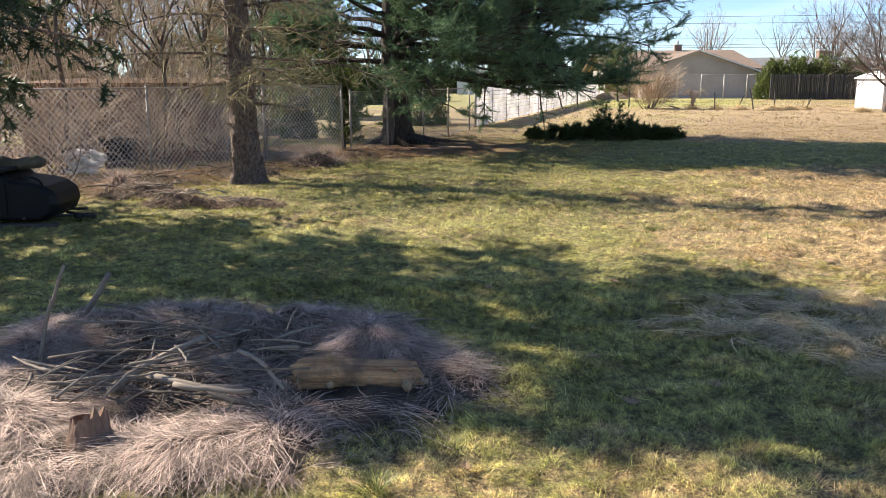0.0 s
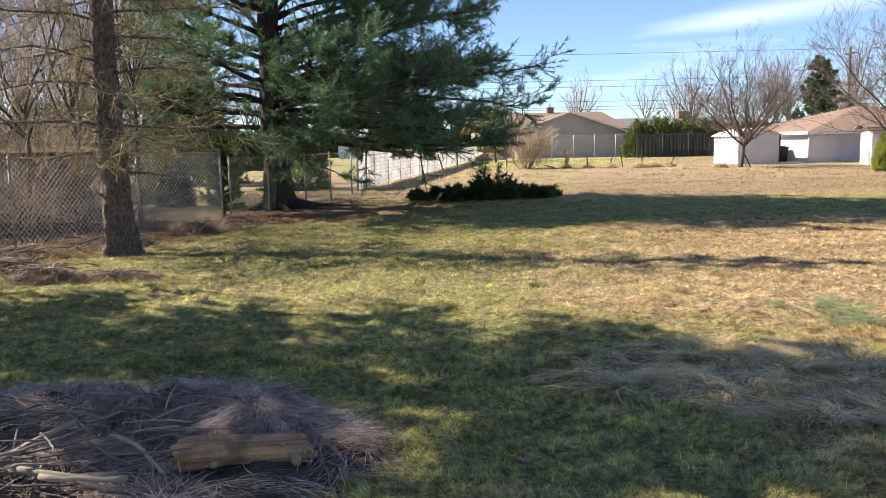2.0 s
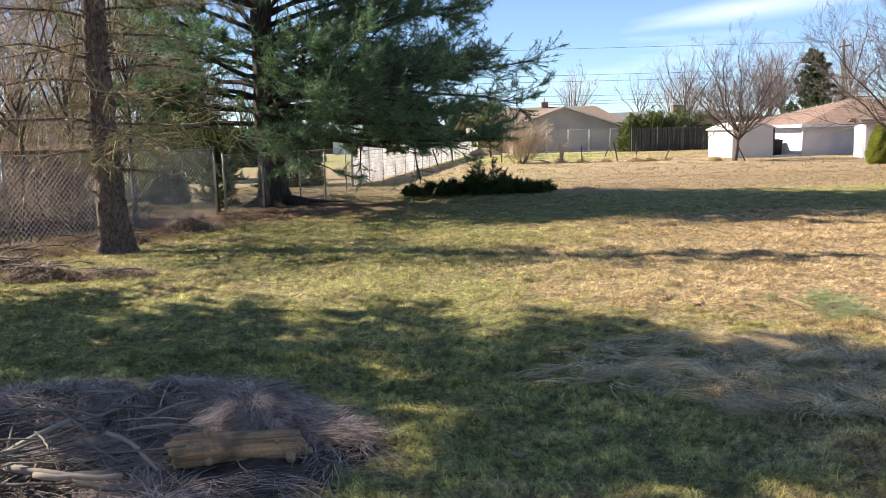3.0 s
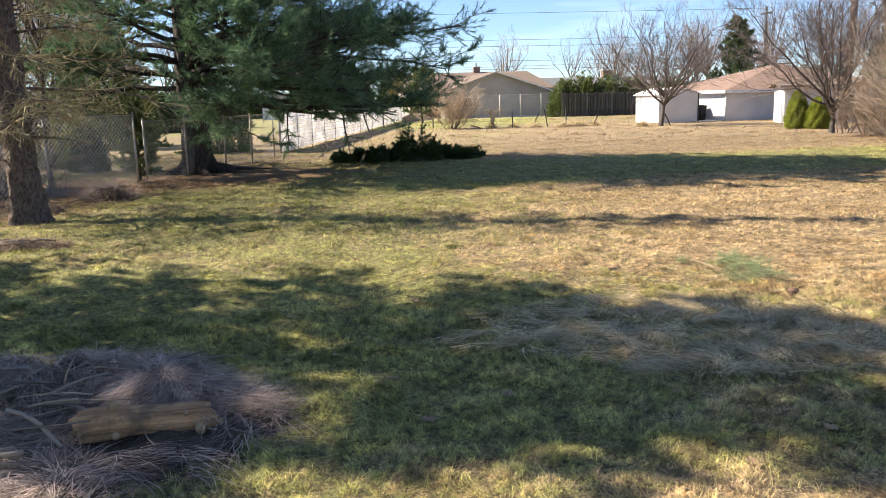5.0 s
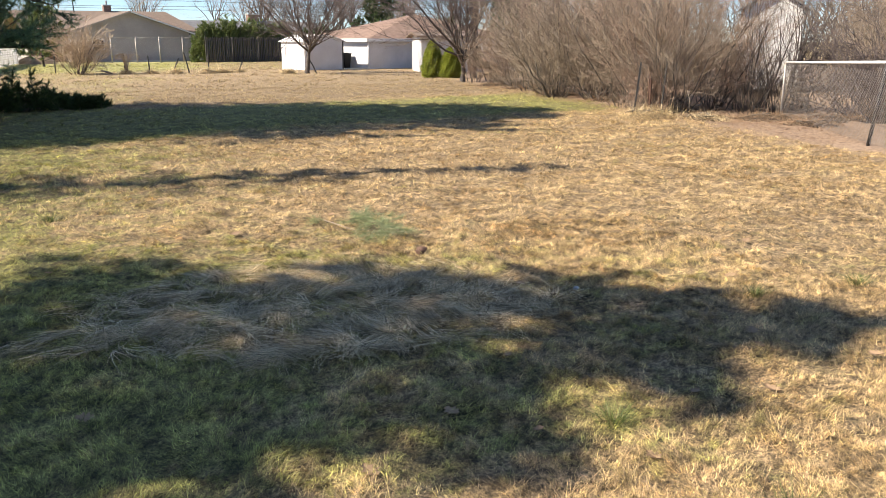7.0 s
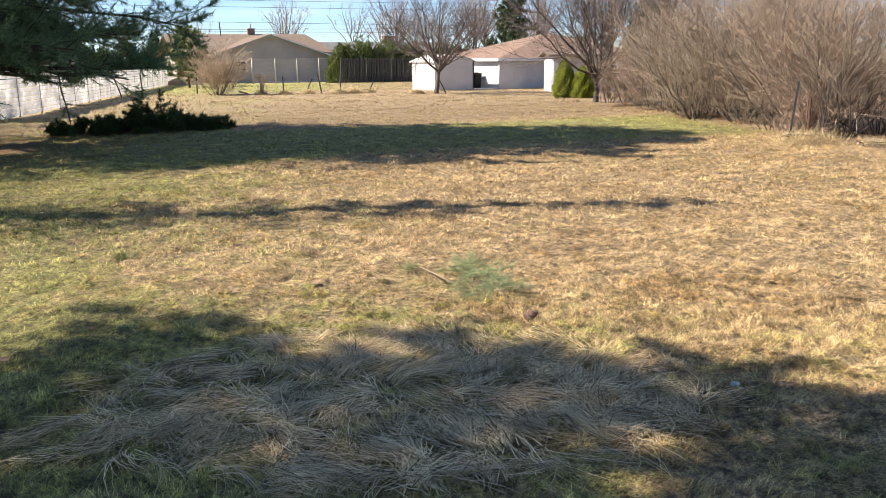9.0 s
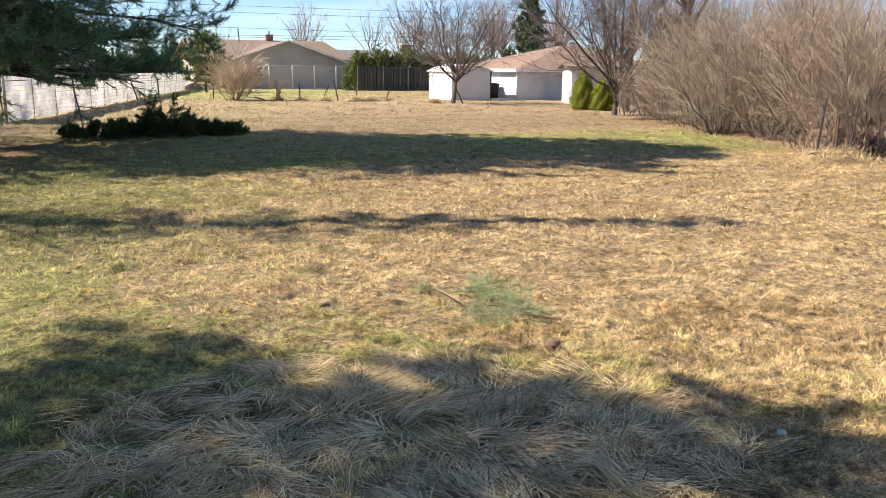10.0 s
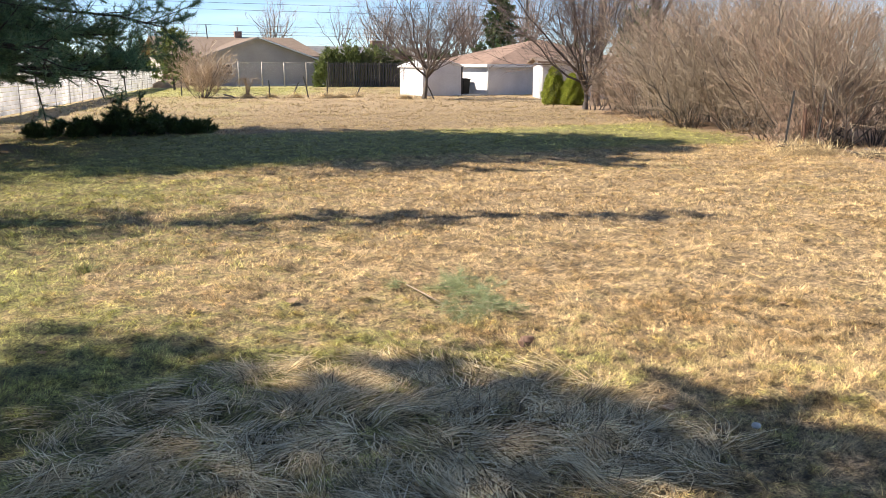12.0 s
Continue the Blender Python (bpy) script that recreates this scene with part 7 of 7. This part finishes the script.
def oak_leaf(at, turn, size, mat):
    """A curled lobed leaf with thickness."""
    n = 17
    u = np.linspace(0, 1, n)
    w = size * 0.34 * np.sin(u * np.pi) ** 0.7 * (1 + 0.4 * np.sin(u * 22))
    curl = size * 0.10 * (u - 0.5) ** 2 * 4
    l = np.stack([u * size, w, curl + w * 0.2 + 0.002], 1)
    c = np.stack([u * size, np.zeros(n), curl * 0.7], 1)
    r = np.stack([u * size, -w, curl + w * 0.1 + 0.002], 1)
    v = np.concatenate([l, c, r])
    v = np.concatenate([v, v - [0, 0, 0.0015]])
    i = np.arange(n - 1)
    f = np.concatenate([np.stack([i, i + n, i + n + 1, i + 1], 1), np.stack([i + n, i + 2 * n, i + 2 * n + 1, i + n + 1], 1)])
    o = tagged(piece("dead_leaf", Soup().add(v, f, f[:, ::-1] + 3 * n), mat), "curled brown dead leaf on the grass", "leaf", "dead leaves on the lawn")
    o.matrix_world = pose(*at, 0, 0, turn)
    return o


rng = np.random.default_rng(33)
LEAVES = [(4.36, 5.04), (4.19, 2.86), (3.40, 3.92), (2.75, 3.55), (3.9, 3.1), (3.2, 2.7), (0.75, 4.7), (0.95, 4.15), (0.5, 5.3), (1.35, 4.4), (4.6, 3.3), (4.75, 3.22), (4.68, 3.38), (5.6, 4.3), (0.1, 3.3), (-0.6, 3.15), (-0.9, 3.2), (-1.3, 3.2),
          (1.9, 3.9), (2.2, 3.3), (3.0, 3.2), (5.2, 5.4), (6.2, 6.1), (4.3, 7.9), (3.1, 7.4), (1.2, 6.6), (1.6, 7.0), (0.2, 6.4), (5.9, 8.2), (7.2, 7.5), (6.6, 4.9), (5.0, 2.9), (3.5, 4.6)]


def grass_tuft(at, size, label):
    """A taller clump that the mower missed."""
    n = 170
    a, r = rng.uniform(0, 2 * np.pi, n), np.abs(rng.normal(0, 0.05, n)) * size
    x, y = at[0] + np.cos(a) * r, at[1] + np.sin(a) * r
    p = np.stack([x, y, ground_z(x, y) - 0.004], 1)
    lean = rng.uniform(0.15, 0.9, n)
    d = unit(np.stack([np.cos(a) * lean, np.sin(a) * lean, np.ones(n)], 1))
    ln = rng.uniform(0.06, 0.13, n) * size
    bend = np.stack([np.cos(a), np.sin(a), np.full(n, -0.7)], 1) * (ln * rng.uniform(0.2, 0.6, n))[:, None]
    o = piece("grass_tuft", Soup().blades(p - [*at, 0], d, ln, rng.uniform(0.0022, 0.004, n), bend, 3), M_WEED)
    o.location = (*at, 0)
    tagged(o, label, "grass tuft", "taller tufts on the lawn")


for x, y, size in ((3.34, 3.09, 1.0), (3.34, 2.2, 1.2), (6.27, 3.73, 1.1), (5.4, 3.9, 0.9), (-0.26, 11.07, 1.9), (0.5, 11.13, 1.6), (-2.0, 15.08, 2.2), (3.54, 4.8, 0.8), (1.92, 8.93, 1.2), (0.1, 4.75, 0.9), (-0.25, 3.15, 1.0), (-2.3, 5.6, 1.1), (-0.9, 2.95, 0.9)):
    grass_tuft((x, y), size, "small tuft of taller green grass in the lawn")
first_leaf = {}
for k, (x, y) in enumerate(LEAVES):
    size = rng.uniform(0.055, 0.09)
    if k < 6:
        first_leaf[k] = oak_leaf((x, y, float(ground_z(x, y)) + 0.014), rng.uniform(0, 360), size, M_LEAF)
    else:
        copy_thing(first_leaf[k % 6], pose(x, y, float(ground_z(x, y)) + 0.02, rng.uniform(-15, 15), rng.uniform(-15, 15), rng.uniform(0, 360)))
bm = bmesh.new()
bmesh.ops.create_icosphere(bm, subdivisions=2, radius=0.022)
for v in bm.verts:
    v.co = Vector((v.co.x * 1.3, v.co.y, v.co.z * 0.6)) * (1 + 0.3 * noise.noise(v.co * 30))
o = tagged(part("pebble", bm, M_STONE, None, smooth=True), "small pale stone lying in the grass", "stone")
o.matrix_world = pose(4.5, 4.62, 0.03, 0, 0, 30)


# ---- overhead lines ----
def power_line(y, z0, z1, sag, r=0.015):
    n = 30
    u = np.linspace(-1, 1, n)
    x = 20 + u * 80
    z = (z0 + z1) / 2 + (z1 - z0) / 2 * u - sag * (1 - u ** 2) + sag
    s = Soup().tubes(np.stack([x, np.full(n, y), z], 1)[None], np.full((1, n), r), 4)
    tagged(piece("power_line", s, M_CABLE), "black overhead cable strung across the sky", "cable", "overhead cables")


for y, z0, z1, sag in ((88, 9.9, 11.1, 0.5), (88, 7.4, 8.1, 0.4), (88, 6.9, 7.3, 0.4), (88, 6.0, 5.2, 0.5), (90, 5.0, 4.6, 0.6), (92, 4.2, 6.0, 0.3)):
    power_line(y, z0, z1, sag)


def utility_pole(x, y, h):
    t = thing("utility_pole", pose(x, y, 0), "weathered wooden utility pole with a crossarm", "pole")
    piece("shaft", Soup().tubes(np.array([[[0, 0, -0.2], [0, 0, h]]]), np.array([[0.17, 0.11]]), 10), M_GREYWOOD, t, smooth=True)
    piece("crossarm", Soup().box(-0.07, -1.1, h - 0.8, 0.07, 1.1, h - 0.66), M_GREYWOOD, t)
    for yy in (-0.95, -0.4, 0.4, 0.95):
        piece("insulator", pipe((0, yy, h - 0.66), (0, yy, h - 0.5), 0.05, 8), M_STONE, t)


for x, y, h in ((52.5, 88, 11), (-38, 88, 11)):
    utility_pole(x, y, h)


def leaf_litter(name, line, width, count, mat, label, size=(0.04, 0.1)):
    """Curled fallen leaves and grass stems strewn along a boundary."""
    pts = np.array(line, float)
    k = rng.integers(0, len(pts) - 1, count)
    u = rng.random(count)[:, None]
    p = pts[k] * (1 - u) + pts[k + 1] * u + rng.normal(0, width, (count, 2))
    q = np.stack([p[:, 0], p[:, 1], ground_z(p[:, 0], p[:, 1]) + rng.uniform(0, 0.05, count)], 1)
    a = rng.uniform(0, 2 * np.pi, count)
    d = unit(np.stack([np.cos(a), np.sin(a), rng.uniform(-0.05, 0.5, count)], 1))
    ln = rng.uniform(*size, count)
    bend = np.stack([rng.normal(0, 0.3, count), rng.normal(0, 0.3, count), rng.uniform(-0.5, 0.1, count)], 1) * ln[:, None]
    tagged(piece(name, Soup().blades(q, d, ln, ln * rng.uniform(0.2, 0.5, count), bend, 2), mat), label, "leaf litter", kind="stuff")


leaf_litter("leaf_litter", [(-7.7, 9.5), (-6.3, 11.9), (-4.95, 14.3), (-3.6, 16.7), (-2.8, 18.0), (-2.0, 18.6)], 0.55, 20000, M_LEAF, "reddish fallen leaves along the wire fence")
leaf_litter("leaf_litter", [(19.8, 26.4), (18.2, 21.6), (16.6, 16.6), (15.2, 13.0), (15.6, 11.2), (14.0, 8.6)], 0.7, 16000, M_LEAF, "brown fallen leaves at the thicket's foot", (0.03, 0.065))
